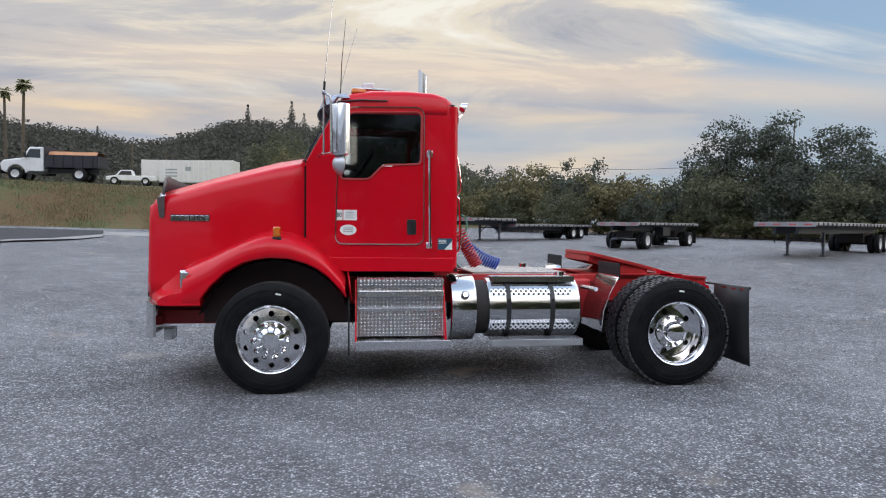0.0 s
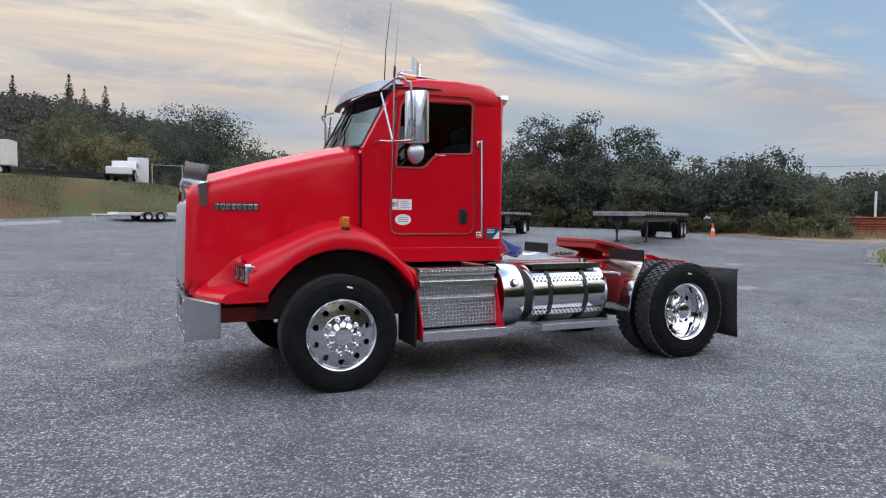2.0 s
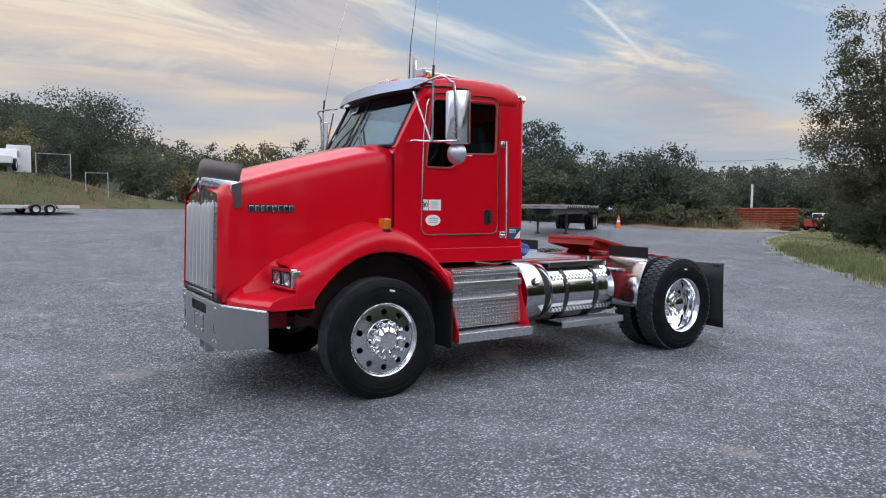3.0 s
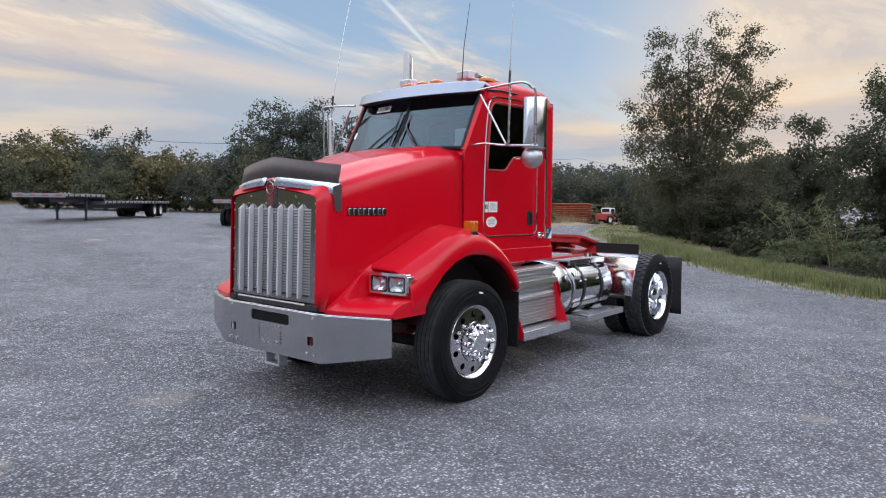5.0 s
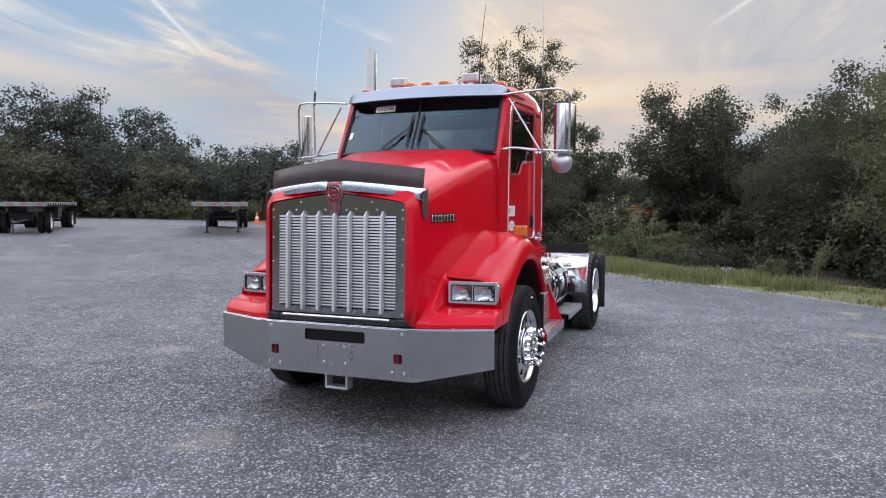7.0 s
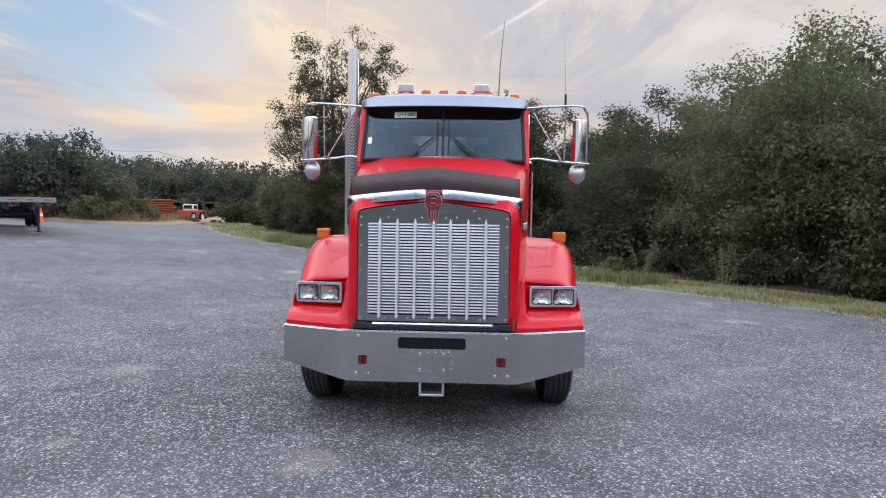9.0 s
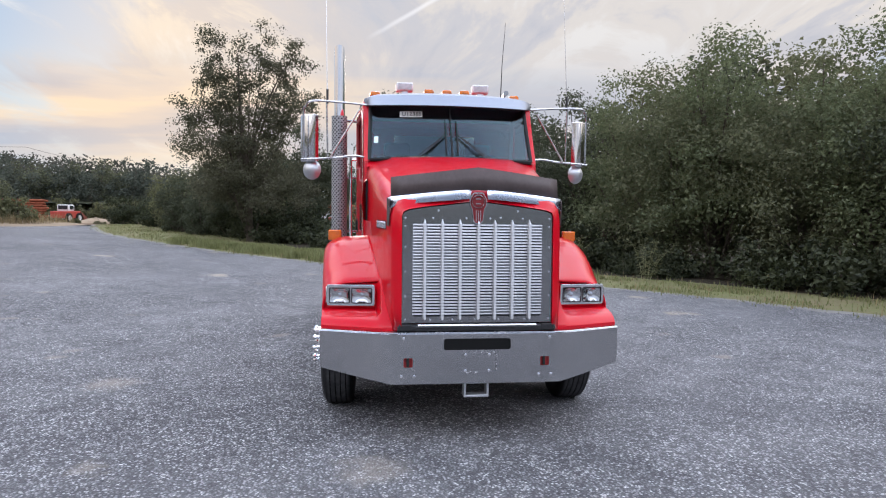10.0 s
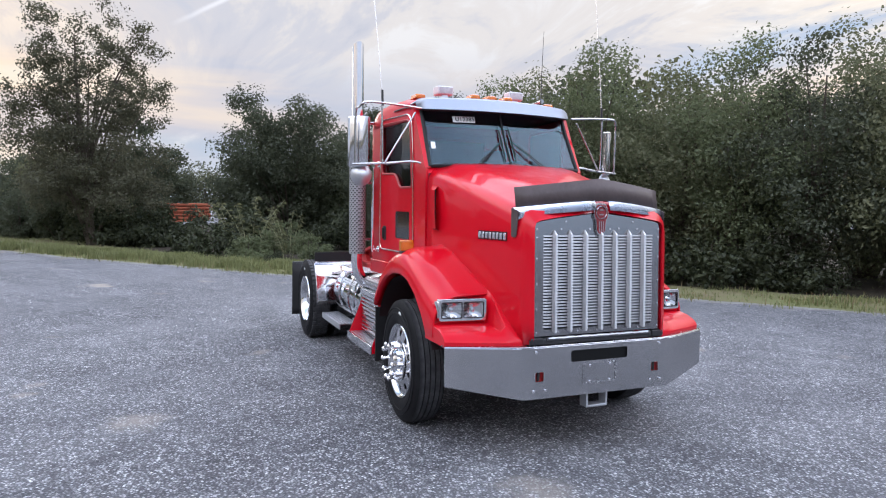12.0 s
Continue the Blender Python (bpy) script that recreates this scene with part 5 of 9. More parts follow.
# steps below the doors
def steps(s):
    x0, x1 = 0.762, 1.618
    bm = bmesh.new()
    # housing slanting out from the top tread to the lower tread
    prof = [(0.84, 1.045), (1.005, 1.045), (1.02, 1.035), (1.02, 0.985), (0.985, 0.975), (0.985, 0.93), (1.04, 0.93), (1.045, 0.915), (1.045, 0.875), (1.0, 0.865), (1.0, 0.78), (1.015, 0.765), (1.035, 0.50), (0.80, 0.45), (0.80, 1.0)]
    loft(bm, [[V(x, s * y, z) for y, z in prof] for x in (x0 + 0.01, x1 - 0.03)], True, True)
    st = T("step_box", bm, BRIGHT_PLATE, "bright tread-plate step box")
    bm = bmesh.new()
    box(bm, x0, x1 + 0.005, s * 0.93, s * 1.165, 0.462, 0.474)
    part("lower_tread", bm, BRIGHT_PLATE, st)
    bm = bmesh.new()
    box(bm, x0 - 0.01, x1 + 0.015, s * 1.160, s * 1.178, 0.388, 0.474)
    box(bm, x0 - 0.01, x1 + 0.015, s * 0.9, s * 1.17, 0.388, 0.394)
    part("step_edge", bm, POLISHED, st, bevel=0.004)
    bm = bmesh.new()
    box(bm, x0 + 0.02, x1 - 0.04, s * 1.046, s * 1.052, 0.876, 0.926)
    part("kick_strip", bm, POLISHED, st, bevel=0.003)
    bm = bmesh.new()
    box(bm, x0 + 0.02, x1 - 0.04, s * 1.016, s * 1.026, 0.735, 0.765)
    part("tread_lip", bm, POLISHED, st, bevel=0.003)
    for x in (x0 - 0.012, x1 - 0.028):
        bm = bmesh.new()
        vs = [V(x, s * y, z) for y, z in ((0.86, 1.02), (1.0, 0.92), (1.03, 0.80), (1.165, 0.47), (1.165, 0.40), (0.86, 0.40))]
        f = bm.faces.new([bm.verts.new(v) for v in vs])
        g = bmesh.ops.extrude_face_region(bm, geom=[f])
        for e in g["geom"]:
            if isinstance(e, bmesh.types.BMVert):
                e.co.x += 0.014
        part("side_gusset", bm, RED, st, "red triangular side plate")
    if s > 0:
        bm = bmesh.new()
        for i in range(12):
            z = 0.52 + 0.04 * i
            box(bm, x0 + 0.02, x1 - 0.04, s * (1.04 - 0.045 * (z - 0.5)), s * (1.052 - 0.045 * (z - 0.5)), z, z + 0.022)
        tagged(part("step_ribs", bm, POLISHED, st), kind="stuff")


steps(-1)
steps(1)


# tanks along the frame
def tanks(s):
    cy, cz = s * 0.715, 0.735
    bm = bmesh.new()
    prof = [(0.0, 1.668), (0.30, 1.668), (0.322, 1.676), (0.328, 1.70), (0.328, 1.89), (0.322, 1.912), (0.30, 1.92), (0.0, 1.92)]
    lathe(bm, prof, (0, cy, cz), "x", 48)
    t1 = T("short_tank", bm, TANK_METAL, "short polished round tank")
    bm = bmesh.new()
    d = V(0, s * 0.90, 0.43).normalized()
    c = V(1.80, cy, cz)
    tube(bm, [c + d * 0.32, c + d * 0.352], 0.040, 18)
    part("filler_cap", bm, BLACK, t1)
    bm = bmesh.new()
    tube(bm, [c + d * 0.35, c + d * 0.366], [0.032, 0.026], 18)
    part("cap_face", bm, CHROME, t1)
    # dark filler between the tanks, standing in for the shadow there
    bm = bmesh.new()
    lathe(bm, [(0.0, 1.925), (0.27, 1.925), (0.27, 2.03), (0.0, 2.03)], (0, cy, cz), "x", 32)
    T("tank_shadow_gap", bm, GREASE)
    bm = bmesh.new()
    prof = [(0.0, 2.02), (0.20, 2.022), (0.27, 2.03), (0.295, 2.045), (0.30, 2.07), (0.30, 2.93), (0.295, 2.955), (0.27, 2.975), (0.20, 2.985), (0.0, 2.99)]
    lathe(bm, prof, (0, cy, cz), "x", 56)
    t2 = T("fuel_tank", bm, TANK_METAL, "polished cylindrical fuel tank with straps")
    for x in (2.235, 2.675):
        bm = bmesh.new()
        rows = []
        for k in range(25):
            a = radians(-80 + 215 * k / 24)
            q = V(0, s * math.cos(a), math.sin(a))
            rows.append([V(x - 0.024, cy, cz) + q * 0.302, V(x - 0.022, cy, cz) + q * 0.312, V(x + 0.022, cy, cz) + q * 0.312, V(x + 0.024, cy, cz) + q * 0.302])
        loft(bm, rows)
        sp = part("tank_strap", bm, BLACK if s < 0 else STEEL, t2)
        bm = bmesh.new()
        tube(bm, [(x, cy + s * 0.30, cz + 0.10), (x, cy + s * 0.335, cz + 0.105)], 0.012, 8)
        part("strap_bolt", bm, CHROME, sp)
    for z, x0, x1 in ((0.905, 2.06, 2.87), (0.565, 2.06, 2.93)):
        bm = bmesh.new()
        a0 = math.asin((z - cz) / 0.302)
        rows = []
        for k in range(5):
            a = a0 + radians(-6.2 + 12.4 * k / 4)
            rows.append([V(x, cy + s * 0.309 * math.cos(a), cz + 0.309 * math.sin(a)) for x in (x0, x1)])
        loft(bm, rows)
        ob = part("grip_strip", bm, PERF_PAD, t2)
        flat_uv(ob, lambda c: (c.x, c.z))
    # top step plate
    bm = bmesh.new()
    box(bm, 2.08, 2.92, cy - s * 0.02, cy + s * 0.19, 1.035, 1.05)
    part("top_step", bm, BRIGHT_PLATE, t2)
    bm = bmesh.new()
    box(bm, 2.08, 2.92, cy + s * 0.18, cy + s * 0.20, 0.998, 1.052)
    part("top_step_edge", bm, POLISHED, t2)
    bm = bmesh.new()
    lathe(bm, [(0.0, 0.06), (0.045, 0.055), (0.05, 0.0)], (2.82, cy + s * 0.03, cz + 0.30), "z", 18)
    part("tank_cap", bm, CHROME, t2)
    # lower step
    bm = bmesh.new()
    box(bm, 2.035, 2.93, s * 0.96, s * 1.165, 0.458, 0.470)
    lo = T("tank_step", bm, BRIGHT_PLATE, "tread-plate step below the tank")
    bm = bmesh.new()
    box(bm, 2.035, 2.93, s * 1.155, s * 1.170, 0.406, 0.470)
    part("step_edge", bm, ALU, lo, bevel=0.003)
    for x in (2.235, 2.675):
        bm = bmesh.new()
        box(bm, x - 0.03, x + 0.03, s * 0.45, s * 1.15, 0.428, 0.456)
        part("step_arm", bm, BLACK, lo)


tanks(-1)
tanks(1)
# tank support brackets and battery box between
bm = bmesh.new()
for s in (-1, 1):
    for x in (2.235, 2.675):
        box(bm, x - 0.03, x + 0.03, s * 0.42, s * 0.50, 0.42, 1.0)
T("tank_bracket", bm, BLACK)

# deck plate behind the cab
bm = bmesh.new()
box(bm, 1.98, 2.99, -0.44, 0.44, 1.045, 1.062)
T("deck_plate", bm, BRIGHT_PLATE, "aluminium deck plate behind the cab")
# red side rails of the deck
for s in (-1, 1):
    bm = bmesh.new()
    box(bm, 1.90, 3.3, s * 0.44, s * 0.50, 0.965, 1.045)
    T("deck_edge", bm, RED_FRAME, bevel=0.006)

# quarter fenders ahead of the drive wheels
for s in (-1, 1):
    bm = bmesh.new()
    rows = []
    for k in range(11):
        t = k / 10
        x, z = lerp(t, [0, 0.25, 0.6, 1.0], [3.275, 3.20, 3.135, 3.11]), 1.06 - 0.52 * t
        rows.append([V(x, s * 0.62, z), V(x, s * 1.19, z), V(x - 0.012, s * 1.20, z - 0.012)])
    loft(bm, rows)
    qf = T("quarter_fender", bm, POLISHED, "polished stainless quarter fender")
    md = qf.modifiers.new("skin", "SOLIDIFY")
    md.thickness = 0.006
    bm = bmesh.new()
    box(bm, 3.40, 3.412, s * 0.63, s * 1.19, 1.04, 1.195, Matrix.Translation((-0.125, 0, 0.0)))
    part("rubber_flap", bm, RUBBER, qf)
    bm = bmesh.new()
    box(bm, 3.270, 3.274, s * 0.63, s * 1.19, 1.045, 1.075)
    part("flap_strip", bm, POLISHED, qf)
    bm = bmesh.new()
    tube(bm, [(3.05, s * 0.45, 0.93), (3.12, s * 1.0, 0.93)], 0.022, 8)
    part("fender_arm", bm, STEEL, qf)
    # air tank / bracket in red beside the frame
    bm = bmesh.new()
    box(bm, 3.02, 3.20, s * 0.44, s * 0.62, 0.60, 1.0)
    T("suspension_bracket", bm, RED_FRAME, bevel=0.02)

# fifth wheel coupling, tilted
m5 = Matrix.Translation((3.655, 0, 1.17)) @ pose(0, 0, 0, 0, 13, 0)
bm = bmesh.new()
outer = rpoly([(-0.42, -0.44), (0.18, -0.46), (0.46, -0.30), (0.46, -0.10), (0.12, -0.035), (0.12, 0.035), (0.46, 0.10), (0.46, 0.30), (0.18, 0.46), (-0.42, 0.44)], [0.1, 0.12, 0.04, 0.04, 0.02, 0.02, 0.04, 0.04, 0.12, 0.1])
plate(bm, outer, [], lambda u, v: m5 @ V(u, v, 0.02), tuple(m5.to_3x3() @ V(0, 0, -0.035)))
fw = T("fifth_wheel", bm, RED_FRAME, "red fifth-wheel coupling plate", 0.006)
bm = bmesh.new()
for s in (-1, 1):
    box(bm, -0.38, 0.30, s * 0.33, s * 0.37, -0.09, 0.0, m5)
box(bm, -0.40, -0.36, -0.40, 0.40, -0.08, 0.0, m5)
part("rib_plate", bm, RED_FRAME, fw)
for s in (-1, 1):
    bm = bmesh.new()
    loft(bm, [[V(3.50, s * (0.34 + d), 1.03), V(3.94, s * (0.34 + d), 1.03), V(3.80, s * (0.34 + d), 1.14), V(3.64, s * (0.34 + d), 1.14)] for d in (0, 0.08)], True, True)
    part("pivot_block", bm, RED_FRAME, fw)
bm = bmesh.new()
box(bm, 3.25, 4.30, -0.46, 0.46, 1.03, 1.045)
part("slider_rail", bm, RED_FRAME, fw)
# tail ramps
for s in (-1, 1):
    bm = bmesh.new()
    loft(bm, [[V(4.05, s * y, 1.09), V(4.05, s * y, 1.03), V(4.62, s * y, 0.88), V(4.62, s * y, 0.91)] for y in (0.36, 0.46)], True, True)
    T("tail_ramp", bm, RED)
# mud flaps on spring arms
for s in (-1, 1):
    bm = bmesh.new()
    loft(bm, [[V(4.595 + 0.028 * (1 - t) ** 2, s * 0.62, 0.190 + 0.77 * t), V(4.595 + 0.028 * (1 - t) ** 2, s * 1.25, 0.185 + 0.77 * t)] for t in (0, 0.15, 0.3, 0.5, 0.75, 1.0)])
    mf = T("mud_flap", bm, RUBBER, "black rubber mud flap")
    md = mf.modifiers.new("skin", "SOLIDIFY")
    md.thickness = 0.010
    bm = bmesh.new()
    tube(bm, [(4.61, s * 0.42, 0.945), (4.61, s * 1.24, 0.957)], 0.013, 8)
    part("flap_arm", bm, BLACK, mf)
    bm = bmesh.new()
    for i in range(3):
        box(bm, 4.584, 4.590, s * (0.76 + 0.17 * i), s * (0.86 + 0.17 * i), 0.927, 0.940)
    part("flap_clamp", bm, CHROME, mf)
    bm = bmesh.new()
    box(bm, 4.59, 4.62, s * 0.30, s * 0.44, 0.80, 0.92)
    T("tail_light", bm, plain("red_lens" if s > 0 else "red_tail_lens", (0.4, 0.01, 0.01), 0.2, 0, 0.4), bevel=0.006)

# air and power lines behind the cab
def coil(p0, p1, turns, r, sag):
    a, b = Vector(p0), Vector(p1)
    d = (b - a).normalized()
    u = d.orthogonal().normalized()
    w = d.cross(u)
    n = turns * 12
    out = []
    for k in range(n + 1):
        t = k / n
        ang = 2 * math.pi * turns * t
        out.append(a.lerp(b, t) + V(0, 0, -sag * math.sin(math.pi * t)) + (u * math.cos(ang) + w * math.sin(ang)) * r)
    return out


bm = bmesh.new()
tube(bm, coil((1.84, -0.33, 1.50), (2.03, -0.40, 1.13), 15, 0.062, 0.02), 0.0085, 5)
T("air_line", bm, HOSE_RED, "coiled red air line")
bm = bmesh.new()
tube(bm, coil((1.90, -0.28, 1.36), (2.28, -0.30, 1.14), 15, 0.065, 0.04), 0.0085, 5)
T("air_line", bm, HOSE_BLUE, "coiled blue air line")
bm = bmesh.new()
tube(bm, spline([(1.78, -0.35, 1.62), (1.88, -0.33, 1.66), (1.93, -0.32, 1.55), (1.86, -0.32, 1.35), (1.80, -0.30, 1.2), (1.86, -0.30, 1.10)], 6), 0.010, 6)
T("power_cable", bm, HOSE_GREEN, "green electric cable loop")
bm = bmesh.new()
tube(bm, spline([(1.76, -0.60, 1.85), (1.80, -0.62, 1.78), (1.81, -0.62, 1.35), (1.78, -0.60, 1.27)], 6), 0.012, 8)
tube(bm, spline([(1.77, -0.40, 2.40), (1.82, -0.40, 2.2), (1.85, -0.40, 1.95), (1.80, -0.38, 1.85)], 6), 0.008, 6)
T("grab_handle", bm, CHROME)


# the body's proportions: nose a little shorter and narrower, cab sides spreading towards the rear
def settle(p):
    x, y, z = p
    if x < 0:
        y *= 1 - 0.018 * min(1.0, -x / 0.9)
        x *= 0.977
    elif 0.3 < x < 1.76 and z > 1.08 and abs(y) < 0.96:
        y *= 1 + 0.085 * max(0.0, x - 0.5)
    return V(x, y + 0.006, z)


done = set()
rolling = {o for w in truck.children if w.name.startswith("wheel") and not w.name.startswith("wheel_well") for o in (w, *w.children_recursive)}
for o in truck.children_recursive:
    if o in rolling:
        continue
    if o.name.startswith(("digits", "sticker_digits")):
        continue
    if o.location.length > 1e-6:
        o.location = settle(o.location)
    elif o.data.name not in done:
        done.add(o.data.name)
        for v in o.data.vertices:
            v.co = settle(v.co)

# ---- the lot and the land round it ----
HUB = (0.0, -7.0)


def rise(x, y):
    """Height of the ground: level under the truck, climbing gently away from it, with a low swell under the trailers and a dip at the log yard."""
    az = math.degrees(math.atan2(y - HUB[1], x - HUB[0]))
    d = math.hypot(x - 2, y)
    k = min(1.0, max(0.0, (d - 10) / 15)) * (1 - 0.5 * min(1.0, max(0.0, (d - 30) / 20)))
    swell = float(np.interp(az, [20, 38, 47, 53, 66, 78, 90, 100, 107, 115, 150], [0.0, 0.05, 0.30, 0.40, 0.30, 0.42, 0.08, -0.10, -0.08, 0.05, 0.0]))
    dip = min(1.0, max(0.0, (d - 46) / 22)) * float(np.interp(az, [8, 16, 37, 43], [0.0, 1.0, 1.0, 0.0]))
    return 0.0085 * max(0.0, min(d, 140) - 8) + swell * k * k * (3 - 2 * k) - 0.9 * dip * dip * (3 - 2 * dip)


def polar(az, r):
    return HUB[0] + r * math.cos(radians(az)), HUB[1] + r * math.sin(radians(az))


SANDY_SPOTS = [(-1.70, 0.79, 0.26), (0.62, 3.22, 0.26), (-1.54, 2.62, 0.10)]


def gravel():
    b = Mat("crushed_gravel", (0.2, 0.2, 0.21), 0.85)
    s1, s2 = 54.0, 29.0
    c1 = b.n("ShaderNodeTexVoronoi")
    c1.inputs["Scale"].default_value = s1
    b.link(b.vec, c1.inputs["Vector"])
    sep = b.n("ShaderNodeSeparateColor")
    b.link(c1.outputs["Color"], sep.inputs[0])
    stone = b.ramp(sep.outputs[0], [(0.0, (0.056, 0.058, 0.066)), (0.46, (0.172, 0.174, 0.187)), (0.75, (0.345, 0.347, 0.362)), (0.92, (0.54, 0.54, 0.56)), (1.0, (0.70, 0.70, 0.70))])
    c2 = b.n("ShaderNodeTexVoronoi")
    c2.inputs["Scale"].default_value = s2
    b.link(b.vec, c2.inputs["Vector"])
    sep2 = b.n("ShaderNodeSeparateColor")
    b.link(c2.outputs["Color"], sep2.inputs[0])
    bigger = b.ramp(sep2.outputs[1], [(0.85, 0.0), (0.89, 1.0)])
    stone2 = b.ramp(sep2.outputs[0], [(0.0, (0.08, 0.082, 0.09)), (0.55, (0.27, 0.272, 0.285)), (1.0, (0.62, 0.62, 0.61))])
    col = b.mix(bigger, stone, stone2)
    gap = b.ramp(c1.outputs["Distance"], [(0.26, 0.0), (0.62, 0.9)])
    col = b.mix(gap, col, (0.045, 0.045, 0.050))
    clump = b.ramp(b.noise(13.0, 5, 0.65), [(0.34, (0.62, 0.62, 0.63)), (0.5, (1.0, 1.0, 1.0)), (0.66, (1.3, 1.3, 1.29))])
    col = b.mix(1.0, col, clump, "MULTIPLY")
    # worn, dusty and sandy ground at larger scales
    broad = b.noise(0.22, 6, 0.6)
    col = b.mix(b.ramp(broad, [(0.42, 0.0), (0.66, 0.30)]), col, (0.285, 0.286, 0.295))
    sand = b.ramp(b.noise(0.75, 4, 0.5), [(0.655, 0.0), (0.73, 0.75)])
    col = b.mix(sand, col, (0.33, 0.285, 0.23))
    dark = b.ramp(b.noise(0.5, 7, 0.65), [(0.30, 0.55), (0.46, 0.0)])
    col = b.mix(dark, col, (0.10, 0.10, 0.11))
    col = b.mix(1.0, col, b.ramp(b.noise(1.7, 5, 0.6), [(0.32, (0.80, 0.80, 0.81)), (0.5, (1.0, 1.0, 1.0)), (0.68, (1.20, 1.20, 1.19))]), "MULTIPLY")
    # bare sandy spots worn through the stones
    ragged = b.math("MULTIPLY", b.noise(5.0, 5, 0.65), 0.55)
    for x, y, r in SANDY_SPOTS:
        dist = b.n("ShaderNodeVectorMath")
        dist.operation = "DISTANCE"
        dist.inputs[1].default_value = (x, y, 0.0)
        b.link(b.vec, dist.inputs[0])
        spot = b.ramp(b.math("ADD", dist.outputs["Value"], ragged), [(r * 0.35 + 0.22, 0.5), (r + 0.32, 0.0)])
        col = b.mix(spot, col, (0.33, 0.29, 0.24))
    b.color(col)
    h = b.math("ADD", b.math("SUBTRACT", 0.6, c1.outputs["Distance"]), b.math("MULTIPLY", b.math("SUBTRACT", 0.6, c2.outputs["Distance"]), bigger))
    b.bump(h, 1.0, 0.014)
    return b.m


def soil(name, colors, scale=2.0, bump=0.5):
    b = Mat(name, colors[0], 0.95, spec=0.2)
    f = b.math("ADD", b.math("MULTIPLY", b.noise(scale, 6, 0.6), 0.6), b.math("MULTIPLY", b.noise(scale * 11, 4, 0.6), 0.4))
    n = len(colors)
    b.color(b.ramp(f, [(0.30 + 0.42 * i / (n - 1), c) for i, c in enumerate(colors)]))
    b.bump(b.noise(scale * 13, 4), bump, 0.05)
    return b.m


def leaves(name, dark, light, through=0.3):
    m = bpy.data.materials.new(name)
    m.use_nodes = True
    t = m.node_tree
    t.nodes.clear()
    geo, rmp = t.nodes.new("ShaderNodeNewGeometry"), t.nodes.new("ShaderNodeValToRGB")
    rmp.color_ramp.elements[0].color, rmp.color_ramp.elements[1].color = (*dark, 1), (*light, 1)
    t.links.new(geo.outputs["Random Per Island"], rmp.inputs[0])
    d, tr, g, mx, m2, out = (t.nodes.new(k) for k in ("ShaderNodeBsdfDiffuse", "ShaderNodeBsdfTranslucent", "ShaderNodeBsdfGlossy", "ShaderNodeMixShader", "ShaderNodeMixShader", "ShaderNodeOutputMaterial"))
    g.inputs["Roughness"].default_value = 0.5
    mx.inputs[0].default_value, m2.inputs[0].default_value = through, 0.022
    t.links.new(rmp.outputs[0], d.inputs[0])
    t.links.new(rmp.outputs[0], tr.inputs[0])
    t.links.new(d.outputs[0], mx.inputs[1])
    t.links.new(tr.outputs[0], mx.inputs[2])
    t.links.new(mx.outputs[0], m2.inputs[1])
    t.links.new(g.outputs[0], m2.inputs[2])
    t.links.new(m2.outputs[0], out.inputs[0])
    return m


GRAVEL = gravel()
GRASS_SOIL = soil("grassy_soil", [(0.15, 0.12, 0.075), (0.18, 0.16, 0.085), (0.16, 0.17, 0.07), (0.21, 0.21, 0.09)], 0.7)
DRY_BANK = soil("dry_grass_bank", [(0.05, 0.05, 0.025), (0.13, 0.085, 0.045), (0.08, 0.095, 0.04), (0.17, 0.13, 0.075)], 0.22, 0.8)
# litter colour lowered to hold the shade under the trees
FOREST_SOIL = soil("shaded_leaf_litter", [(0.018, 0.015, 0.011), (0.040, 0.032, 0.021), (0.065, 0.048, 0.032)], 1.5)
HILL_SOIL = soil("hill_scrub", [(0.03, 0.035, 0.02), (0.06, 0.06, 0.035)], 0.2)
ASPHALT = soil("asphalt", [(0.04, 0.04, 0.042), (0.065, 0.065, 0.068)], 3.0, 0.3)
CONCRETE = soil("concrete", [(0.23, 0.225, 0.215), (0.32, 0.315, 0.305)], 1.0, 0.15)
DIRT = soil("bare_dirt", [(0.20, 0.15, 0.10), (0.30, 0.23, 0.16), (0.36, 0.29, 0.21)], 0.8)
GRIT = soil("pale_grit", [(0.15, 0.145, 0.135), (0.24, 0.23, 0.215), (0.33, 0.32, 0.30)], 1.6)
BARK = soil("bark", [(0.05, 0.04, 0.032), (0.11, 0.09, 0.07), (0.16, 0.14, 0.11)], 4.0, 0.8)
LEAF_DARK = leaves("dark_oak_leaves", (0.064, 0.073, 0.046), (0.096, 0.108, 0.062), 0.45)
LEAF_OLIVE = leaves("olive_leaves", (0.094, 0.098, 0.052), (0.185, 0.185, 0.092), 0.5)
LEAF_GREEN = leaves("fresh_green_leaves", (0.110, 0.130, 0.066), (0.185, 0.208, 0.104), 0.5)
# lighter copy of the olive leaves: light on the tree row as colour
LEAF_SUNLIT = leaves("lit_olive_leaves", (0.118, 0.128, 0.068), (0.195, 0.200, 0.108), 0.5)
LEAF_OAK = leaves("brown_green_oak_leaves", (0.078, 0.078, 0.050), (0.140, 0.136, 0.080), 0.5)
# leaf colour darkened for the shade below the tree row
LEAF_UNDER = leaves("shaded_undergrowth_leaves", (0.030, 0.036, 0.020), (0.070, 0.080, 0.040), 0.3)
LEAF_DRY = leaves("yellowing_leaves", (0.10, 0.09, 0.045), (0.25, 0.22, 0.11))
NEEDLES = leaves("conifer_needles", (0.05, 0.058, 0.05), (0.085, 0.095, 0.08), 0.1)
BLADES = leaves("grass_blades", (0.13, 0.145, 0.055), (0.27, 0.28, 0.125), 0.35)
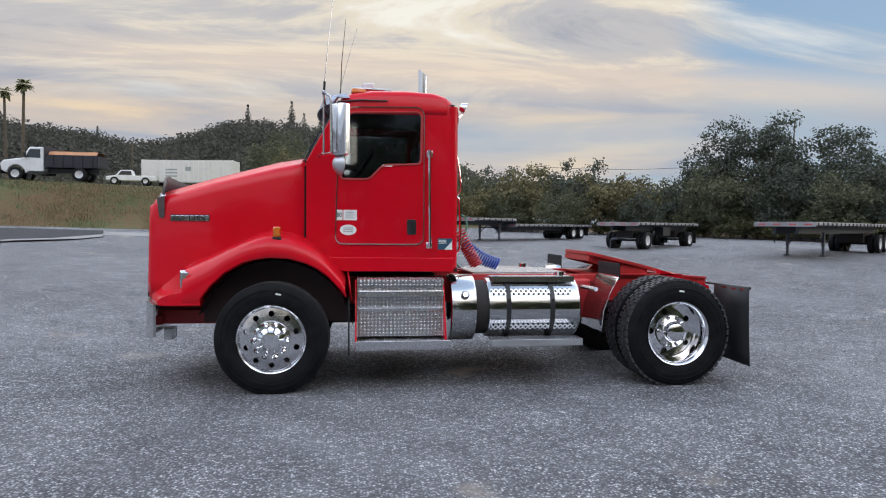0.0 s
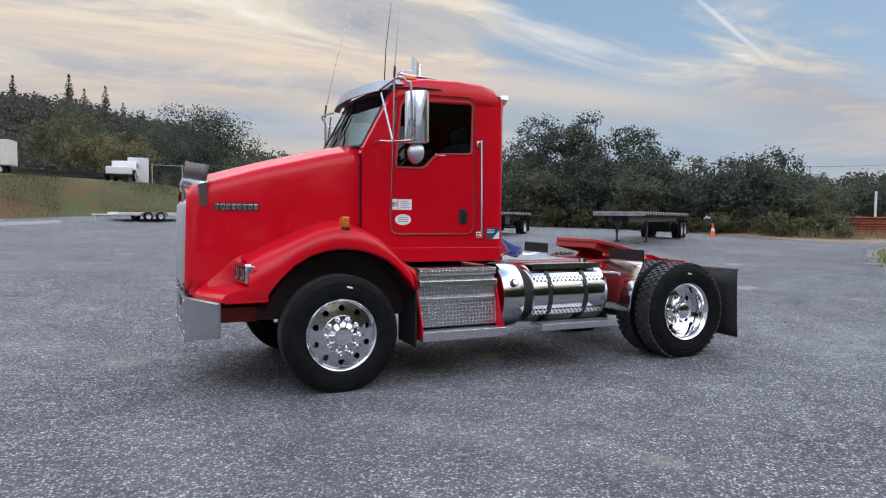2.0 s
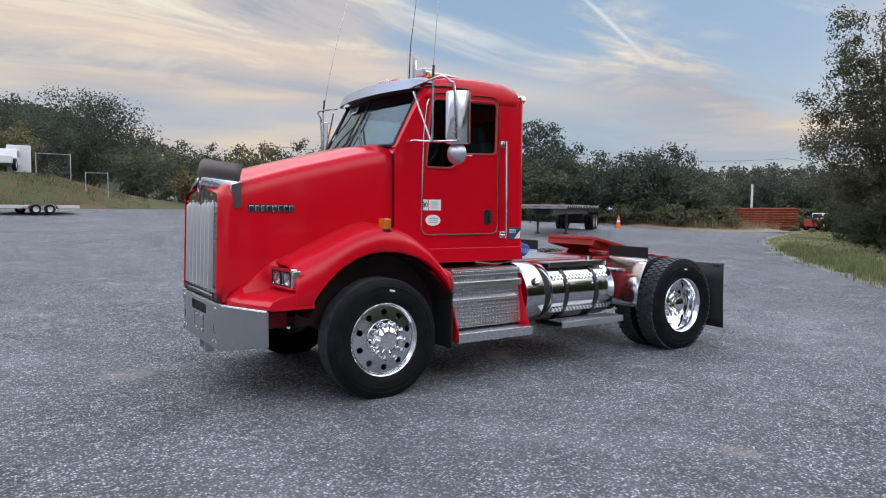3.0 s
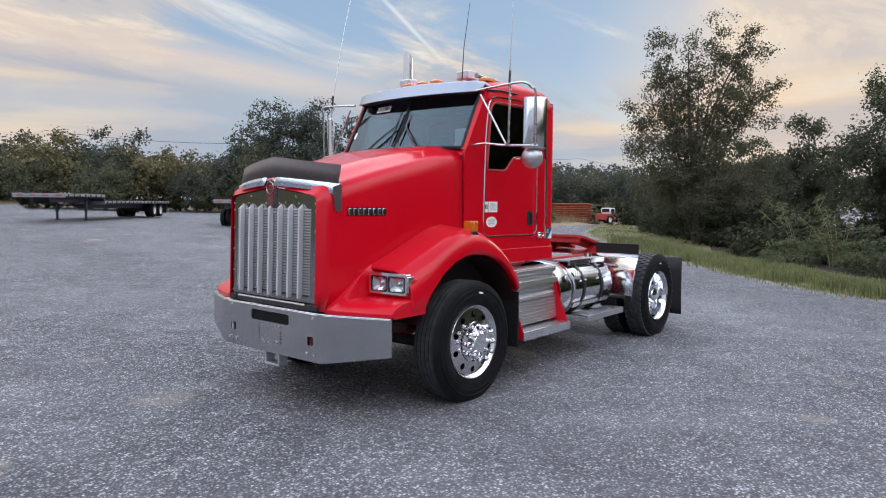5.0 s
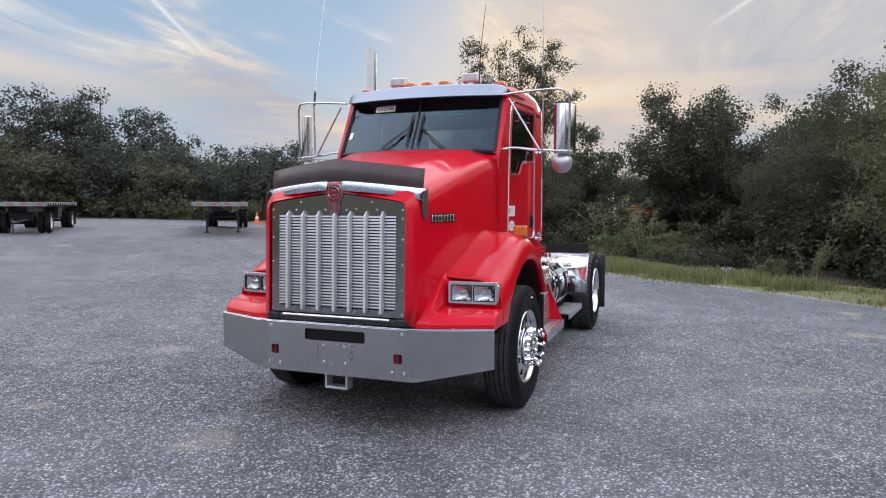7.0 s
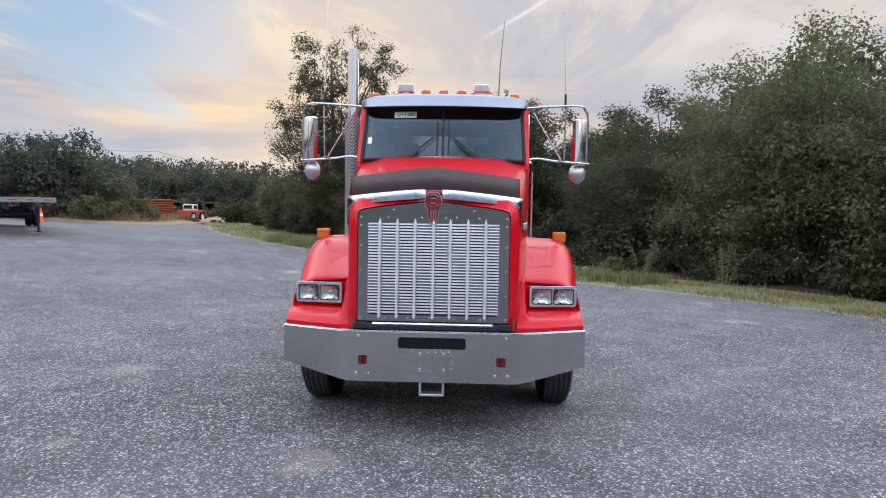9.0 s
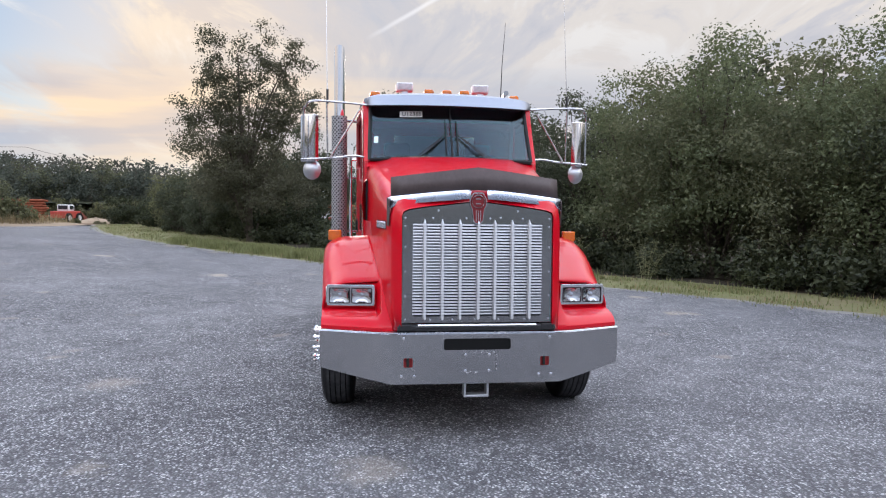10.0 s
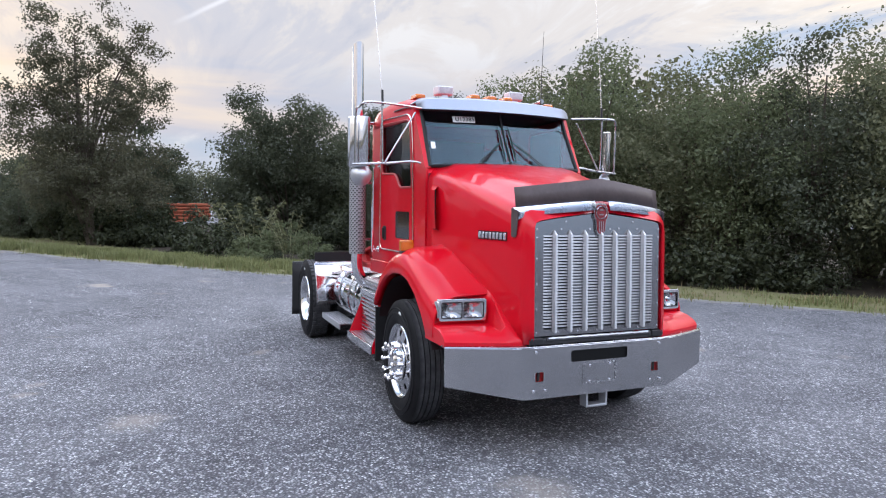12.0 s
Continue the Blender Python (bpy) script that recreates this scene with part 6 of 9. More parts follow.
STRAW = leaves("dry_straw", (0.20, 0.15, 0.08), (0.36, 0.29, 0.16), 0.3)
BANK_STRAW = leaves("brown_bank_grass", (0.075, 0.055, 0.03), (0.17, 0.125, 0.065), 0.2)
BANK_GREEN = leaves("green_bank_weeds", (0.045, 0.06, 0.022), (0.12, 0.14, 0.055), 0.2)
# greyed leaves: the haze of distance is put into their colour
LEAF_FAR = leaves("hazed_far_leaves", (0.056, 0.066, 0.052), (0.115, 0.130, 0.096), 0.4)
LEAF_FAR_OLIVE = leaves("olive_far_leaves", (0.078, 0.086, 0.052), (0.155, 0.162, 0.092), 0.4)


def sheet(name, rows, mat, label, category="ground", parent=None):
    bm = bmesh.new()
    loft(bm, rows)
    ob = part(name, bm, mat, parent, smooth=80)
    return tagged(ob, label, category, kind="structure")


# one wide ground sheet to the horizon
rings = [0.0, 3, 6, 9, 12, 16, 20, 25, 30, 36, 43, 52, 62, 75, 95, 140, 260, 600, 1500, 4000]
rows = []
for r in rings:
    rows.append([V(2 + r * math.cos(a), r * math.sin(a), rise(2 + r * math.cos(a), r * math.sin(a)) + 0.006 * noise.noise((r * math.cos(a) * 0.3, r * math.sin(a) * 0.3, 0)) * min(1, r / 12)) for a in (2 * math.pi * k / 96 for k in range(97))])
sheet("ground", rows, GRAVEL, "wide lot of grey crushed gravel with sandy patches")

# loose stones over the nearer gravel
verts, faces = [], []
rng = np.random.default_rng(5)
base = np.array([(1, 0, 0), (-0.9, 0.2, 0), (0, 1, 0.1), (0.1, -1, 0), (0, 0, 0.75), (0, 0, -0.6)])
tri = [(0, 2, 4), (2, 1, 4), (1, 3, 4), (3, 0, 4), (2, 0, 5), (1, 2, 5), (3, 1, 5), (0, 3, 5)]
for i in range(15000):
    a, r = rng.uniform(0, 2 * math.pi), 2.5 + 9.5 * math.sqrt(rng.uniform())
    x, y = 0.5 + r * math.cos(a), r * math.sin(a) - 0.5
    s = rng.uniform(0.006, 0.013)
    q = base * (s * rng.uniform(0.7, 1.3, 3)) @ np.array(Euler(rng.uniform(0, 6, 3)).to_matrix())
    q += (x, y, rise(x, y) + s * 0.25)
    k = len(verts)
    verts += [tuple(v) for v in q]
    faces += [(k + f[0], k + f[1], k + f[2]) for f in tri]


def cloud(name, verts, faces, mat, parent=None, label="", category="", kind="", smooth=False):
    me = bpy.data.meshes.new(name)
    me.from_pydata(verts, [], faces)
    me.materials.append(mat)
    ob = new(name, me)
    if parent is not None:
        ob.parent = parent
    return tagged(ob, label, category, kind=kind)


b = Mat("loose_stone", (0.3, 0.3, 0.31), 0.8)
b.color(b.ramp(b.island(), [(0.0, (0.13, 0.13, 0.145)), (0.6, (0.26, 0.26, 0.28)), (1.0, (0.55, 0.55, 0.54))]))
cloud("loose_stones", verts, faces, b.m, label="scattered small crushed stones on the lot", category="gravel", kind="stuff")

# verge: the curved edge where the gravel ends
EDGE = spline([(-20, -30, 0), (-9, -19.5, 0), (-2, -14.0, 0), (1.2, -11.8, 0), (3.6, -9.7, 0), (6.3, -7.6, 0), (9.1, -5.3, 0), (10.6, -3.5, 0), (11.9, -1.3, 0), (13.6, 0.7, 0), (15.4, 2.3, 0), (18.1, 5.1, 0), (21.8, 8.3, 0), (27.0, 12.2, 0), (32, 15.2, 0), (38, 18.0, 0), (46, 21.0, 0), (60, 24, 0)], 6)


def off_edge(i, d):
    """A point d metres beyond the gravel's edge, and the height there."""
    p, a, b = EDGE[i], EDGE[max(i - 1, 0)], EDGE[min(i + 1, len(EDGE) - 1)]
    t = (b - a).normalized()
    n = V(t.y, -t.x, 0)
    q = p + n * d
    return q.x, q.y


def verge_z(x, y, d):
    z = rise(x, y) + 0.004
    z += 0.045 * min(1, max(0, d) / 0.8) + 0.03 * noise.noise((x * 0.6, y * 0.6, 3)) * min(1, max(0, d))
    return z + 0.0006 * max(0, d - 3)


def broad(i):
    """The verge opens into a wider lawn towards its far end."""
    return 1 + 1.5 * min(1.0, max(0.0, (EDGE[i].x - 18) / 8))


rows = []
for i in range(len(EDGE)):
    wob = 0.18 * noise.noise((EDGE[i].x * 0.9, EDGE[i].y * 0.9, 7))
    rows.append([V(*(q := off_edge(i, d + (wob if d < 0.5 else 0))), verge_z(*q, d)) for d in (-0.15, 0.25, 0.7, 1.2 * broad(i), 1.8 * broad(i), 2.3 * broad(i))])
for r in rows:
    r[0].z = rise(r[0].x, r[0].y) - 0.01
sheet("grass_verge", rows, GRASS_SOIL, "grassy verge along the gravel edge", "grass")
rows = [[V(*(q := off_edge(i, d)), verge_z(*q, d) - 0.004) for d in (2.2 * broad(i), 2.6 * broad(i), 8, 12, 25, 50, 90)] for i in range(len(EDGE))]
sheet("forest_floor", rows, FOREST_SOIL, "leaf litter below the trees, shade put into its colour", "ground")
# pale gritty lip along the edge
rows = [[V(*(q := off_edge(i, d + 0.25 * noise.noise((i * 0.7, 2, 0)))), rise(*q) + 0.006) for d in (-0.28, -0.1, 0.1)] for i in range(len(EDGE))]
sheet("gritty_edge", rows, GRIT, "pale gritty strip where gravel meets grass", "ground")


def blades(name, count, mat, label, where, hmin, hmax, seed):
    """Single grass blades, three points each."""
    rng = np.random.default_rng(seed)
    verts, faces = [], []
    for _ in range(count):
        got = where(rng)
        if got is None:
            continue
        x, y, z, k = got
        h = rng.uniform(hmin, hmax) * k
        a, lean, w = rng.uniform(0, 6.28), rng.uniform(0.1, 0.5) * h, rng.uniform(0.006, 0.012)
        cx, sy = math.cos(a), math.sin(a)
        b0 = len(verts)
        verts += [(x - sy * w, y + cx * w, z - 0.02), (x + sy * w, y - cx * w, z - 0.02), (x + cx * lean * 0.35 + sy * w * 0.7, y + sy * lean * 0.35 - cx * w * 0.7, z + h * 0.6), (x + cx * lean * 0.35 - sy * w * 0.7, y + sy * lean * 0.35 + cx * w * 0.7, z + h * 0.6), (x + cx * lean, y + sy * lean, z + h)]
        faces += [(b0, b0 + 1, b0 + 2, b0 + 3), (b0 + 3, b0 + 2, b0 + 4)]
    return cloud(name, verts, faces, mat, label=label, category="grass", kind="stuff")


N_E = len(EDGE)


def on_verge(rng):
    i = int(rng.integers(12, N_E - 8))
    d = abs(rng.normal(0.8, 0.6)) * broad(i)
    clump = 0.5 + 0.9 * max(0, noise.noise((EDGE[i].x * 0.35, EDGE[i].y * 0.35 + d, 9)) + 0.35)
    x, y = off_edge(i, d)
    x, y = x + rng.uniform(-0.6, 0.6), y + rng.uniform(-0.6, 0.6)
    bare = noise.noise((x * 0.75, y * 0.75, 5)) < -0.02 and rng.uniform() < 0.85
    return (x, y, verge_z(x, y, d), clump) if d > 0.1 and not bare else None


def tufts(rng):
    c = int(rng.integers(0, 72))
    r2 = np.random.default_rng(900 + c)
    i = int(r2.integers(40, 76))
    d = r2.uniform(0.3, 1.5)
    x, y = off_edge(i, d)
    x, y = x + rng.normal(0, 0.19), y + rng.normal(0, 0.19)
    return x, y, verge_z(x, y, d), 1.0


blades("verge_grass", 38000, BLADES, "short green and straw verge grass", on_verge, 0.04, 0.13, 2)
blades("tall_grass", 27000, BLADES, "tall green grass tufts along the gravel edge", tufts, 0.12, 0.31, 3)
blades("dry_grass", 4500, STRAW, "dry straw-coloured grass on the verge", on_verge, 0.06, 0.18, 4)

# far edge of the lot: dry strip and wood floor behind the trailers
FAR = spline([(44, 21.5, 0), (38, 22.5, 0), (35.6, 26, 0), (35, 33, 0), (33, 42, 0), (29, 50, 0), (22, 56, 0), (14, 60, 0), (8, 63, 0), (2, 66, 0)], 5)
rows = []
for i, p in enumerate(FAR):
    t = (FAR[min(i + 1, len(FAR) - 1)] - FAR[max(i - 1, 0)]).normalized()
    n = V(t.y, -t.x, 0)
    rows.append([V(*(q := (p + n * d).to_2d()), rise(*q) + h) for d, h in ((-0.6, -0.01), (0.3, 0.10), (1.2, 0.18), (2.5, 0.25), (30, 0.5))])
sheet("dry_margin", [r[:4] for r in rows], DIRT, "pale dry margin at the far side of the lot", "ground")
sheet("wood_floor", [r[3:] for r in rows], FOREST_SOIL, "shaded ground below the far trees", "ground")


def on_margin(rng):
    k = rng.uniform(0, len(FAR) - 1.01)
    i, f = int(k), k - int(k)
    p = FAR[i].lerp(FAR[i + 1], f)
    t = (FAR[i + 1] - FAR[i]).normalized()
    d = rng.uniform(0.3, 2.6)
    q = p + V(t.y, -t.x, 0) * d
    return q.x, q.y, rise(q.x, q.y) + 0.12, 1.0


blades("margin_grass", 9000, STRAW, "dry yellow grass along the far margin", on_margin, 0.25, 0.8, 6)

# bank with a road and yard on top, to the driver's side distance
AZ = [78, 80, 82, 84, 86, 88, 90, 92.5, 95, 98, 101, 104, 107, 110, 113, 116, 119, 122, 126, 132, 140, 150]


def toe_r(az):
    return lerp(az, [80, 92, 96, 101, 105, 120], [57, 54, 52.2, 46.5, 43.2, 43.5])


def bank_z(az, r):
    k = lerp(az, [80, 85, 90, 96], [0.10, 0.35, 0.88, 1.02])
    toe = toe_r(az)
    g = rise(*polar(az, min(r, toe)))
    if r <= toe:
        return g + 0.35 * max(0, 1 - (toe - r) / 6)
    up = min(1, (r - toe) / 5.0)
    s = up * up * (3 - 2 * up) * 0.6 + up * 0.4
    return g + 0.35 + k * (2.75 * s + 0.036 * max(0, r - toe - 5))


rows = []
for az in AZ:
    toe = toe_r(az)
    rows.append([V(*polar(az, r), bank_z(az, r) + (0.10 * noise.noise((az * 0.5, r * 0.5, 1)) if 0.2 < r - toe < 5 else 0)) for r in (toe - 0.2, toe + 0.5, toe + 1.2, toe + 2, toe + 3, toe + 4, toe + 5, toe + 5.6)])
sheet("grass_bank", rows, DRY_BANK, "dry brown and green grass bank below the road", "grass")
rows = [[V(*polar(az, r), bank_z(az, r)) for r in (toe_r(az) + d for d in (5.55, 8.5, 11.5))] for az in AZ]
sheet("road", rows, ASPHALT, "grey asphalt road on top of the bank", "road")
rows = [[V(*polar(az, r), bank_z(az, r) - 0.02) for r in (toe_r(az) + 11.3, 70, 90, 115)] for az in AZ]
sheet("yard", rows, GRASS_SOIL, "scrubby yard beyond the road", "ground")
rows = [[V(*polar(az, r), bank_z(az, r) + 0.012) for r in (toe_r(az) - d for d in (3.2, 1.4, 0.15))] for az in AZ if az > 96]
sheet("concrete_apron", rows, CONCRETE, "pale concrete strip at the foot of the bank", "pavement")
# the gravel climbs a little to the bank's foot, crossed by an asphalt drive with concrete edges
rows = [[V(*polar(az, r), bank_z(az, r) + h) for r, h in ((toe_r(az) - d, h) for d, h in ((7.0, -0.02), (6.0, 0.003), (4.5, 0.003), (3.0, 0.003), (1.5, 0.003), (-0.3, 0.003)))] for az in AZ]
sheet("lot_rise", rows, GRAVEL, "gravel rising gently to the foot of the bank", "ground")
DRIVE = [109.4, 111, 113, 115, 117, 120, 124, 130, 138, 148]


def drive_r(az):
    return lerp(az, [109.4, 116.5, 124, 148], [40.0, 34.0, 29.0, 22.0])


def lot_z(az, r):
    return bank_z(az, r) if r > toe_r(az) - 6 else rise(*polar(az, r))


rows = [[V(*polar(az, r), lot_z(az, r) + 0.075) for r in np.linspace(drive_r(az), toe_r(az) - 1.3, 7)] for az in DRIVE]
sheet("asphalt_drive", rows, ASPHALT, "dark asphalt drive crossing the lot", "road")
rows = [[V(*polar(az, r), lot_z(az, r) + 0.065) for r in (drive_r(az) - 1.3, drive_r(az) + 0.1)] for az in DRIVE]
sheet("concrete_edge", rows, CONCRETE, "pale concrete edge along the asphalt drive", "pavement")


def on_bank(rng):
    az = rng.uniform(84, 122)
    toe = toe_r(az)
    r = toe + rng.uniform(0, 5.2)
    x, y = polar(az, r)
    return x, y, bank_z(az, r), 0.6 + max(0, noise.noise((x * 0.3, y * 0.3, 2)))


def green_part(rng):
    """Greener along the top and in patches low down."""
    x, y, z, k = on_bank(rng)
    r = math.hypot(x - HUB[0], y - HUB[1])
    f = (r - toe_r(math.degrees(math.atan2(y - HUB[1], x - HUB[0])))) / 5.2
    wet = 1.1 * f - 0.25 + 1.3 * noise.noise((x * 0.22, y * 0.22 + f * 3, 6))
    return (x, y, z, k) if wet > 0.25 else None


def brown_part(rng):
    got = on_bank(rng)
    return got if noise.noise((got[0] * 0.25, got[1] * 0.25, 8)) > -0.25 else None


blades("bank_grass", 14000, BANK_STRAW, "dry brown grass on the bank", brown_part, 0.10, 0.30, 7)
blades("bank_weeds", 20000, BANK_GREEN, "patches of green weeds on the bank", green_part, 0.08, 0.24, 8)

# ---- trees ----


def leaf_quads(points, normals, size, rng, verts, faces):
    """Small bent leaf sprays at the points."""
    n = len(points)
    if n == 0:
        return
    u = np.cross(normals, rng.normal(size=(n, 3)))
    u /= np.linalg.norm(u, axis=1)[:, None] + 1e-9
    w = np.cross(normals, u)
    s = size * rng.uniform(0.6, 1.35, n)[:, None]
    a = points - u * s * 0.5
    b = points + w * s * 0.32 + normals * s * 0.10
    c = points + u * s * 0.5 - normals * s * 0.08
    d = points - w * s * 0.32 + normals * s * 0.10
    k = len(verts)
    q = np.stack([a, b, c, d], 1).reshape(-1, 3)
    verts.extend(map(tuple, q.tolist()))
    faces.extend([(k + 4 * i, k + 4 * i + 1, k + 4 * i + 2, k + 4 * i + 3) for i in range(n)])


def broadleaf(name, seed, h, w, base, count, size, mat, label, group, lobes=26, dense=0.5, category="tree", limbs=True, taper=0.0, stems=1, twigs=16, blobs=None, lobe=(0.10, 0.20), spread=0.27):
    """A tapered trunk with limbs, and a crown of leaf clumps round the limb ends. Local, standing at the origin."""
    rng = np.random.default_rng(seed)
    cents, rads = [], []
    zc, hz = (base + h) / 2, (h - base) / 2
    tries = 0
    while len(cents) < lobes and tries < 6000:
        tries += 1
        p = rng.normal(size=3)
        p /= np.linalg.norm(p)
        p *= rng.uniform(dense, 0.95)
        r = rng.uniform(*lobe) * w
        narrow = 1 - taper * max(0, p[2])
        c = np.array([p[0] * w * 0.5 * narrow, p[1] * w * 0.5 * narrow, zc + p[2] * (hz - r * 0.6)])
        if blobs:
            bx, by, bz, br, bh = blobs[int(rng.integers(0, len(blobs)))]
            c = np.array([bx + p[0] * br, by + p[1] * br, bz + p[2] * bh])
        if all(np.linalg.norm(c - q) > 0.5 * (r + s) for q, s in zip(cents, rads)):
            cents.append(c)
            rads.append(r)
    tops = sorted(range(len(cents)), key=lambda i: -cents[i][2])
    for i in tops[: 0 if blobs else 3]:
        cents[i][2] = max(cents[i][2], h - rads[i] * rng.uniform(0.9, 1.3))
    verts, faces = [], []
    tot = sum(r * r for r in rads)
    for c, r in zip(cents, rads):
        n = int(count * r * r / tot)
        sub = rng.normal(size=(twigs, 3))
        sub /= np.linalg.norm(sub, axis=1)[:, None]
        sub *= rng.uniform(0.45, 1.0, (twigs, 1))
        pick = sub[rng.integers(0, twigs, n)] + np.clip(rng.normal(size=(n, 3)) * spread, -0.6, 0.6)
        pts = c + pick * r * np.array([1, 1, 0.8])
        nor = pick / (np.linalg.norm(pick, axis=1)[:, None] + 1e-6) * 0.7 + rng.normal(size=(n, 3)) * 0.5 + np.array([0, 0, 0.35])
        nor /= np.linalg.norm(nor, axis=1)[:, None]
        pts[:, 2] = np.maximum(pts[:, 2], 0.05)
        leaf_quads(pts, nor, size, rng, verts, faces)
    tree = root(name, label, category, group)
    cloud("crown", verts, faces, mat, tree)
    bm = bmesh.new()
    r0 = 0.016 * h + 0.05
    for sidx in range(stems):
        ox, oy = (0, 0) if stems == 1 else (rng.uniform(-0.35, 0.35), rng.uniform(-0.35, 0.35))
        lean = rng.uniform(-0.06, 0.06, 2) * h
        line = [V(ox * 0.3, oy * 0.3, -0.6), V(ox * 0.5, oy * 0.5, 0.0), V(ox + lean[0] * 0.4, oy + lean[1] * 0.4, h * 0.3), V(ox + lean[0], oy + lean[1], h * 0.58), V(ox + lean[0] * 1.3, oy + lean[1] * 1.2, h * 0.84)]
        line = spline(line, 4)
        tube(bm, line, [r0 * (1.25 - 1.15 * i / (len(line) - 1)) for i in range(len(line))], 8)
        if limbs:
            for i in rng.permutation(len(cents))[: max(6, min(20, lobes // (2 * stems)))]:
                c = V(*cents[i])
                k = min(len(line) - 2, max(4, int(len(line) * min(0.8, max(0.28, (c.z / h) * 0.62)))))
                a = line[k]
                mid = a.lerp(c, 0.5) + V(0, 0, 0.05 * h)
                lim = spline([a, mid, c], 4)
                tube(bm, lim, [r0 * 0.34 * (1 - 0.85 * j / (len(lim) - 1)) for j in range(len(lim))], 5)
    part("trunk", bm, BARK, tree)
    return tree


def put(src, x, y, z, turn=0.0, k=1.0, first=None):
    """Places the first tree itself, and copies after that."""
    m = Matrix.Translation((x, y, z)) @ pose(0, 0, 0, 0, 0, turn)
    if src not in used:
        used.add(src)
        src.matrix_basis = m @ Matrix.Diagonal((k, k, k, 1))
        return src
    ob = copy_thing(src, m)
    ob.scale = (k, k, k)
    return ob


used = set()

# tall open oak beyond the verge, forked into two leaders
tall = broadleaf("oak_tree", 11, 13.8, 10.2, 1.6, 54000, 0.135, LEAF_OAK, "tall open-crowned oak with two leaders beyond the verge", "", 200, 0.10, stems=1, twigs=9, lobe=(0.045, 0.090),
                 blobs=[(-1.2, 1.6, 10.3, 2.0, 3.1), (-0.6, 1.9, 8.0, 2.6, 2.8), (0.3, -1.5, 11.0, 2.1, 3.0), (0.2, -1.8, 9.0, 2.9, 3.0), (0, 0, 6.4, 4.6, 2.8), (0, 0.4, 5.6, 4.6, 2.6), (0, 0.2, 4.2, 4.6, 2.0), (0, -0.4, 3.4, 4.4, 1.6)])
put(tall, 25.9, 6.4, -0.1, 0, 0.755)
# dark rounded oaks further along
round_oak = broadleaf("oak_tree", 23, 10.4, 9.0, 0.6, 40000, 0.17, LEAF_DARK, "broad dark oak beyond the verge", "verge trees", 80, 0.25, twigs=14, lobe=(0.08, 0.15))
put(round_oak, 28.5, -2.1, -0.2, 0, 0.80)
put(round_oak, 42, -8.5, -0.4, 130, 0.95)
conic = broadleaf("bay_tree", 31, 6.6, 5.2, 0.2, 14000, 0.15, LEAF_DARK, "dark conical tree in the thicket", "verge trees", 44, 0.3, taper=0.6, lobe=(0.08, 0.16))
put(conic, 39.8, 5.0, -0.2, 40, 1.17)
put(conic, 52.0, 12.0, -0.3, 200, 1.2)
put(conic, 29.5, 8.0, -0.2, 290, 0.62)
put(conic, 58.0, -4.0, -0.3, 110, 1.5)
# thick row of trees along the passenger-side verge
row_a = broadleaf("hedgerow_tree", 41, 7.4, 4.6, 0.1, 23000, 0.096, LEAF_GREEN, "leafy green tree in the dense tree row", "tree row", 70, 0.35, taper=0.2, lobe=(0.09, 0.17), twigs=26, spread=0.29)
row_b = broadleaf("hedgerow_tree", 57, 7.0, 4.8, 0.1, 23000, 0.096, LEAF_SUNLIT, "olive-green tree in the dense tree row", "tree row", 70, 0.35, taper=0.1, lobe=(0.09, 0.17), twigs=26, spread=0.29)
row_c = broadleaf("hedgerow_tree", 63, 6.6, 4.4, 0.1, 23000, 0.094, LEAF_DARK, "dark green tree in the dense tree row", "tree row", 70, 0.35, taper=0.15, lobe=(0.09, 0.17), twigs=26, spread=0.29)
row_d = broadleaf("hedgerow_tree", 65, 7.0, 5.0, 0.1, 5500, 0.215, LEAF_DARK, "dark green tree behind the dense tree row", "tree row", 50, 0.35, taper=0.15)
row_e = broadleaf("hedgerow_tree", 67, 7.0, 5.0, 0.1, 5500, 0.215, LEAF_OLIVE, "olive tree behind the dense tree row", "tree row", 50, 0.35, taper=0.15)
spots = [(36.5, 6.6, 5.6, 3), (39.5, 10.0, 6.2, 4), (34.2, 11.8, 4.2, 3), (44, 12.6, 5.6, 3), (33.5, 6.2, 3.6, 4), (46, 8.5, 6.4, 3), (38, 13.5, 4.6, 4), (31.5, 10.0, 3.2, 3), (50, 14, 6.0, 4),
         (21.0, -5.6, 5.9, 2), (18.4, -6.8, 6.8, 2), (15.6, -7.9, 7.2, 0), (13.4, -8.4, 7.1, 1), (12.6, -9.3, 7.8, 0), (10.4, -10.6, 6.8, 1), (8.9, -11.3, 7.2, 0), (7.6, -12.5, 7.1, 2), (5.6, -14.2, 8.0, 1), (3.0, -16.6, 8.0, 0), (-0.5, -19.5, 7.8, 3), (-5, -23.0, 8.0, 4),
         (22.5, -9.2, 7.4, 3), (19.5, -10.6, 7.8, 4), (16.0, -11.2, 8.0, 3), (13.8, -13.0, 7.9, 4), (11.6, -14.4, 7.7, 2), (8.6, -16.2, 8.5, 1), (5.6, -18.4, 9.8, 2), (27.0, -7.6, 7.4, 3), (-11, -28, 8.2, 3)]
rng = np.random.default_rng(77)
for x, y, h, kind in spots:
    src, h0 = ((row_a, 7.4), (row_b, 7.0), (row_c, 6.6), (row_d, 7.0), (row_e, 7.0))[kind]
    put(src, x, y, -0.45, float(rng.uniform(0, 360)), h / h0)
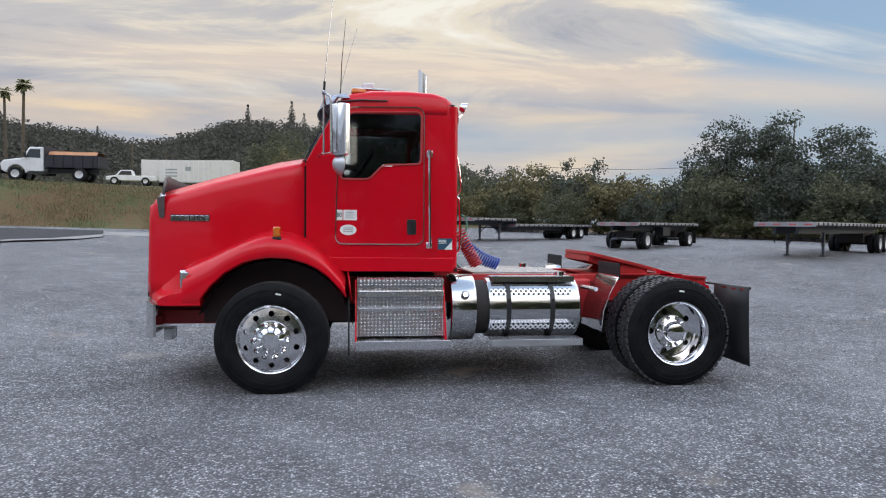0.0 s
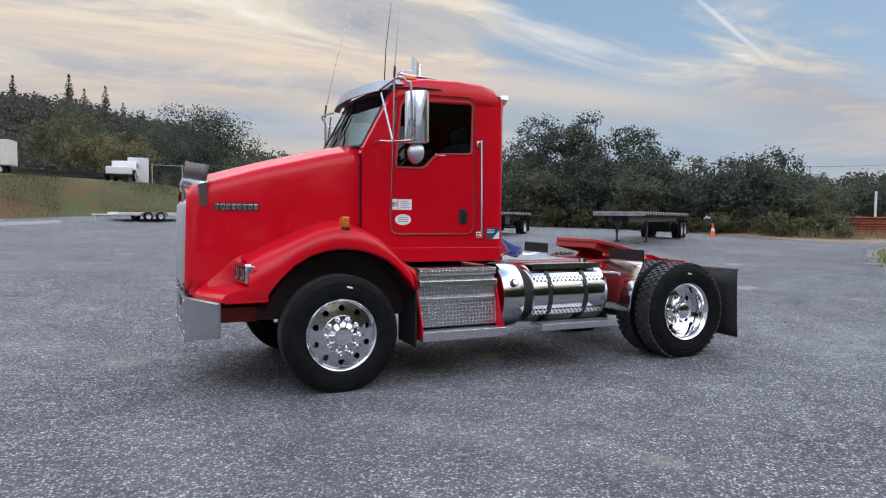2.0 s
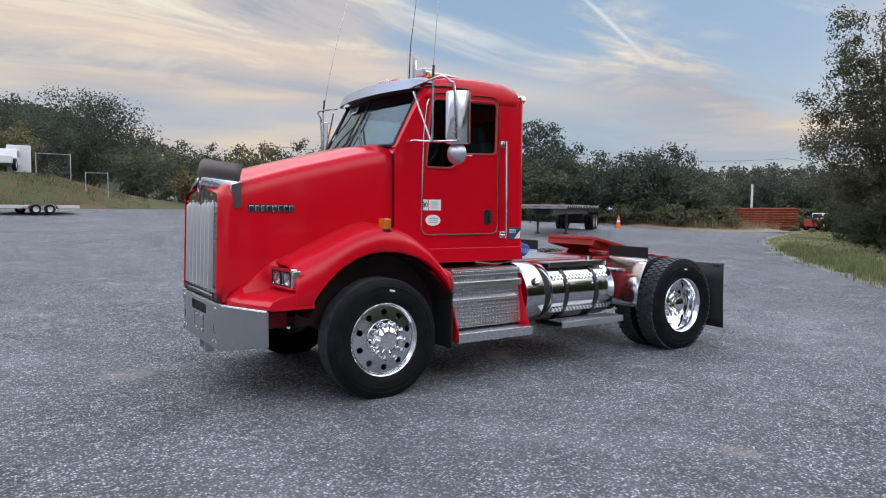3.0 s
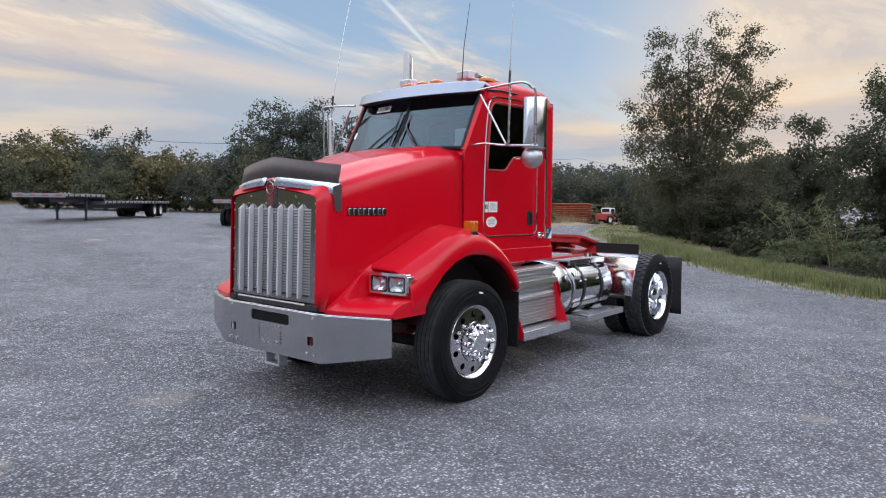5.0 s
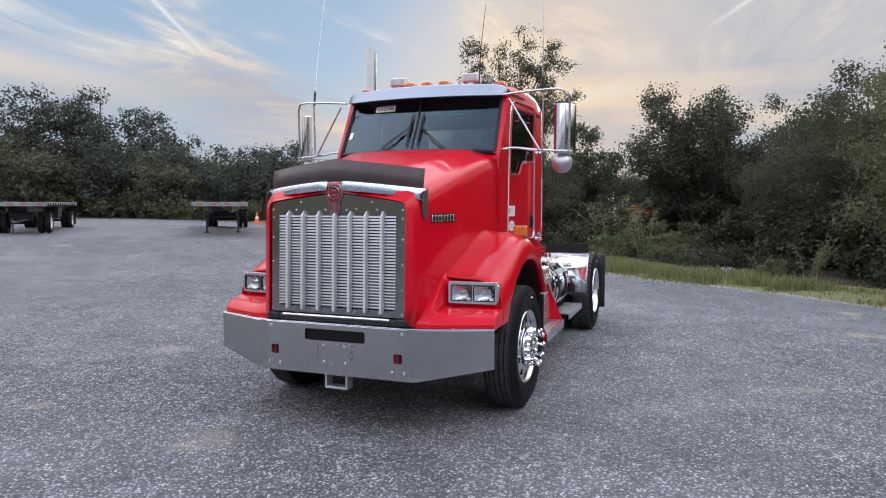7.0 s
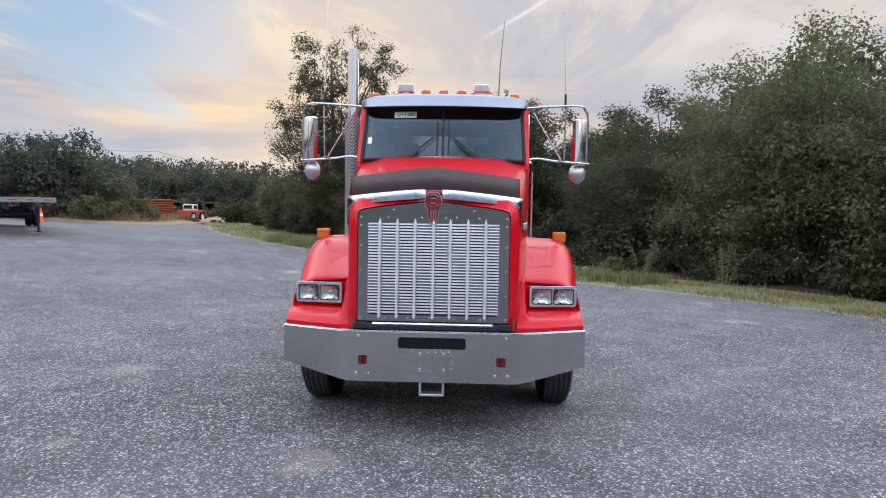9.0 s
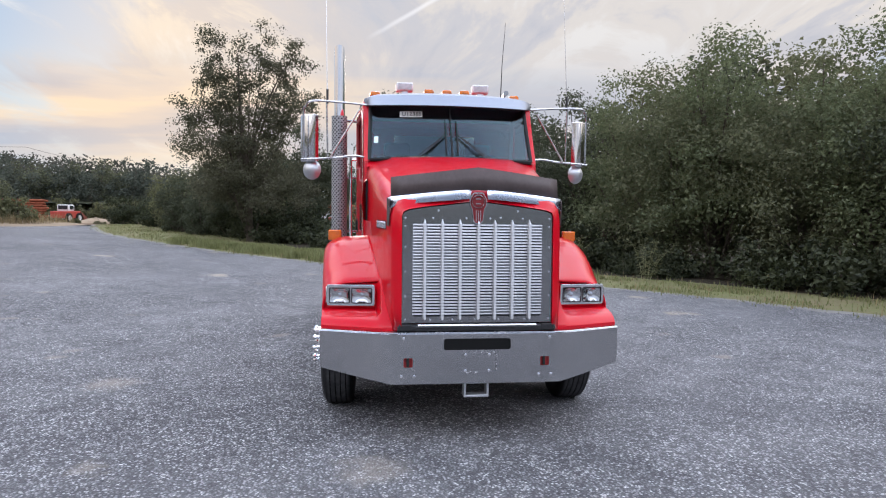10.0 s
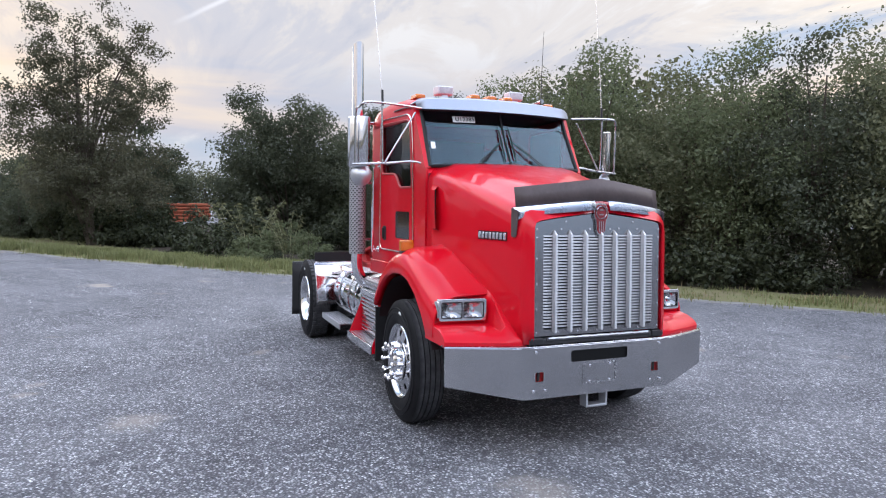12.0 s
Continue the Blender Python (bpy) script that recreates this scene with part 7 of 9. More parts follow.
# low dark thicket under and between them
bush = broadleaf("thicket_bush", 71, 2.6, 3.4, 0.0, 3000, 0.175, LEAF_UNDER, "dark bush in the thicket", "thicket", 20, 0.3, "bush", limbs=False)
bush_g = broadleaf("thicket_bush", 73, 2.0, 2.4, 0.0, 3200, 0.14, LEAF_GREEN, "green leafy bush in the thicket", "thicket", 16, 0.3, "bush", limbs=False)
for x, y, k, g in [(17.8, 0.7, 0.7, 1), (21.4, 0.4, 1.0, 0), (22.6, -0.4, 0.9, 1), (30.5, 2.4, 0.42, 0), (34, 3.4, 0.5, 0), (40, 2.8, 0.5, 0), (25.2, 3.6, 0.9, 0), (29.0, 5.2, 1.0, 0), (32.5, 7.6, 0.9, 0), (25.0, 5.0, 0.8, 0), (27.5, 6.2, 1.0, 0), (30, 7.0, 1.2, 0), (33, 9.5, 1.1, 0), (36, 11.8, 1.0, 0), (29, -0.9, 1.2, 0), (26, -1.6, 0.9, 1), (23.5, -4.0, 1.0, 0), (28, -4.4, 1.2, 0), (17.2, -5.2, 0.8, 0), (14.4, -6.4, 0.7, 0), (38, 7.5, 1.5, 0), (35, -6, 1.4, 0), (40, 11, 1.3, 0), (44, 13.5, 1.2, 0), (46, 8, 1.8, 0), (46, -1.5, 1.8, 0), (12.0, -7.6, 0.6, 0), (9.6, -9.2, 0.6, 1), (6.8, -11.2, 0.6, 0), (60, 1.4, 0.5, 0), (60.5, 3.2, 0.45, 0), (60, 5.0, 0.5, 0)]:
    put(bush_g if g else bush, x, y, -0.35, float(rng.uniform(0, 360)), k * float(rng.uniform(0.9, 1.15)))
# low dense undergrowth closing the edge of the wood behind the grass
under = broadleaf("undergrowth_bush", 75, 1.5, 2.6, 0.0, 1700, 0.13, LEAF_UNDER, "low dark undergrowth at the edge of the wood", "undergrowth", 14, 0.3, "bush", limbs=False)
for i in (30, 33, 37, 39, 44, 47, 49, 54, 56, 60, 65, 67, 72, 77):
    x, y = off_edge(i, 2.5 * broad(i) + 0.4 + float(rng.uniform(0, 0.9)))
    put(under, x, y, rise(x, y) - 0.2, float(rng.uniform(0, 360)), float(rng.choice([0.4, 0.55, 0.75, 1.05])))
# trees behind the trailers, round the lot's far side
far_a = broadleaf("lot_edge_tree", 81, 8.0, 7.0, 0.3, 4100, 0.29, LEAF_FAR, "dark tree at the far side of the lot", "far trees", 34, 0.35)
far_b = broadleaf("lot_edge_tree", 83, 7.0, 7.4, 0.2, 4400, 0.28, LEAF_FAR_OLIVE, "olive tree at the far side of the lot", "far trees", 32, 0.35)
far_c = broadleaf("lot_edge_tree", 87, 6.0, 6.6, 0.2, 4400, 0.28, LEAF_DRY, "pale yellowing tree at the far side of the lot", "far trees", 28, 0.35)
EYE0 = (-0.9, -6.8)
for az, el, r, kind in [(83.5, 5.0, 74, 0), (80.5, 4.9, 66, 1), (77.5, 4.7, 68, 0), (75, 4.9, 63, 2), (72.5, 5.1, 66, 0), (70.3, 5.4, 62, 0), (68.6, 4.3, 61, 2), (66, 4.0, 62, 2), (63.6, 4.0, 64, 1), (61.2, 5.5, 62, 0), (60.0, 5.6, 64, 0), (57.5, 4.6, 60, 1), (53.6, 4.8, 58, 0), (50.4, 5.8, 59, 0), (49.0, 5.7, 57, 0), (46.2, 5.2, 57, 1), (43.6, 5.1, 56, 0), (41.2, 5.2, 57, 0), (38.8, 3.6, 60, 1), (37.4, 3.7, 64, 0), (36.4, 3.5, 96, 1), (34.4, 3.8, 98, 0), (32.4, 3.9, 100, 0), (30.4, 3.6, 104, 1), (28.4, 3.9, 102, 0), (26.2, 3.9, 104, 1), (23.6, 4.0, 102, 0), (21, 3.6, 98, 0),
                         (59.5, 5.0, 58, 1), (55, 5.2, 57, 0), (51, 4.4, 55, 1), (47.5, 3.4, 54, 0), (65, 3.0, 58, 0), (71.5, 3.0, 58, 1), (76, 3.0, 61, 1), (79.2, 3.0, 62, 2)]:
    x, y = EYE0[0] + r * math.cos(radians(az)), EYE0[1] + r * math.sin(radians(az))
    z = rise(x, y)
    h = 1.65 + r * math.tan(radians(el)) - z
    src, h0 = ((far_a, 8.0), (far_b, 7.0), (far_c, 6.0))[kind]
    put(src, x, y, z - 0.1, float(rng.uniform(0, 360)), h / h0)
for y, x, h, kind in ((-22, 84, 9, 0), (-16, 88, 8.5, 1), (-10, 86, 9, 0), (-5, 84, 7.5, 0), (0, 88, 8.2, 1), (4, 90, 8.0, 0), (8, 86, 7.6, 1), (13, 84, 8, 0), (18, 86, 7, 1)):
    src, h0 = ((far_a, 8.0), (far_b, 7.0))[kind]
    put(src, x, y, 0.3, float(rng.uniform(0, 360)), h / h0)
for x, y, h, kind in ((38.6, 28.0, 6.6, 0), (40.2, 26.6, 4.4, 1), (36.8, 30.5, 6.0, 0), (41.5, 29.5, 6.4, 0), (47.2, 32.2, 5.6, 1), (45.5, 35.0, 6.6, 0), (52.0, 37.5, 6.0, 0)):
    src, h0 = ((far_a, 8.0), (far_b, 7.0))[kind]
    put(src, x, y, 0.2, float(rng.uniform(0, 360)), h / h0)
# low scrub at their feet
scrub = broadleaf("scrub_bush", 91, 2.2, 3.6, 0.0, 1200, 0.25, LEAF_OLIVE, "low olive scrub at the lot edge", "far scrub", 14, 0.3, "bush", limbs=False)
for i in range(24):
    az = 37 + 45 * i / 23
    r = lerp(az, [36, 45, 60, 70, 82], [52, 50, 58, 60, 64]) + float(rng.uniform(-0.5, 2))
    x, y = EYE0[0] + r * math.cos(radians(az)), EYE0[1] + r * math.sin(radians(az))
    put(scrub, x, y, rise(x, y) - 0.1, float(rng.uniform(0, 360)), float(rng.uniform(0.6, 1.1)))
for x, y, k in ((38.6, 24.9, 0.75), (37.2, 25.6, 0.9)):
    put(scrub, x, y, rise(x, y) - 0.1, float(rng.uniform(0, 360)), k)
# bushes and trees closing the far end of the log yard
for az, r, k in ((13, 95, 1.5), (15, 92, 1.3), (16.5, 96, 1.6), (18, 93, 1.2), (19.5, 97, 1.5), (21.5, 94, 1.3), (23.5, 98, 1.5), (25.5, 96, 1.3)):
    x, y = -5.9 + r * math.cos(radians(az)), 0.2 + r * math.sin(radians(az))
    put(scrub, x, y, rise(x, y) - 0.2, float(rng.uniform(0, 360)), k)
for az, r, h in ((14.5, 101, 7.0), (18.5, 103, 6.6), (22, 102, 7.2)):
    x, y = -5.9 + r * math.cos(radians(az)), 0.2 + r * math.sin(radians(az))
    put(far_a, x, y, rise(x, y) - 0.1, float(rng.uniform(0, 360)), h / 8.0)
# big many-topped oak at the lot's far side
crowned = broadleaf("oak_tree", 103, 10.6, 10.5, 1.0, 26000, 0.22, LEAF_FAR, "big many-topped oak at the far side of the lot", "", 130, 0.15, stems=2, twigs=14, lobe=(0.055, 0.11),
                    blobs=[(0, 3.7, 6.6, 2.0, 3.4), (0, 0.4, 7.0, 2.2, 3.2), (0, -3.3, 6.8, 2.1, 3.3), (0, -5.4, 4.0, 2.2, 2.6), (0, 5.0, 4.2, 2.4, 2.8), (0, 0, 3.2, 5.0, 2.4), (0, 0, 5.4, 4.4, 2.6), (0, 0.5, 6.4, 3.6, 2.4)])
x, y = EYE0[0] + 61 * math.cos(radians(55.2)), EYE0[1] + 61 * math.sin(radians(55.2))
put(crowned, x, y, rise(x, y) - 0.2, 55, 1.06)
# spreading oak beyond the end of the bank
spreading = broadleaf("oak_tree", 97, 12.2, 11.5, 1.5, 14000, 0.26, LEAF_FAR, "large spreading dark oak behind the bank", "", 44, 0.35)
x, y = polar(87.6, 80)
put(spreading, x, y, rise(x, y) + 0.3, 10)
for az, r, h, kind in ((84.0, 70, 5.2, 1), (90.5, 72, 6.4, 0), (93.0, 66, 4.5, 2), (95.0, 70, 5.0, 2), (92.0, 92, 9.0, 0), (96.5, 95, 9.0, 1)):
    x, y = polar(az, r)
    src, h0 = ((far_a, 8.0), (far_b, 7.0), (far_c, 6.0))[kind]
    put(src, x, y, bank_z(az, r) - 0.2, float(rng.uniform(0, 360)), h / h0)

# wooded hills
HILL_AZ = [20, 30, 60, 80, 88, 92, 96, 100, 103, 106, 109, 112, 116, 118, 124, 132, 145, 165, 200]
HILL_EL = [2.2, 2.4, 2.0, 3.2, 5.4, 6.1, 6.9, 6.9, 5.9, 4.6, 4.8, 5.3, 5.7, 6.3, 7.6, 7.0, 6.0, 5.0, 4.0]


def hill_z(az, r):
    el = lerp(az, HILL_AZ, HILL_EL)
    top = 1.65 + 210 * math.tan(radians(el))
    k = min(1, max(0, (r - 100) / 110))
    k = k * k * (3 - 2 * k)
    x, y = polar(az, r)
    return lerp(r, [90, 100], [0.8, 3.2]) * (1 - k) + top * k * (0.93 + 0.10 * noise.noise((x * 0.02, y * 0.02, 4)))


rows = [[V(*polar(az, r), hill_z(az, r)) for r in (95, 110, 125, 140, 155, 170, 185, 200, 212, 230, 330)] for az in np.arange(15, 202, 2.0)]
sheet("hill", rows, HILL_SOIL, "low hills with scrub", "hill")
rng = np.random.default_rng(15)
verts, faces = [], []
for i in range(1700):
    az = float(rng.uniform(86, 127)) if i % 6 else float(rng.uniform(18, 86))
    r = float(105 + 110 * rng.uniform() ** 0.75)
    x, y = polar(az, r)
    z = hill_z(az, r)
    s = float(rng.uniform(2.0, 4.2))
    n = 72
    p = rng.normal(size=(n, 3))
    p /= np.linalg.norm(p, axis=1)[:, None]
    p[:, 2] = np.abs(p[:, 2])
    pts = np.array([x, y, z]) + p * np.array([s, s, s * 1.15]) * rng.uniform(0.7, 1.15, (n, 1))
    nor = p * 0.6 + rng.normal(size=(n, 3)) * 0.5
    nor /= np.linalg.norm(nor, axis=1)[:, None]
    leaf_quads(pts, nor, 0.86, rng, verts, faces)
# haze over the hillside is painted into the grey, low-contrast leaf colours
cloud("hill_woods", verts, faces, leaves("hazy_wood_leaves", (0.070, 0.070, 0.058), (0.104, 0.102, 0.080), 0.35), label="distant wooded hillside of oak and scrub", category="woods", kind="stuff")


def conifer(seed, h):
    rng = np.random.default_rng(seed)
    verts, faces = [], []
    for i in range(26):
        t = i / 25
        z = h * (0.12 + 0.88 * t)
        rad = (1 - t) ** 0.8 * h * 0.19 * rng.uniform(0.7, 1.15) + 0.05
        n = max(6, int(46 * (1 - t)))
        a = rng.uniform(0, 6.28, n)
        rr = rad * np.sqrt(rng.uniform(0.05, 1, n))
        pts = np.stack([rr * np.cos(a), rr * np.sin(a), z - 0.28 * rr + rng.normal(0, 0.12, n)], 1)
        nor = np.stack([np.cos(a) * 0.4, np.sin(a) * 0.4, np.ones(n)], 1)
        nor /= np.linalg.norm(nor, axis=1)[:, None]
        leaf_quads(pts, nor, 0.9, rng, verts, faces)
    t = root("conifer", "dark pointed conifer standing above the hill woods", "tree", "ridge conifers")
    cloud("crown", verts, faces, NEEDLES, t)
    bm = bmesh.new()
    tube(bm, [(0, 0, -1), (0, 0, h * 0.6), (0, 0, h)], [0.32, 0.18, 0.03], 7)
    part("trunk", bm, BARK, t)
    return t


fir = conifer(5, 13)
for az, r, k in ((99.5, 205, 0.85), (96.0, 200, 0.95), (95.0, 204, 0.8), (93.6, 198, 0.9), (92.4, 203, 0.7), (104.6, 208, 0.6), (110.5, 200, 0.6), (91.0, 200, 0.6)):
    put(fir, *polar(az, r), hill_z(az, r) - 1.5, az * 7, k)


def palm(seed):
    rng = np.random.default_rng(seed)
    t = root("palm_tree", "tall thin palm with a shaggy crown above the road", "tree", "palms")
    bm = bmesh.new()
    tube(bm, spline([(0, 0, -0.5), (0.1, 0, 4), (0.25, 0, 9.6)], 5), [0.20 - 0.008 * i for i in range(11)], 9)
    part("trunk", bm, BARK, t)
    verts, faces = [], []
    for i in range(44):
        a, up = rng.uniform(0, 6.28), rng.uniform(-0.9, 1.0)
        d = np.array([math.cos(a) * math.cos(up), math.sin(a) * math.cos(up), math.sin(up)])
        side = np.cross(d, (0, 0, 1)) + 1e-6
        side /= np.linalg.norm(side)
        ln = rng.uniform(0.75, 1.15)
        b = np.array([0.25, 0, 9.7])
        pts = [b + d * ln * k + np.array([0, 0, -0.55 * (k * ln) ** 2 * 0.5]) for k in (0.15, 0.5, 0.8, 1.0)]
        w = (0.03, 0.16, 0.14, 0.02)
        k0 = len(verts)
        for p, ww in zip(pts, w):
            verts += [tuple(p - side * ww), tuple(p + side * ww)]
        faces += [(k0 + 2 * j, k0 + 2 * j + 1, k0 + 2 * j + 3, k0 + 2 * j + 2) for j in range(3)]
    cloud("crown", verts, faces, LEAF_OLIVE, t)
    return t


pm = palm(3)
put(pm, *polar(115.1, 78), bank_z(115.1, 78) - 0.2, 0, 1.0)
put(pm, *polar(116.1, 82), bank_z(116.1, 82) - 0.2, 140, 0.96)

# ---- trailers, vehicles and yard things ----
TRAILER_BLUE = plain("faded_blue_black_steel", (0.035, 0.04, 0.055), 0.55, 0, 0, 0.3, 3)
DECK_WOOD = plain("weathered_deck_boards", (0.22, 0.20, 0.18), 0.85, 0, 0, 0.3, 2)
DECK_RAIL = plain("scuffed_alloy_rail", (0.30, 0.30, 0.31), 0.45, 0.6, 0, 0.25, 3)
WHITE_WHEEL = plain("white_steel_wheel", (0.62, 0.62, 0.62), 0.5, 0, 0, 0.15, 4)
WHITE_PAINT = plain("white_vehicle_paint", (0.72, 0.72, 0.72), 0.35, 0, 0.3, 0.08, 2)
CREAM_PAINT = plain("cream_trailer_panel", (0.66, 0.64, 0.60), 0.5, 0, 0, 0.10, 1.5)
ORANGE_LOAD = plain("tan_load", (0.42, 0.20, 0.09), 0.7, 0, 0, 0.2, 3)
ORANGE = plain("orange_plastic", (0.75, 0.13, 0.03), 0.5, 0, 0, 0.12, 6)
DARK_GLASS = plain("dark_glass", (0.03, 0.035, 0.04), 0.06, 0, 0.5, 0.1, 3)
GALV = plain("galvanised_steel", (0.45, 0.46, 0.47), 0.45, 0.7, 0, 0.15, 5)
TAPE = plain("red_white_marker", (0.5, 0.05, 0.05), 0.4, 0, 0, 0.1, 3)


def far_wheel(parent, x, y, z=0.5, dual=True, s=1, r=0.5):
    """A road wheel with its tyre; outer face towards s * y."""
    bm = bmesh.new()
    lathe(bm, [(0.0, s * -0.02), (0.10, s * -0.03), (0.12, s * 0.02), (0.22, s * 0.03), (0.26, s * 0.09), (0.29, s * 0.10), (0.29, s * -0.1)], (x, y, z), "y", 20)
    for v in bm.verts:
        v.co = V(x + (v.co.x - x) * r / 0.5, v.co.y, z + (v.co.z - z) * r / 0.5)
    w = part("wheel", bm, WHITE_WHEEL, parent)
    bm = bmesh.new()
    for k in range(2 if dual else 1):
        yy = y - s * 0.31 * k
        lathe(bm, [(0.29, 0.10), (0.34, 0.125), (0.44, 0.125), (0.49, 0.105), (0.505, 0.0), (0.49, -0.105), (0.44, -0.125), (0.34, -0.125), (0.29, -0.10)], (0, 0, 0), "y", 26, True)
        bm.verts.ensure_lookup_table()
        for v in bm.verts[-26 * 9:]:
            v.co = V(x + v.co.x * r / 0.505, yy + v.co.y, z + v.co.z * r / 0.505)
    part("tyre", bm, TYRE, w)
    return w


def deck(parent, x0, x1, z, width=2.5, thick=0.13):
    h = width / 2
    bm = bmesh.new()
    n = int((x1 - x0) / 0.3)
    for i in range(n):
        a = x0 + (x1 - x0) * i / n
        box(bm, a + 0.006, a + (x1 - x0) / n - 0.006, -h + 0.06, h - 0.06, z - 0.04, z + 0.004 * (i % 3))
    tagged(part("deck_boards", bm, DECK_WOOD, parent), kind="stuff")
    for s in (-1, 1):
        bm = bmesh.new()
        box(bm, x0, x1, s * (h - 0.06), s * h, z - thick, z + 0.012)
        rail = part("side_rail", bm, DECK_RAIL, parent, bevel=0.01)
        bm = bmesh.new()
        for i in range(int((x1 - x0) / 0.62)):
            a = x0 + 0.25 + i * 0.62
            box(bm, a, a + 0.09, s * h, s * (h + 0.035), z - thick - 0.05, z - 0.02)
        tagged(part("stake_pockets", bm, TRAILER_BLUE, rail), kind="stuff")
    for x in (x0, x1):
        bm = bmesh.new()
        box(bm, x - 0.03, x + 0.03, -h, h, z - thick - 0.06, z + 0.012)
        end = part("end_rail", bm, DECK_RAIL, parent, bevel=0.01)
        for k in range(4):
            bm = bmesh.new()
            box(bm, x - 0.036, x - 0.031, -h + 0.15 + k * 0.62, -h + 0.45 + k * 0.62, z - thick + 0.02, z - thick + 0.07)
            part("marker_tape", bm, TAPE, end)
    bm = bmesh.new()
    n = int((x1 - x0) / 0.9)
    for i in range(n):
        a = x0 + 0.3 + (x1 - x0 - 0.5) * i / max(1, n - 1)
        box(bm, a - 0.03, a + 0.03, -h + 0.06, h - 0.06, z - 0.14, z - 0.045)
    tagged(part("cross_beams", bm, TRAILER_BLUE, parent), kind="stuff")


def beam(parent, pts, y, depth):
    bm = bmesh.new()
    loft(bm, [[V(x, y - 0.06, z), V(x, y + 0.06, z), V(x, y + 0.06, z - depth), V(x, y - 0.06, z - depth)] for x, z in pts], True, True)
    part("main_beam", bm, TRAILER_BLUE, parent)


def legs(parent, x, z, half=0.95):
    for s in (-1, 1):
        bm = bmesh.new()
        box(bm, x - 0.06, x + 0.06, s * half - 0.06, s * half + 0.06, 0.45, z)
        leg = part("landing_leg", bm, TRAILER_BLUE, parent)
        bm = bmesh.new()
        box(bm, x - 0.045, x + 0.045, s * half - 0.045, s * half + 0.045, 0.06, 0.5)
        box(bm, x - 0.13, x + 0.13, s * half - 0.12, s * half + 0.12, 0.0, 0.06)
        part("foot", bm, TRAILER_BLUE, leg)
    bm = bmesh.new()
    tube(bm, [(x, -half, 0.8), (x, half, 0.8)], 0.03, 6)
    tube(bm, [(x, -half, 0.5), (x + 0.7, -0.6, z - 0.1)], 0.03, 6)
    tube(bm, [(x, half, 0.5), (x + 0.7, 0.6, z - 0.1)], 0.03, 6)
    part("leg_brace", bm, TRAILER_BLUE, parent)


def axle(parent, x, z=0.5, half=1.2):
    bm = bmesh.new()
    tube(bm, [(x, -half + 0.2, z), (x, half - 0.2, z)], 0.065, 8)
    part("axle", bm, GREASE, parent)
    for s in (-1, 1):
        far_wheel(parent, x, s * (half - 0.13), z, True, s, z)


def rear_flap(parent, x, z):
    for s in (-1, 1):
        bm = bmesh.new()
        box(bm, x, x + 0.015, s * 0.65, s * 1.22, 0.25, z)
        part("mud_flap", bm, RUBBER, parent)


def seat_on_ground(ob, x, y, turn, dz=0.0, k=1.0):
    ob.matrix_basis = Matrix.Translation((x, y, rise(x, y) + dz)) @ pose(0, 0, 0, 0, 0, turn) @ Matrix.Diagonal((k, k, k, 1))


# short semi flatbed, standing on its landing legs
fc = root("flatbed_trailer", "short dark flatbed semi-trailer standing on landing legs", "trailer")
deck(fc, -2.7, 9.8, 1.52, 2.50)
for y in (-0.45, 0.45):
    beam(fc, [(-2.5, 1.37), (-0.4, 1.37), (0.6, 1.37), (9.6, 1.37)], y, 0.34)
legs(fc, 0.0, 1.1, 0.75)
axle(fc, 8.0)
axle(fc, 9.2)
rear_flap(fc, 9.75, 1.1)
bm = bmesh.new()
box(bm, 7.2, 9.7, -0.55, 0.55, 0.55, 1.05)
part("bogie", bm, GREASE, fc)
bm = bmesh.new()
tube(bm, spline([(-1.2, 0.9, 1.3), (-1.27, 0.92, 0.95), (-1.23, 0.88, 0.6)], 4), 0.02, 6)
part("hanging_hose", bm, RUBBER, fc)
seat_on_ground(fc, 17.68, 16.73, 37.8, k=0.845)

# pup flatbed with a front dolly
fb = root("pup_trailer", "dark four-wheel pup flatbed trailer with front dolly and drawbar", "trailer")
deck(fb, -1.4, 7.2, 1.50, 2.5)
for y in (-0.45, 0.45):
    beam(fb, [(-1.2, 1.35), (7.0, 1.35)], y, 0.30)
axle(fb, 0.0)
axle(fb, 6.1)
rear_flap(fb, 6.95, 1.1)
bm = bmesh.new()
box(bm, -0.6, 0.7, -0.5, 0.5, 0.6, 1.0)
lathe(bm, [(0.0, 0.0), (0.5, 0.0), (0.5, 0.1), (0.0, 0.1)], (0, 0, 0.98), "z", 20)
part("turntable", bm, GREASE, fb)
bm = bmesh.new()
tube(bm, [(-0.5, -0.4, 0.7), (-2.2, 0.0, 0.55)], 0.05, 6)
tube(bm, [(-0.5, 0.4, 0.7), (-2.2, 0.0, 0.55)], 0.05, 6)
tube(bm, [(-2.2, 0.0, 0.6), (-2.2, 0.0, 0.05)], 0.035, 6)
part("drawbar", bm, TRAILER_BLUE, fb)
bm = bmesh.new()
box(bm, 2.2, 3.2, -1.1, -0.6, 0.75, 1.25)
part("tool_box", bm, BLACK, fb)
bm = bmesh.new()
box(bm, 5.3, 6.9, -0.5, 0.5, 0.6, 1.05)
part("bogie", bm, GREASE, fb)
seat_on_ground(fb, 12.85, 22.3, 42.0, k=0.80)

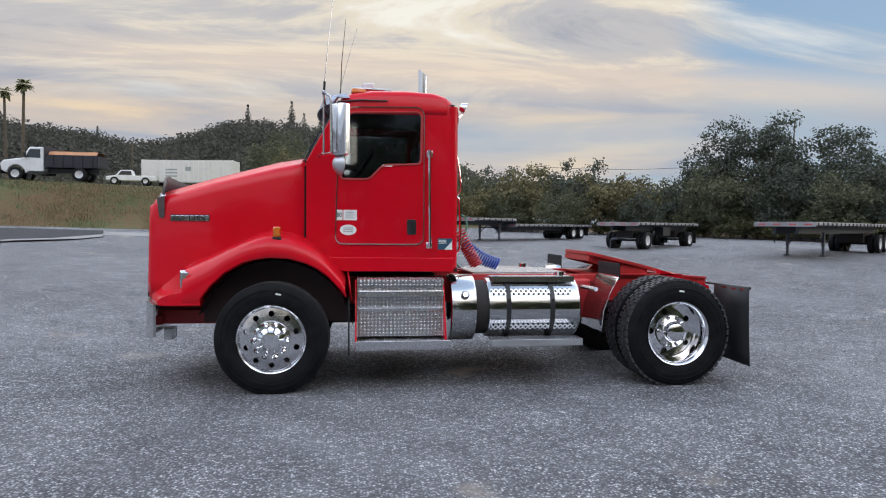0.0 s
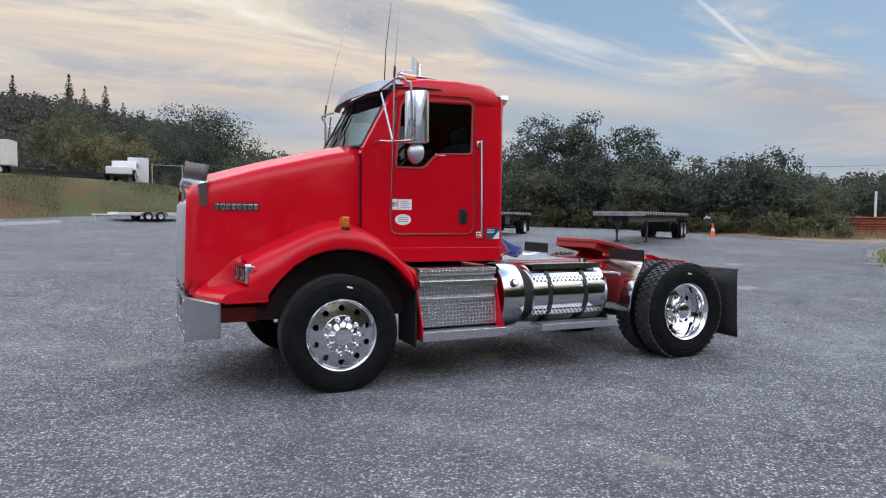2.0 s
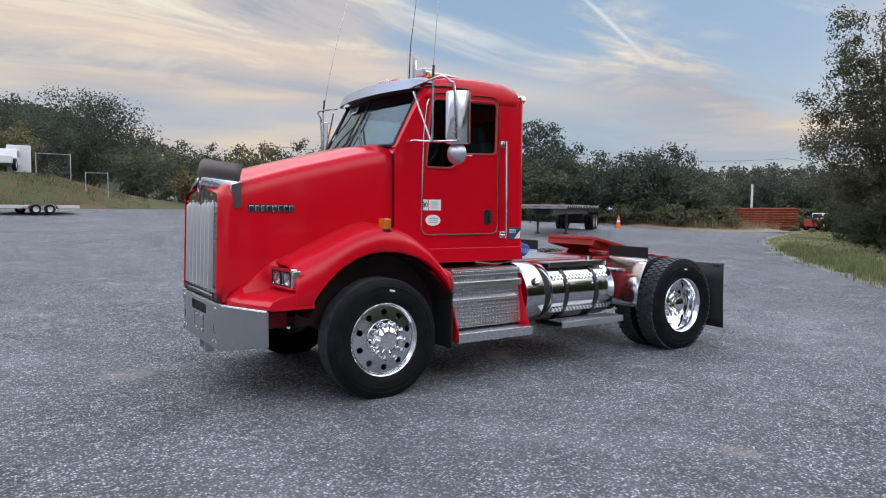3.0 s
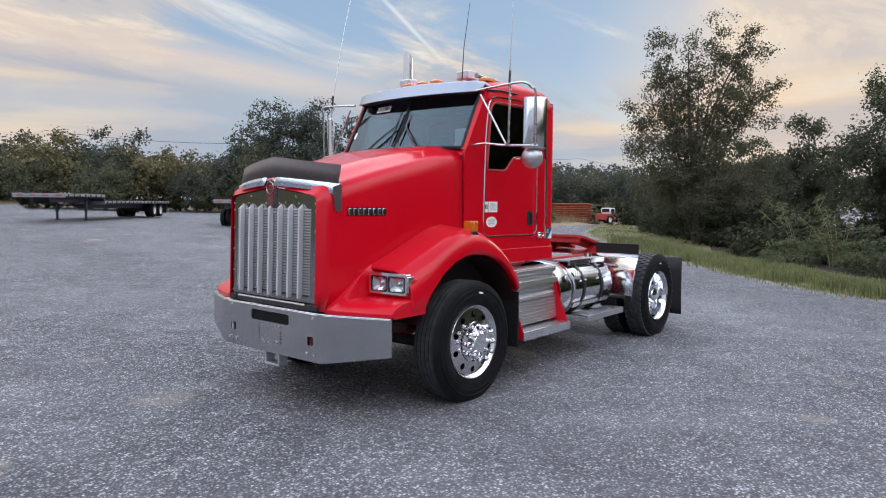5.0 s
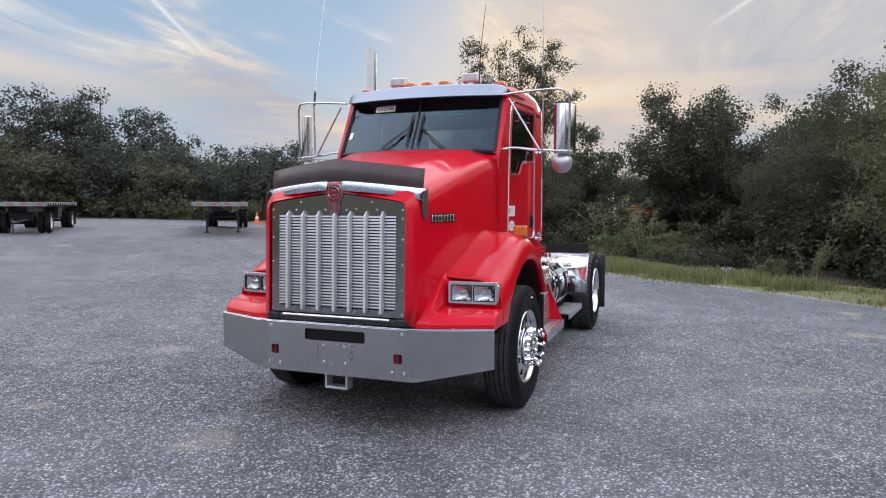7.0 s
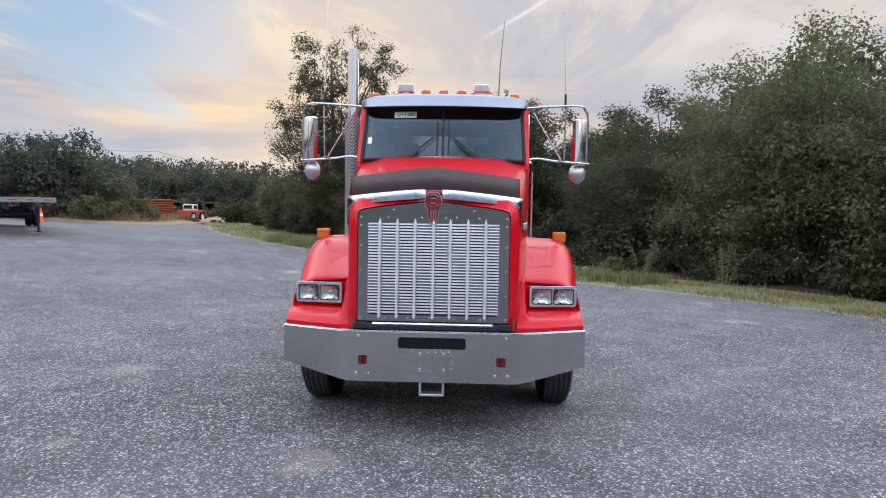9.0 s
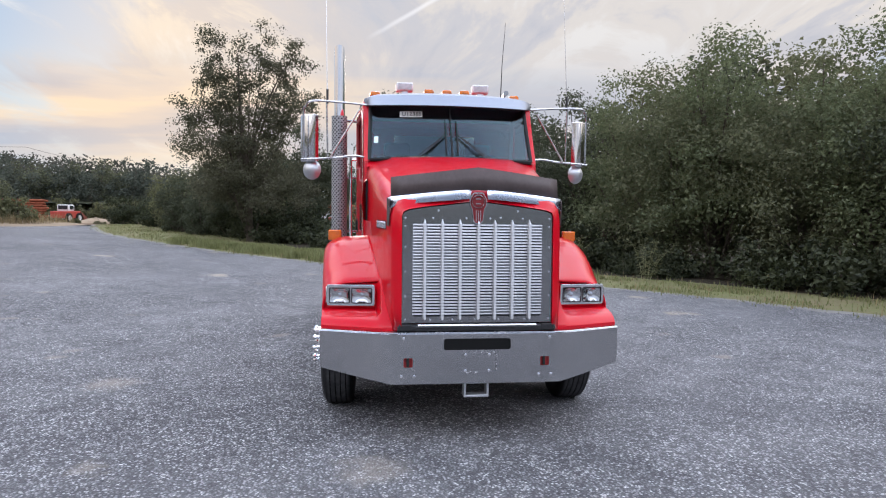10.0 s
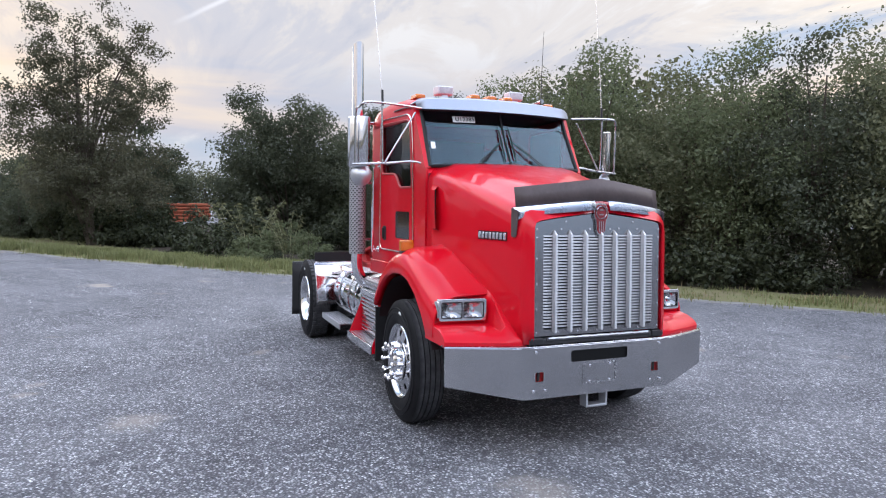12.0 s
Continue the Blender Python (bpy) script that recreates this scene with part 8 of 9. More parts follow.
# step-deck semi-trailer
fa = root("step_deck_trailer", "long dark step-deck flatbed trailer on landing legs", "trailer")
deck(fa, -3.3, 1.2, 1.38, 2.50)
deck(fa, 1.25, 11.9, 1.04, 2.50)
for y in (-0.45, 0.45):
    beam(fa, [(-3.1, 1.24), (0.6, 1.24), (1.6, 0.90), (11.7, 0.90)], y, 0.28)
legs(fa, 0.0, 1.1, 0.75)
axle(fa, 9.2, 0.44)
axle(fa, 10.4, 0.44)
rear_flap(fa, 11.4, 0.9)
bm = bmesh.new()
box(bm, 8.4, 11.2, -0.5, 0.5, 0.45, 0.70)
part("bogie", bm, GREASE, fa)
bm = bmesh.new()
box(bm, 1.21, 1.26, -1.2, 1.2, 1.02, 1.36)
part("step_wall", bm, TRAILER_BLUE, fa)
seat_on_ground(fa, 7.17, 26.75, 45.0, k=0.81)

# low tilt trailer by the bank
lt = root("low_trailer", "small low white-framed car trailer at the foot of the bank", "trailer")
bm = bmesh.new()
box(bm, -2.5, 2.5, -1.1, 1.1, 0.38, 0.50)
part("bed", bm, WHITE_PAINT, lt, bevel=0.02)
for s in (-1, 1):
    bm = bmesh.new()
    box(bm, -2.5, 2.5, s * 1.08, s * 1.14, 0.50, 0.62)
    part("side_rail", bm, WHITE_PAINT, lt)
    for x in (-0.45, 0.45):
        far_wheel(lt, x, s * 1.28, 0.33, False, s, 0.33)
    bm = bmesh.new()
    loft(bm, [[V(0.95 * math.cos(a), s * 1.16, 0.36 + 0.42 * math.sin(a)), V(0.95 * math.cos(a), s * 1.42, 0.36 + 0.42 * math.sin(a))] for a in (math.pi * k / 8 for k in range(9))])
    part("mudguard", bm, BLACK, lt)
bm = bmesh.new()
tube(bm, [(-2.5, -0.6, 0.44), (-3.9, 0, 0.44)], 0.045, 6)
tube(bm, [(-2.5, 0.6, 0.44), (-3.9, 0, 0.44)], 0.045, 6)
tube(bm, [(-3.7, 0, 0.5), (-3.7, 0, 0.03)], 0.035, 6)
part("tongue", bm, WHITE_PAINT, lt)
for y in (-0.95, 0.95):
    bm = bmesh.new()
    box(bm, 2.5, 2.56, y - 0.14, y + 0.14, 0.36, 0.50)
    part("tail_lamp", bm, ORANGE, lt)
seat_on_ground(lt, -1.75, 43.9, 20, 0.17, 0.92)

# traffic cone
cn = root("traffic_cone", "orange traffic cone with a white band", "cone")
bm = bmesh.new()
box(bm, -0.2, 0.2, -0.2, 0.2, 0.0, 0.04)
part("base", bm, ORANGE, cn, bevel=0.01)
bm = bmesh.new()
lathe(bm, [(0.16, 0.04), (0.03, 0.80), (0.0, 0.80)], (0, 0, 0), "z", 18)
part("cone_body", bm, ORANGE, cn)
bm = bmesh.new()
lathe(bm, [(0.112, 0.34), (0.084, 0.50)], (0, 0, 0), "z", 18)
part("band", bm, WHITE_PAINT, cn)
seat_on_ground(cn, 30.0, 24.3, 10)

# bare ground of the log yard, with brush along its near side
BEHIND_LAWN = ((47.0, 19.6, 1.0), (41.5, 15.6, 0.8), (52.0, 21.0, 1.1))
YARD_SOIL = soil("bark_strewn_dirt", [(0.08, 0.055, 0.035), (0.17, 0.115, 0.075), (0.25, 0.185, 0.125)], 0.5, 0.7)
rows = [[V(*(q := polar(az, r + 0.8 * noise.noise((az * 0.6, 1, 2)))), rise(*q) + (0.05 if r > 53 else -0.01)) for r in (52, 53.5, 57, 62, 70, 80, 95, 112)] for az in range(18, 37)]
sheet("log_yard", rows, YARD_SOIL, "brown dirt strewn with bark round the log stacks", "ground")
rng = np.random.default_rng(91)
for i in range(16):
    az = 22.5 + 0.85 * i + float(rng.uniform(-0.3, 0.3))
    x, y = polar(az, 54.5 + float(rng.uniform(0, 5)))
    put(scrub, x, y, rise(x, y) - 0.05, float(rng.uniform(0, 360)), float(rng.uniform(0.14, 0.30)))
put(scrub, 40.0, 23.6, rise(40, 23.6) - 0.1, 20, 0.95)
for x, y, k in BEHIND_LAWN:
    put(bush, x, y, rise(x, y) - 0.3, 40 * k, k)

# stacked logs
LOG_BARK = soil("red_brown_bark", [(0.13, 0.035, 0.02), (0.26, 0.075, 0.04), (0.34, 0.13, 0.07)], 3.0, 0.6)
LOG_END = plain("cut_wood", (0.50, 0.30, 0.16), 0.8, 0, 0, 0.15, 8)
lm = Matrix.Translation((68.8, 40.0, rise(69, 40))) @ pose(0, 0, 0, 0, 0, -61)
rng = np.random.default_rng(21)
for row_ in range(9):
    for k in range(5 if row_ < 5 else 4):
        r = float(rng.uniform(0.12, 0.17))
        ln = float(rng.uniform(7.8, 9.2))
        y, z = (k - 2) * 0.34 + float(rng.uniform(-0.04, 0.04)), 0.16 + row_ * 0.275
        log = tagged(new("log"), "reddish-brown felled log in a stack", "log", "log stack")
        log.matrix_basis = lm @ Matrix.Translation((float(rng.uniform(-0.3, 0.3)), y, z)) @ pose(0, 0, 0, 0, float(rng.uniform(-0.8, 0.8)), float(rng.uniform(-1.5, 1.5)))
        bm = bmesh.new()
        tube(bm, [(-ln / 2, 0, 0), (0, 0, float(rng.uniform(-0.02, 0.02))), (ln / 2, 0, 0)], [r, r * 0.93, r * 0.84], 8, False)
        part("bark", bm, LOG_BARK, log)
        for e, q in ((-1, r), (1, r * 0.84)):
            bm = bmesh.new()
            lathe(bm, [(0.0, 0.0), (q, 0.0)], (e * ln / 2, 0, 0), "x", 8)
            part("cut_end", bm, LOG_END, log)

# a second, farther pile glimpsed through the thicket
lm = Matrix.Translation((72.0, 3.0, rise(72, 3) - 0.2)) @ pose(0, 0, 0, 0, 0, 84)
for row_ in range(6):
    for k in range(4):
        r, ln = float(rng.uniform(0.16, 0.22)), float(rng.uniform(4.2, 5.4))
        log = tagged(new("log"), "reddish-brown felled log in a far stack", "log", "far log stack")
        log.matrix_basis = lm @ Matrix.Translation((float(rng.uniform(-0.6, 0.6)), (k - 1.5) * 0.42, 0.2 + row_ * 0.36))
        bm = bmesh.new()
        tube(bm, [(-ln / 2, 0, 0), (ln / 2, 0, 0)], [r, r * 0.85], 8, True)
        part("bark", bm, LOG_BARK, log)

# red loader with a white cab beyond the logs
ld = root("loader", "small red loader with a white cab in the log yard", "loader")
bm = bmesh.new()
box(bm, -1.5, 1.5, -0.9, 0.9, 0.5, 1.3)
part("chassis", bm, plain("loader_red", (0.42, 0.05, 0.035), 0.5, 0, 0, 0.2, 3), ld, bevel=0.06)
bm = bmesh.new()
box(bm, -0.6, 0.5, -0.7, 0.7, 1.3, 2.05)
cabl = part("cab", bm, WHITE_PAINT, ld, bevel=0.08)
bm = bmesh.new()
box(bm, -0.62, 0.52, -0.55, 0.55, 1.5, 1.95)
box(bm, -0.4, 0.35, -0.72, 0.72, 1.5, 1.95)
part("glass", bm, DARK_GLASS, cabl)
for x in (-1.0, 1.0):
    for s in (-1, 1):
        far_wheel(ld, x, s * 1.0, 0.55, False, s, 0.55)
bm = bmesh.new()
loft(bm, [[V(-1.4, y, 1.2), V(-2.6, y, 0.6), V(-2.7, y, 0.2), V(-2.2, y, 0.2)] for y in (-1.0, 1.0)], True, True)
part("bucket", bm, plain("bucket_steel", (0.2, 0.06, 0.04), 0.6, 0, 0, 0.2, 3), ld)
seat_on_ground(ld, 75.5, 36.1, 172)
bm = bmesh.new()
rows = []
for i in range(15):
    a = 2 * math.pi * i / 14
    rows.append([V(76.5 + k * 4 * math.cos(a), 33.0 + k * 2.6 * math.sin(a), rise(76, 33) + h + 0.25 * noise.noise((k * 3, i * 0.8, 0))) for k, h in ((1.0, -0.1), (0.7, 0.25), (0.35, 0.45), (0.0, 0.55))])
loft(bm, rows)
tagged(part("dirt_mound", bm, DIRT), "mound of reddish dirt and bark in the log yard", "mound")
# tall steel stake and pole stack in the yard
bm = bmesh.new()
tube(bm, [(0, 0, 0), (0, 0, 5.4)], 0.13, 10)
pl = tagged(part("white_post", bm, WHITE_PAINT), "tall white post in the log yard", "post")
pl.location = (74.8, 44.3, rise(74.8, 44))


def chassis_truck(name, label, L, wheel_x, body):
    t = root(name, label, "truck")
    body(t)
    for x, dual in wheel_x:
        for s in (-1, 1):
            far_wheel(t, x, s * 0.98, 0.46, dual, s, 0.46)
    return t


# white dump truck on the road above the bank
def dump_body(t):
    def shell(prof, half, name, mat, parent, bevel, label=""):
        bm = bmesh.new()
        loft(bm, [[V(x, y, z) for x, z in prof] for y in (-half, half)], True, True)
        return part(name, bm, mat, parent, label, bevel)

    arch = [(-2.1 + 0.56 * math.cos(a), 0.48 + 0.56 * math.sin(a)) for a in (math.pi * k / 8 for k in range(9))]
    hood = shell([(-3.02, 0.72), (-3.05, 1.18), (-2.85, 1.36), (-1.75, 1.52), (-1.25, 1.50), (-1.25, 0.62)] + arch + [(-2.9, 0.62)], 0.96, "hood", WHITE_PAINT, t, 0.06, "white hood and front fenders")
    cb = shell([(-1.72, 1.50), (-1.28, 2.20), (-1.15, 2.27), (-0.42, 2.27), (-0.33, 2.18), (-0.33, 0.62), (-1.3, 0.62), (-1.3, 1.4)], 0.97, "cab", WHITE_PAINT, t, 0.05, "white cab")
    for s in (-1, 1):
        bm = bmesh.new()
        loft(bm, [[V(x, s * d, z) for x, z in ((-1.50, 1.56), (-1.20, 2.12), (-0.55, 2.12), (-0.55, 1.52))] for d in (0.968, 0.978)], True, True)
        part("side_glass", bm, DARK_GLASS, cb)
        bm = bmesh.new()
        box(bm, -1.52, -1.42, s * 1.02, s * 1.24, 1.55, 1.90)
        part("mirror", bm, BLACK, cb, bevel=0.02)
        bm = bmesh.new()
        box(bm, -3.07, -3.02, s * 0.62, s * 0.92, 0.98, 1.16)
        part("headlamp", bm, CLEAR, hood)
        bm = bmesh.new()
        box(bm, -1.2, -0.25, s * 0.80, s * 0.98, 0.42, 0.60)
        part("cab_step", bm, BLACK, cb)
    bm = bmesh.new()
    loft(bm, [[V(-1.735, y, 1.535), V(-1.32, y, 2.17)] for y in (-0.85, 0.85)])
    ob = part("windscreen", bm, DARK_GLASS, cb)
    md = ob.modifiers.new("skin", "SOLIDIFY")
    md.thickness = 0.02
    bm = bmesh.new()
    box(bm, -3.10, -3.04, -0.55, 0.55, 0.80, 1.22)
    part("grille", bm, BLACK, hood, bevel=0.01)
    bm = bmesh.new()
    box(bm, -3.22, -3.05, -1.02, 1.02, 0.48, 0.72)
    part("bumper", bm, BLACK, t, bevel=0.03)
    bm = bmesh.new()
    box(bm, -0.3, 3.0, -0.42, 0.42, 0.55, 0.85)
    part("chassis_rail", bm, BLACK, t)
    bm = bmesh.new()
    plate(bm, [(-0.25, 0.95), (3.1, 0.95), (3.15, 1.75), (-0.25, 1.75)], [], lambda u, v: V(u, -1.1, v), (0, 0.06, 0))
    plate(bm, [(-0.25, 0.95), (3.1, 0.95), (3.15, 1.75), (-0.25, 1.75)], [], lambda u, v: V(u, 1.04, v), (0, 0.06, 0))
    box(bm, -0.25, -0.18, -1.1, 1.1, 0.95, 2.35)
    box(bm, 3.05, 3.12, -1.1, 1.1, 0.95, 1.75)
    box(bm, -0.25, 3.1, -1.1, 1.1, 0.90, 0.97)
    for i in range(5):
        box(bm, 0.2 + i * 0.62, 0.3 + i * 0.62, -1.16, -1.1, 0.95, 1.75)
    part("dump_bed", bm, plain("dark_dump_bed", (0.02, 0.02, 0.028), 0.5, 0, 0, 0.3, 3), t)
    bm = bmesh.new()
    rows = [[V(x, y, 1.70 + (0.32 if abs(y) < 0.8 else 0.0) + 0.05 * noise.noise((x * 2, y * 2, 5))) for y in (-1.0, -0.6, 0, 0.6, 1.0)] for x in (-0.1, 0.2, 1.0, 1.8, 2.6, 3.0)]
    loft(bm, rows)
    part("load", bm, ORANGE_LOAD, t, "tan load heaped in the bed")


dt = chassis_truck("dump_truck", "white dump truck with dark bed and tan load on the road", 6.2, ((-2.1, False), (1.9, True)), dump_body)
x, y = -20.6, 42.0
rr = math.hypot(x - HUB[0], y - HUB[1])
dt.matrix_basis = Matrix.Translation((x, y, bank_z(112.8, rr) + 0.02)) @ pose(0, 0, 0, 0, 0, 3)

# white box trailers in the yard
def box_trailer(L, h, label):
    t = root("box_trailer", label, "trailer", "box trailers")
    bm = bmesh.new()
    box(bm, -L / 2, L / 2, -1.25, 1.25, 1.0, 1.0 + h)
    b = part("box_body", bm, CREAM_PAINT, t, bevel=0.03)
    bm = bmesh.new()
    for x in np.arange(-L / 2 + 0.6, L / 2 - 0.3, 0.6):
        box(bm, x - 0.02, x + 0.02, -1.268, -1.25, 1.05, 0.95 + h)
    tagged(part("side_post", bm, WHITE_PAINT, b), kind="stuff")
    bm = bmesh.new()
    box(bm, -L / 2, L / 2, -1.27, 1.27, 0.90, 1.02)
    part("floor_rail", bm, GALV, t)
    bm = bmesh.new()
    for k in range(3):
        box(bm, -L / 2 + 0.8, -L / 2 + 2.2, -1.275, -1.268, 1.6 + 0.4 * k, 1.75 + 0.4 * k)
    box(bm, -L / 2 + 3.2, -L / 2 + 3.9, -1.275, -1.268, 2.3, 2.8)
    part("faded_print", bm, DECAL_GREY, t)
    for x in (L / 2 - 1.0, L / 2 - 2.2):
        for s in (-1, 1):
            far_wheel(t, x, s * 1.05, 0.5, True, s)
    return t


bt = box_trailer(9.0, 2.6, "long white box trailer parked in the yard")
x, y = polar(102.9, 87)
bt.matrix_basis = Matrix.Translation((x, y, bank_z(103.2, 87) - 0.3)) @ pose(0, 0, 0, 0, 0, -8)
bt2 = box_trailer(3.6, 2.4, "short white box trailer parked in the yard")
x, y = polar(106.3, 90)
bt2.matrix_basis = Matrix.Translation((x, y, bank_z(106.3, 90) - 0.3)) @ pose(0, 0, 0, 0, 0, -80)


def pickup_body(t):
    bm = bmesh.new()
    prof = [(-2.6, 0.5), (-2.6, 0.95), (-1.6, 1.08), (-1.05, 1.7), (0.15, 1.72), (0.3, 1.1), (2.6, 1.1), (2.6, 0.5)]
    loft(bm, [[V(x, y, z) for x, z in prof] for y in (-0.92, 0.92)], True, True)
    b = part("body", bm, WHITE_PAINT, t, bevel=0.06)
    for s in (-1, 1):
        bm = bmesh.new()
        loft(bm, [[V(x, s * d, z) for x, z in ((-1.3, 1.14), (-0.95, 1.6), (0.05, 1.6), (0.15, 1.14))] for d in (0.915, 0.93)], True, True)
        part("side_glass", bm, DARK_GLASS, b)


pk = chassis_truck("pickup_truck", "white utility pickup parked in the yard", 5.2, ((-1.7, False), (1.6, False)), pickup_body)
for az, r, turn in ((107.9, 86, 10), (93.3, 61.5, 262)):
    x, y = polar(az, r)
    m = Matrix.Translation((x, y, bank_z(az, r))) @ pose(0, 0, 0, 0, 0, turn)
    if turn == 10:
        pk.matrix_basis = m
    else:
        copy_thing(pk, m)
# white storage cabinet and dark sheet pile near the fence
bm = bmesh.new()
box(bm, -0.8, 0.8, -0.8, 0.8, 0.0, 2.1)
ct = tagged(part("storage_box", bm, WHITE_PAINT, bevel=0.04), "white storage box standing in the yard", "container")
x, y = polar(92.3, 63)
ct.location = (x, y, bank_z(92.3, 63))
for i, (az, r) in enumerate(((96.6, 61.5), (98.6, 62), (96.0, 64.5))):
    ob = root("sheet_pile", "low pile of dark steel sheets", "pile", "sheet piles")
    for k in range(4):
        bm = bmesh.new()
        box(bm, -2.2 + 0.2 * k, 2.2 - 0.15 * k, -0.8, 0.8, 0.12 * k, 0.12 * k + 0.09)
        part("steel_sheet", bm, BLACK, ob)
    x, y = polar(az, r)
    ob.matrix_basis = Matrix.Translation((x, y, bank_z(az, r) + 0.02)) @ pose(0, 0, 0, 0, 0, 20 * i - 10)

# fence panels at the end of the bank
for az, r, turn, w in ((87.6, 58, -8, 1.5), (90.3, 60, 5, 2.3)):
    fn = root("fence_panel", "chain-link fence panel on galvanised posts", "fence", "fence")
    for xx in (-w / 2, w / 2):
        bm = bmesh.new()
        tube(bm, [(xx, 0, -0.4), (xx, 0, 1.75)], 0.04, 8)
        part("post", bm, GALV, fn)
    bm = bmesh.new()
    tube(bm, [(-w / 2, 0, 1.68), (w / 2, 0, 1.68)], 0.025, 6)
    part("top_rail", bm, GALV, fn)
    bm = bmesh.new()
    for k in range(int(w / 0.24) if w > 2 else 0):
        for d in (-1, 1):
            a = -w / 2 + k * 0.24
            b_ = min(w / 2, max(-w / 2, a + d * 1.58))
            hh = abs(b_ - a)
            if hh > 0.1:
                tube(bm, [(a, 0, 0.08), (b_, 0, 0.08 + hh)], 0.003, 3, False)
    if w > 2:
        part("wire_mesh", bm, GALV, fn)
    x, y = polar(az, r)
    fn.matrix_basis = Matrix.Translation((x, y, bank_z(az, r) if r > 47 else rise(x, y))) @ pose(0, 0, 0, 0, 0, turn)

# utility poles with cross arms and wires
POLE = []
for az, r, h in ((107.9, 92, 5.4), (105.5, 96, 4.8), (124, 90, 9)):
    p = root("utility_pole", "weathered wooden utility pole with a cross arm", "pole", "utility poles")
    bm = bmesh.new()
    tube(bm, [(0, 0, -0.5), (0, 0, h)], [0.17, 0.12], 9)
    part("mast", bm, BARK, p)
    bm = bmesh.new()
    box(bm, -1.2, 1.2, -0.06, 0.06, h - 0.7, h - 0.55)
    part("cross_arm", bm, BARK, p)
    x, y = polar(az, r)
    z = bank_z(az, r)
    p.matrix_basis = Matrix.Translation((x, y, z)) @ pose(0, 0, 0, 0, 0, 15)
    POLE.append(V(x, y, z + h - 0.5))


def wire(a, b, sag, name="power_line"):
    bm = bmesh.new()
    tube(bm, [a.lerp(b, t) - V(0, 0, sag * 4 * t * (1 - t)) for t in (k / 10 for k in range(11))], 0.022, 4, False)
    return tagged(part(name, bm, BLACK), "thin sagging overhead power line", "wire", "power lines")


wire(POLE[2], POLE[0], 0.8)
wire(POLE[0], POLE[1], 0.5)
wire(V(38, 46, 7.6), V(75, 40, 8.2), 0.8)
wire(V(18, 62, 7.4), V(38, 46, 7.6), 0.7)
wire(V(75, 40, 8.2), V(110, 36, 8.6), 0.8)

# pale stump post and bleached reeds at the verge
bm = bmesh.new()
tube(bm, [(0, 0, -0.4), (0.03, 0, 0.7), (0, 0.02, 1.35)], [0.09, 0.08, 0.075], 8)
st = tagged(part("wooden_post", bm, plain("bleached_wood", (0.42, 0.39, 0.35), 0.85, 0, 0, 0.2, 6)), "bleached wooden post in the thicket", "post")
st.location = (29.5, 3.0, -0.35)


def reed(seed, n, h):
    """Tall stems with feathery side leaves."""
    rng = np.random.default_rng(seed)
    t = root("reed_clump", "tall feathery reeds growing at the verge", "plant", "reeds")
    verts, faces = [], []
    bm = bmesh.new()
    for i in range(n):
        a, lean = rng.uniform(0, 6.28), rng.uniform(0.1, 0.55)
        hh = h * rng.uniform(0.6, 1.0)
        line = [V(0.25 * math.cos(a) + math.cos(a) * lean * hh * t_ ** 2, 0.25 * math.sin(a) + math.sin(a) * lean * hh * t_ ** 2, hh * t_ * (1 - 0.12 * t_)) for t_ in (k / 7 for k in range(8))]
        tube(bm, line, [0.012 * (1 - 0.7 * k / 7) for k in range(8)], 4)
        for k in range(34):
            f = rng.uniform(0.25, 1.0)
            j = min(6, int(f * 7))
            p = line[j].lerp(line[j + 1], f * 7 - j)
            b = rng.uniform(0, 6.28)
            d = np.array([math.cos(b), math.sin(b), rng.uniform(-0.2, 0.6)])
            ln = rng.uniform(0.15, 0.38) * (1.15 - 0.5 * f)
            sd = np.cross(d, (0, 0, 1))
            sd /= np.linalg.norm(sd) + 1e-6
            p = np.array(p)
            k0 = len(verts)
            verts += [tuple(p - sd * 0.012), tuple(p + sd * 0.012), tuple(p + d * ln * 0.6 + sd * 0.014), tuple(p + d * ln + np.array([0, 0, -0.1]))]
            faces += [(k0, k0 + 1, k0 + 2, k0 + 3)]
    part("stems", bm, STRAW_STEM, t)
    cloud("leaves", verts, faces, LEAF_OLIVE, t)
    return t


STRAW_STEM = plain("pale_stem", (0.30, 0.30, 0.16), 0.8, 0, 0, 0.2, 8)
rd = reed(4, 7, 2.9)
for i, (x, y, k) in enumerate(((19.2, 0.6, 0.95), (18.2, -0.6, 0.8), (20.6, 1.0, 0.85), (10.6, -6.3, 0.5), (12.9, -4.9, 0.5))):
    put(rd, x, y, -0.1, 70.0 * i, k)
for i, (x, y, k) in enumerate(((17.4, -1.2, 0.55), (18.8, -0.2, 0.62), (20.2, 0.4, 0.7), (16.4, 1.0, 0.35), (14.8, -3.8, 0.3), (13.2, -4.2, 0.35))):
    put(bush_g, x, y, -0.1, 100.0 * i, k)

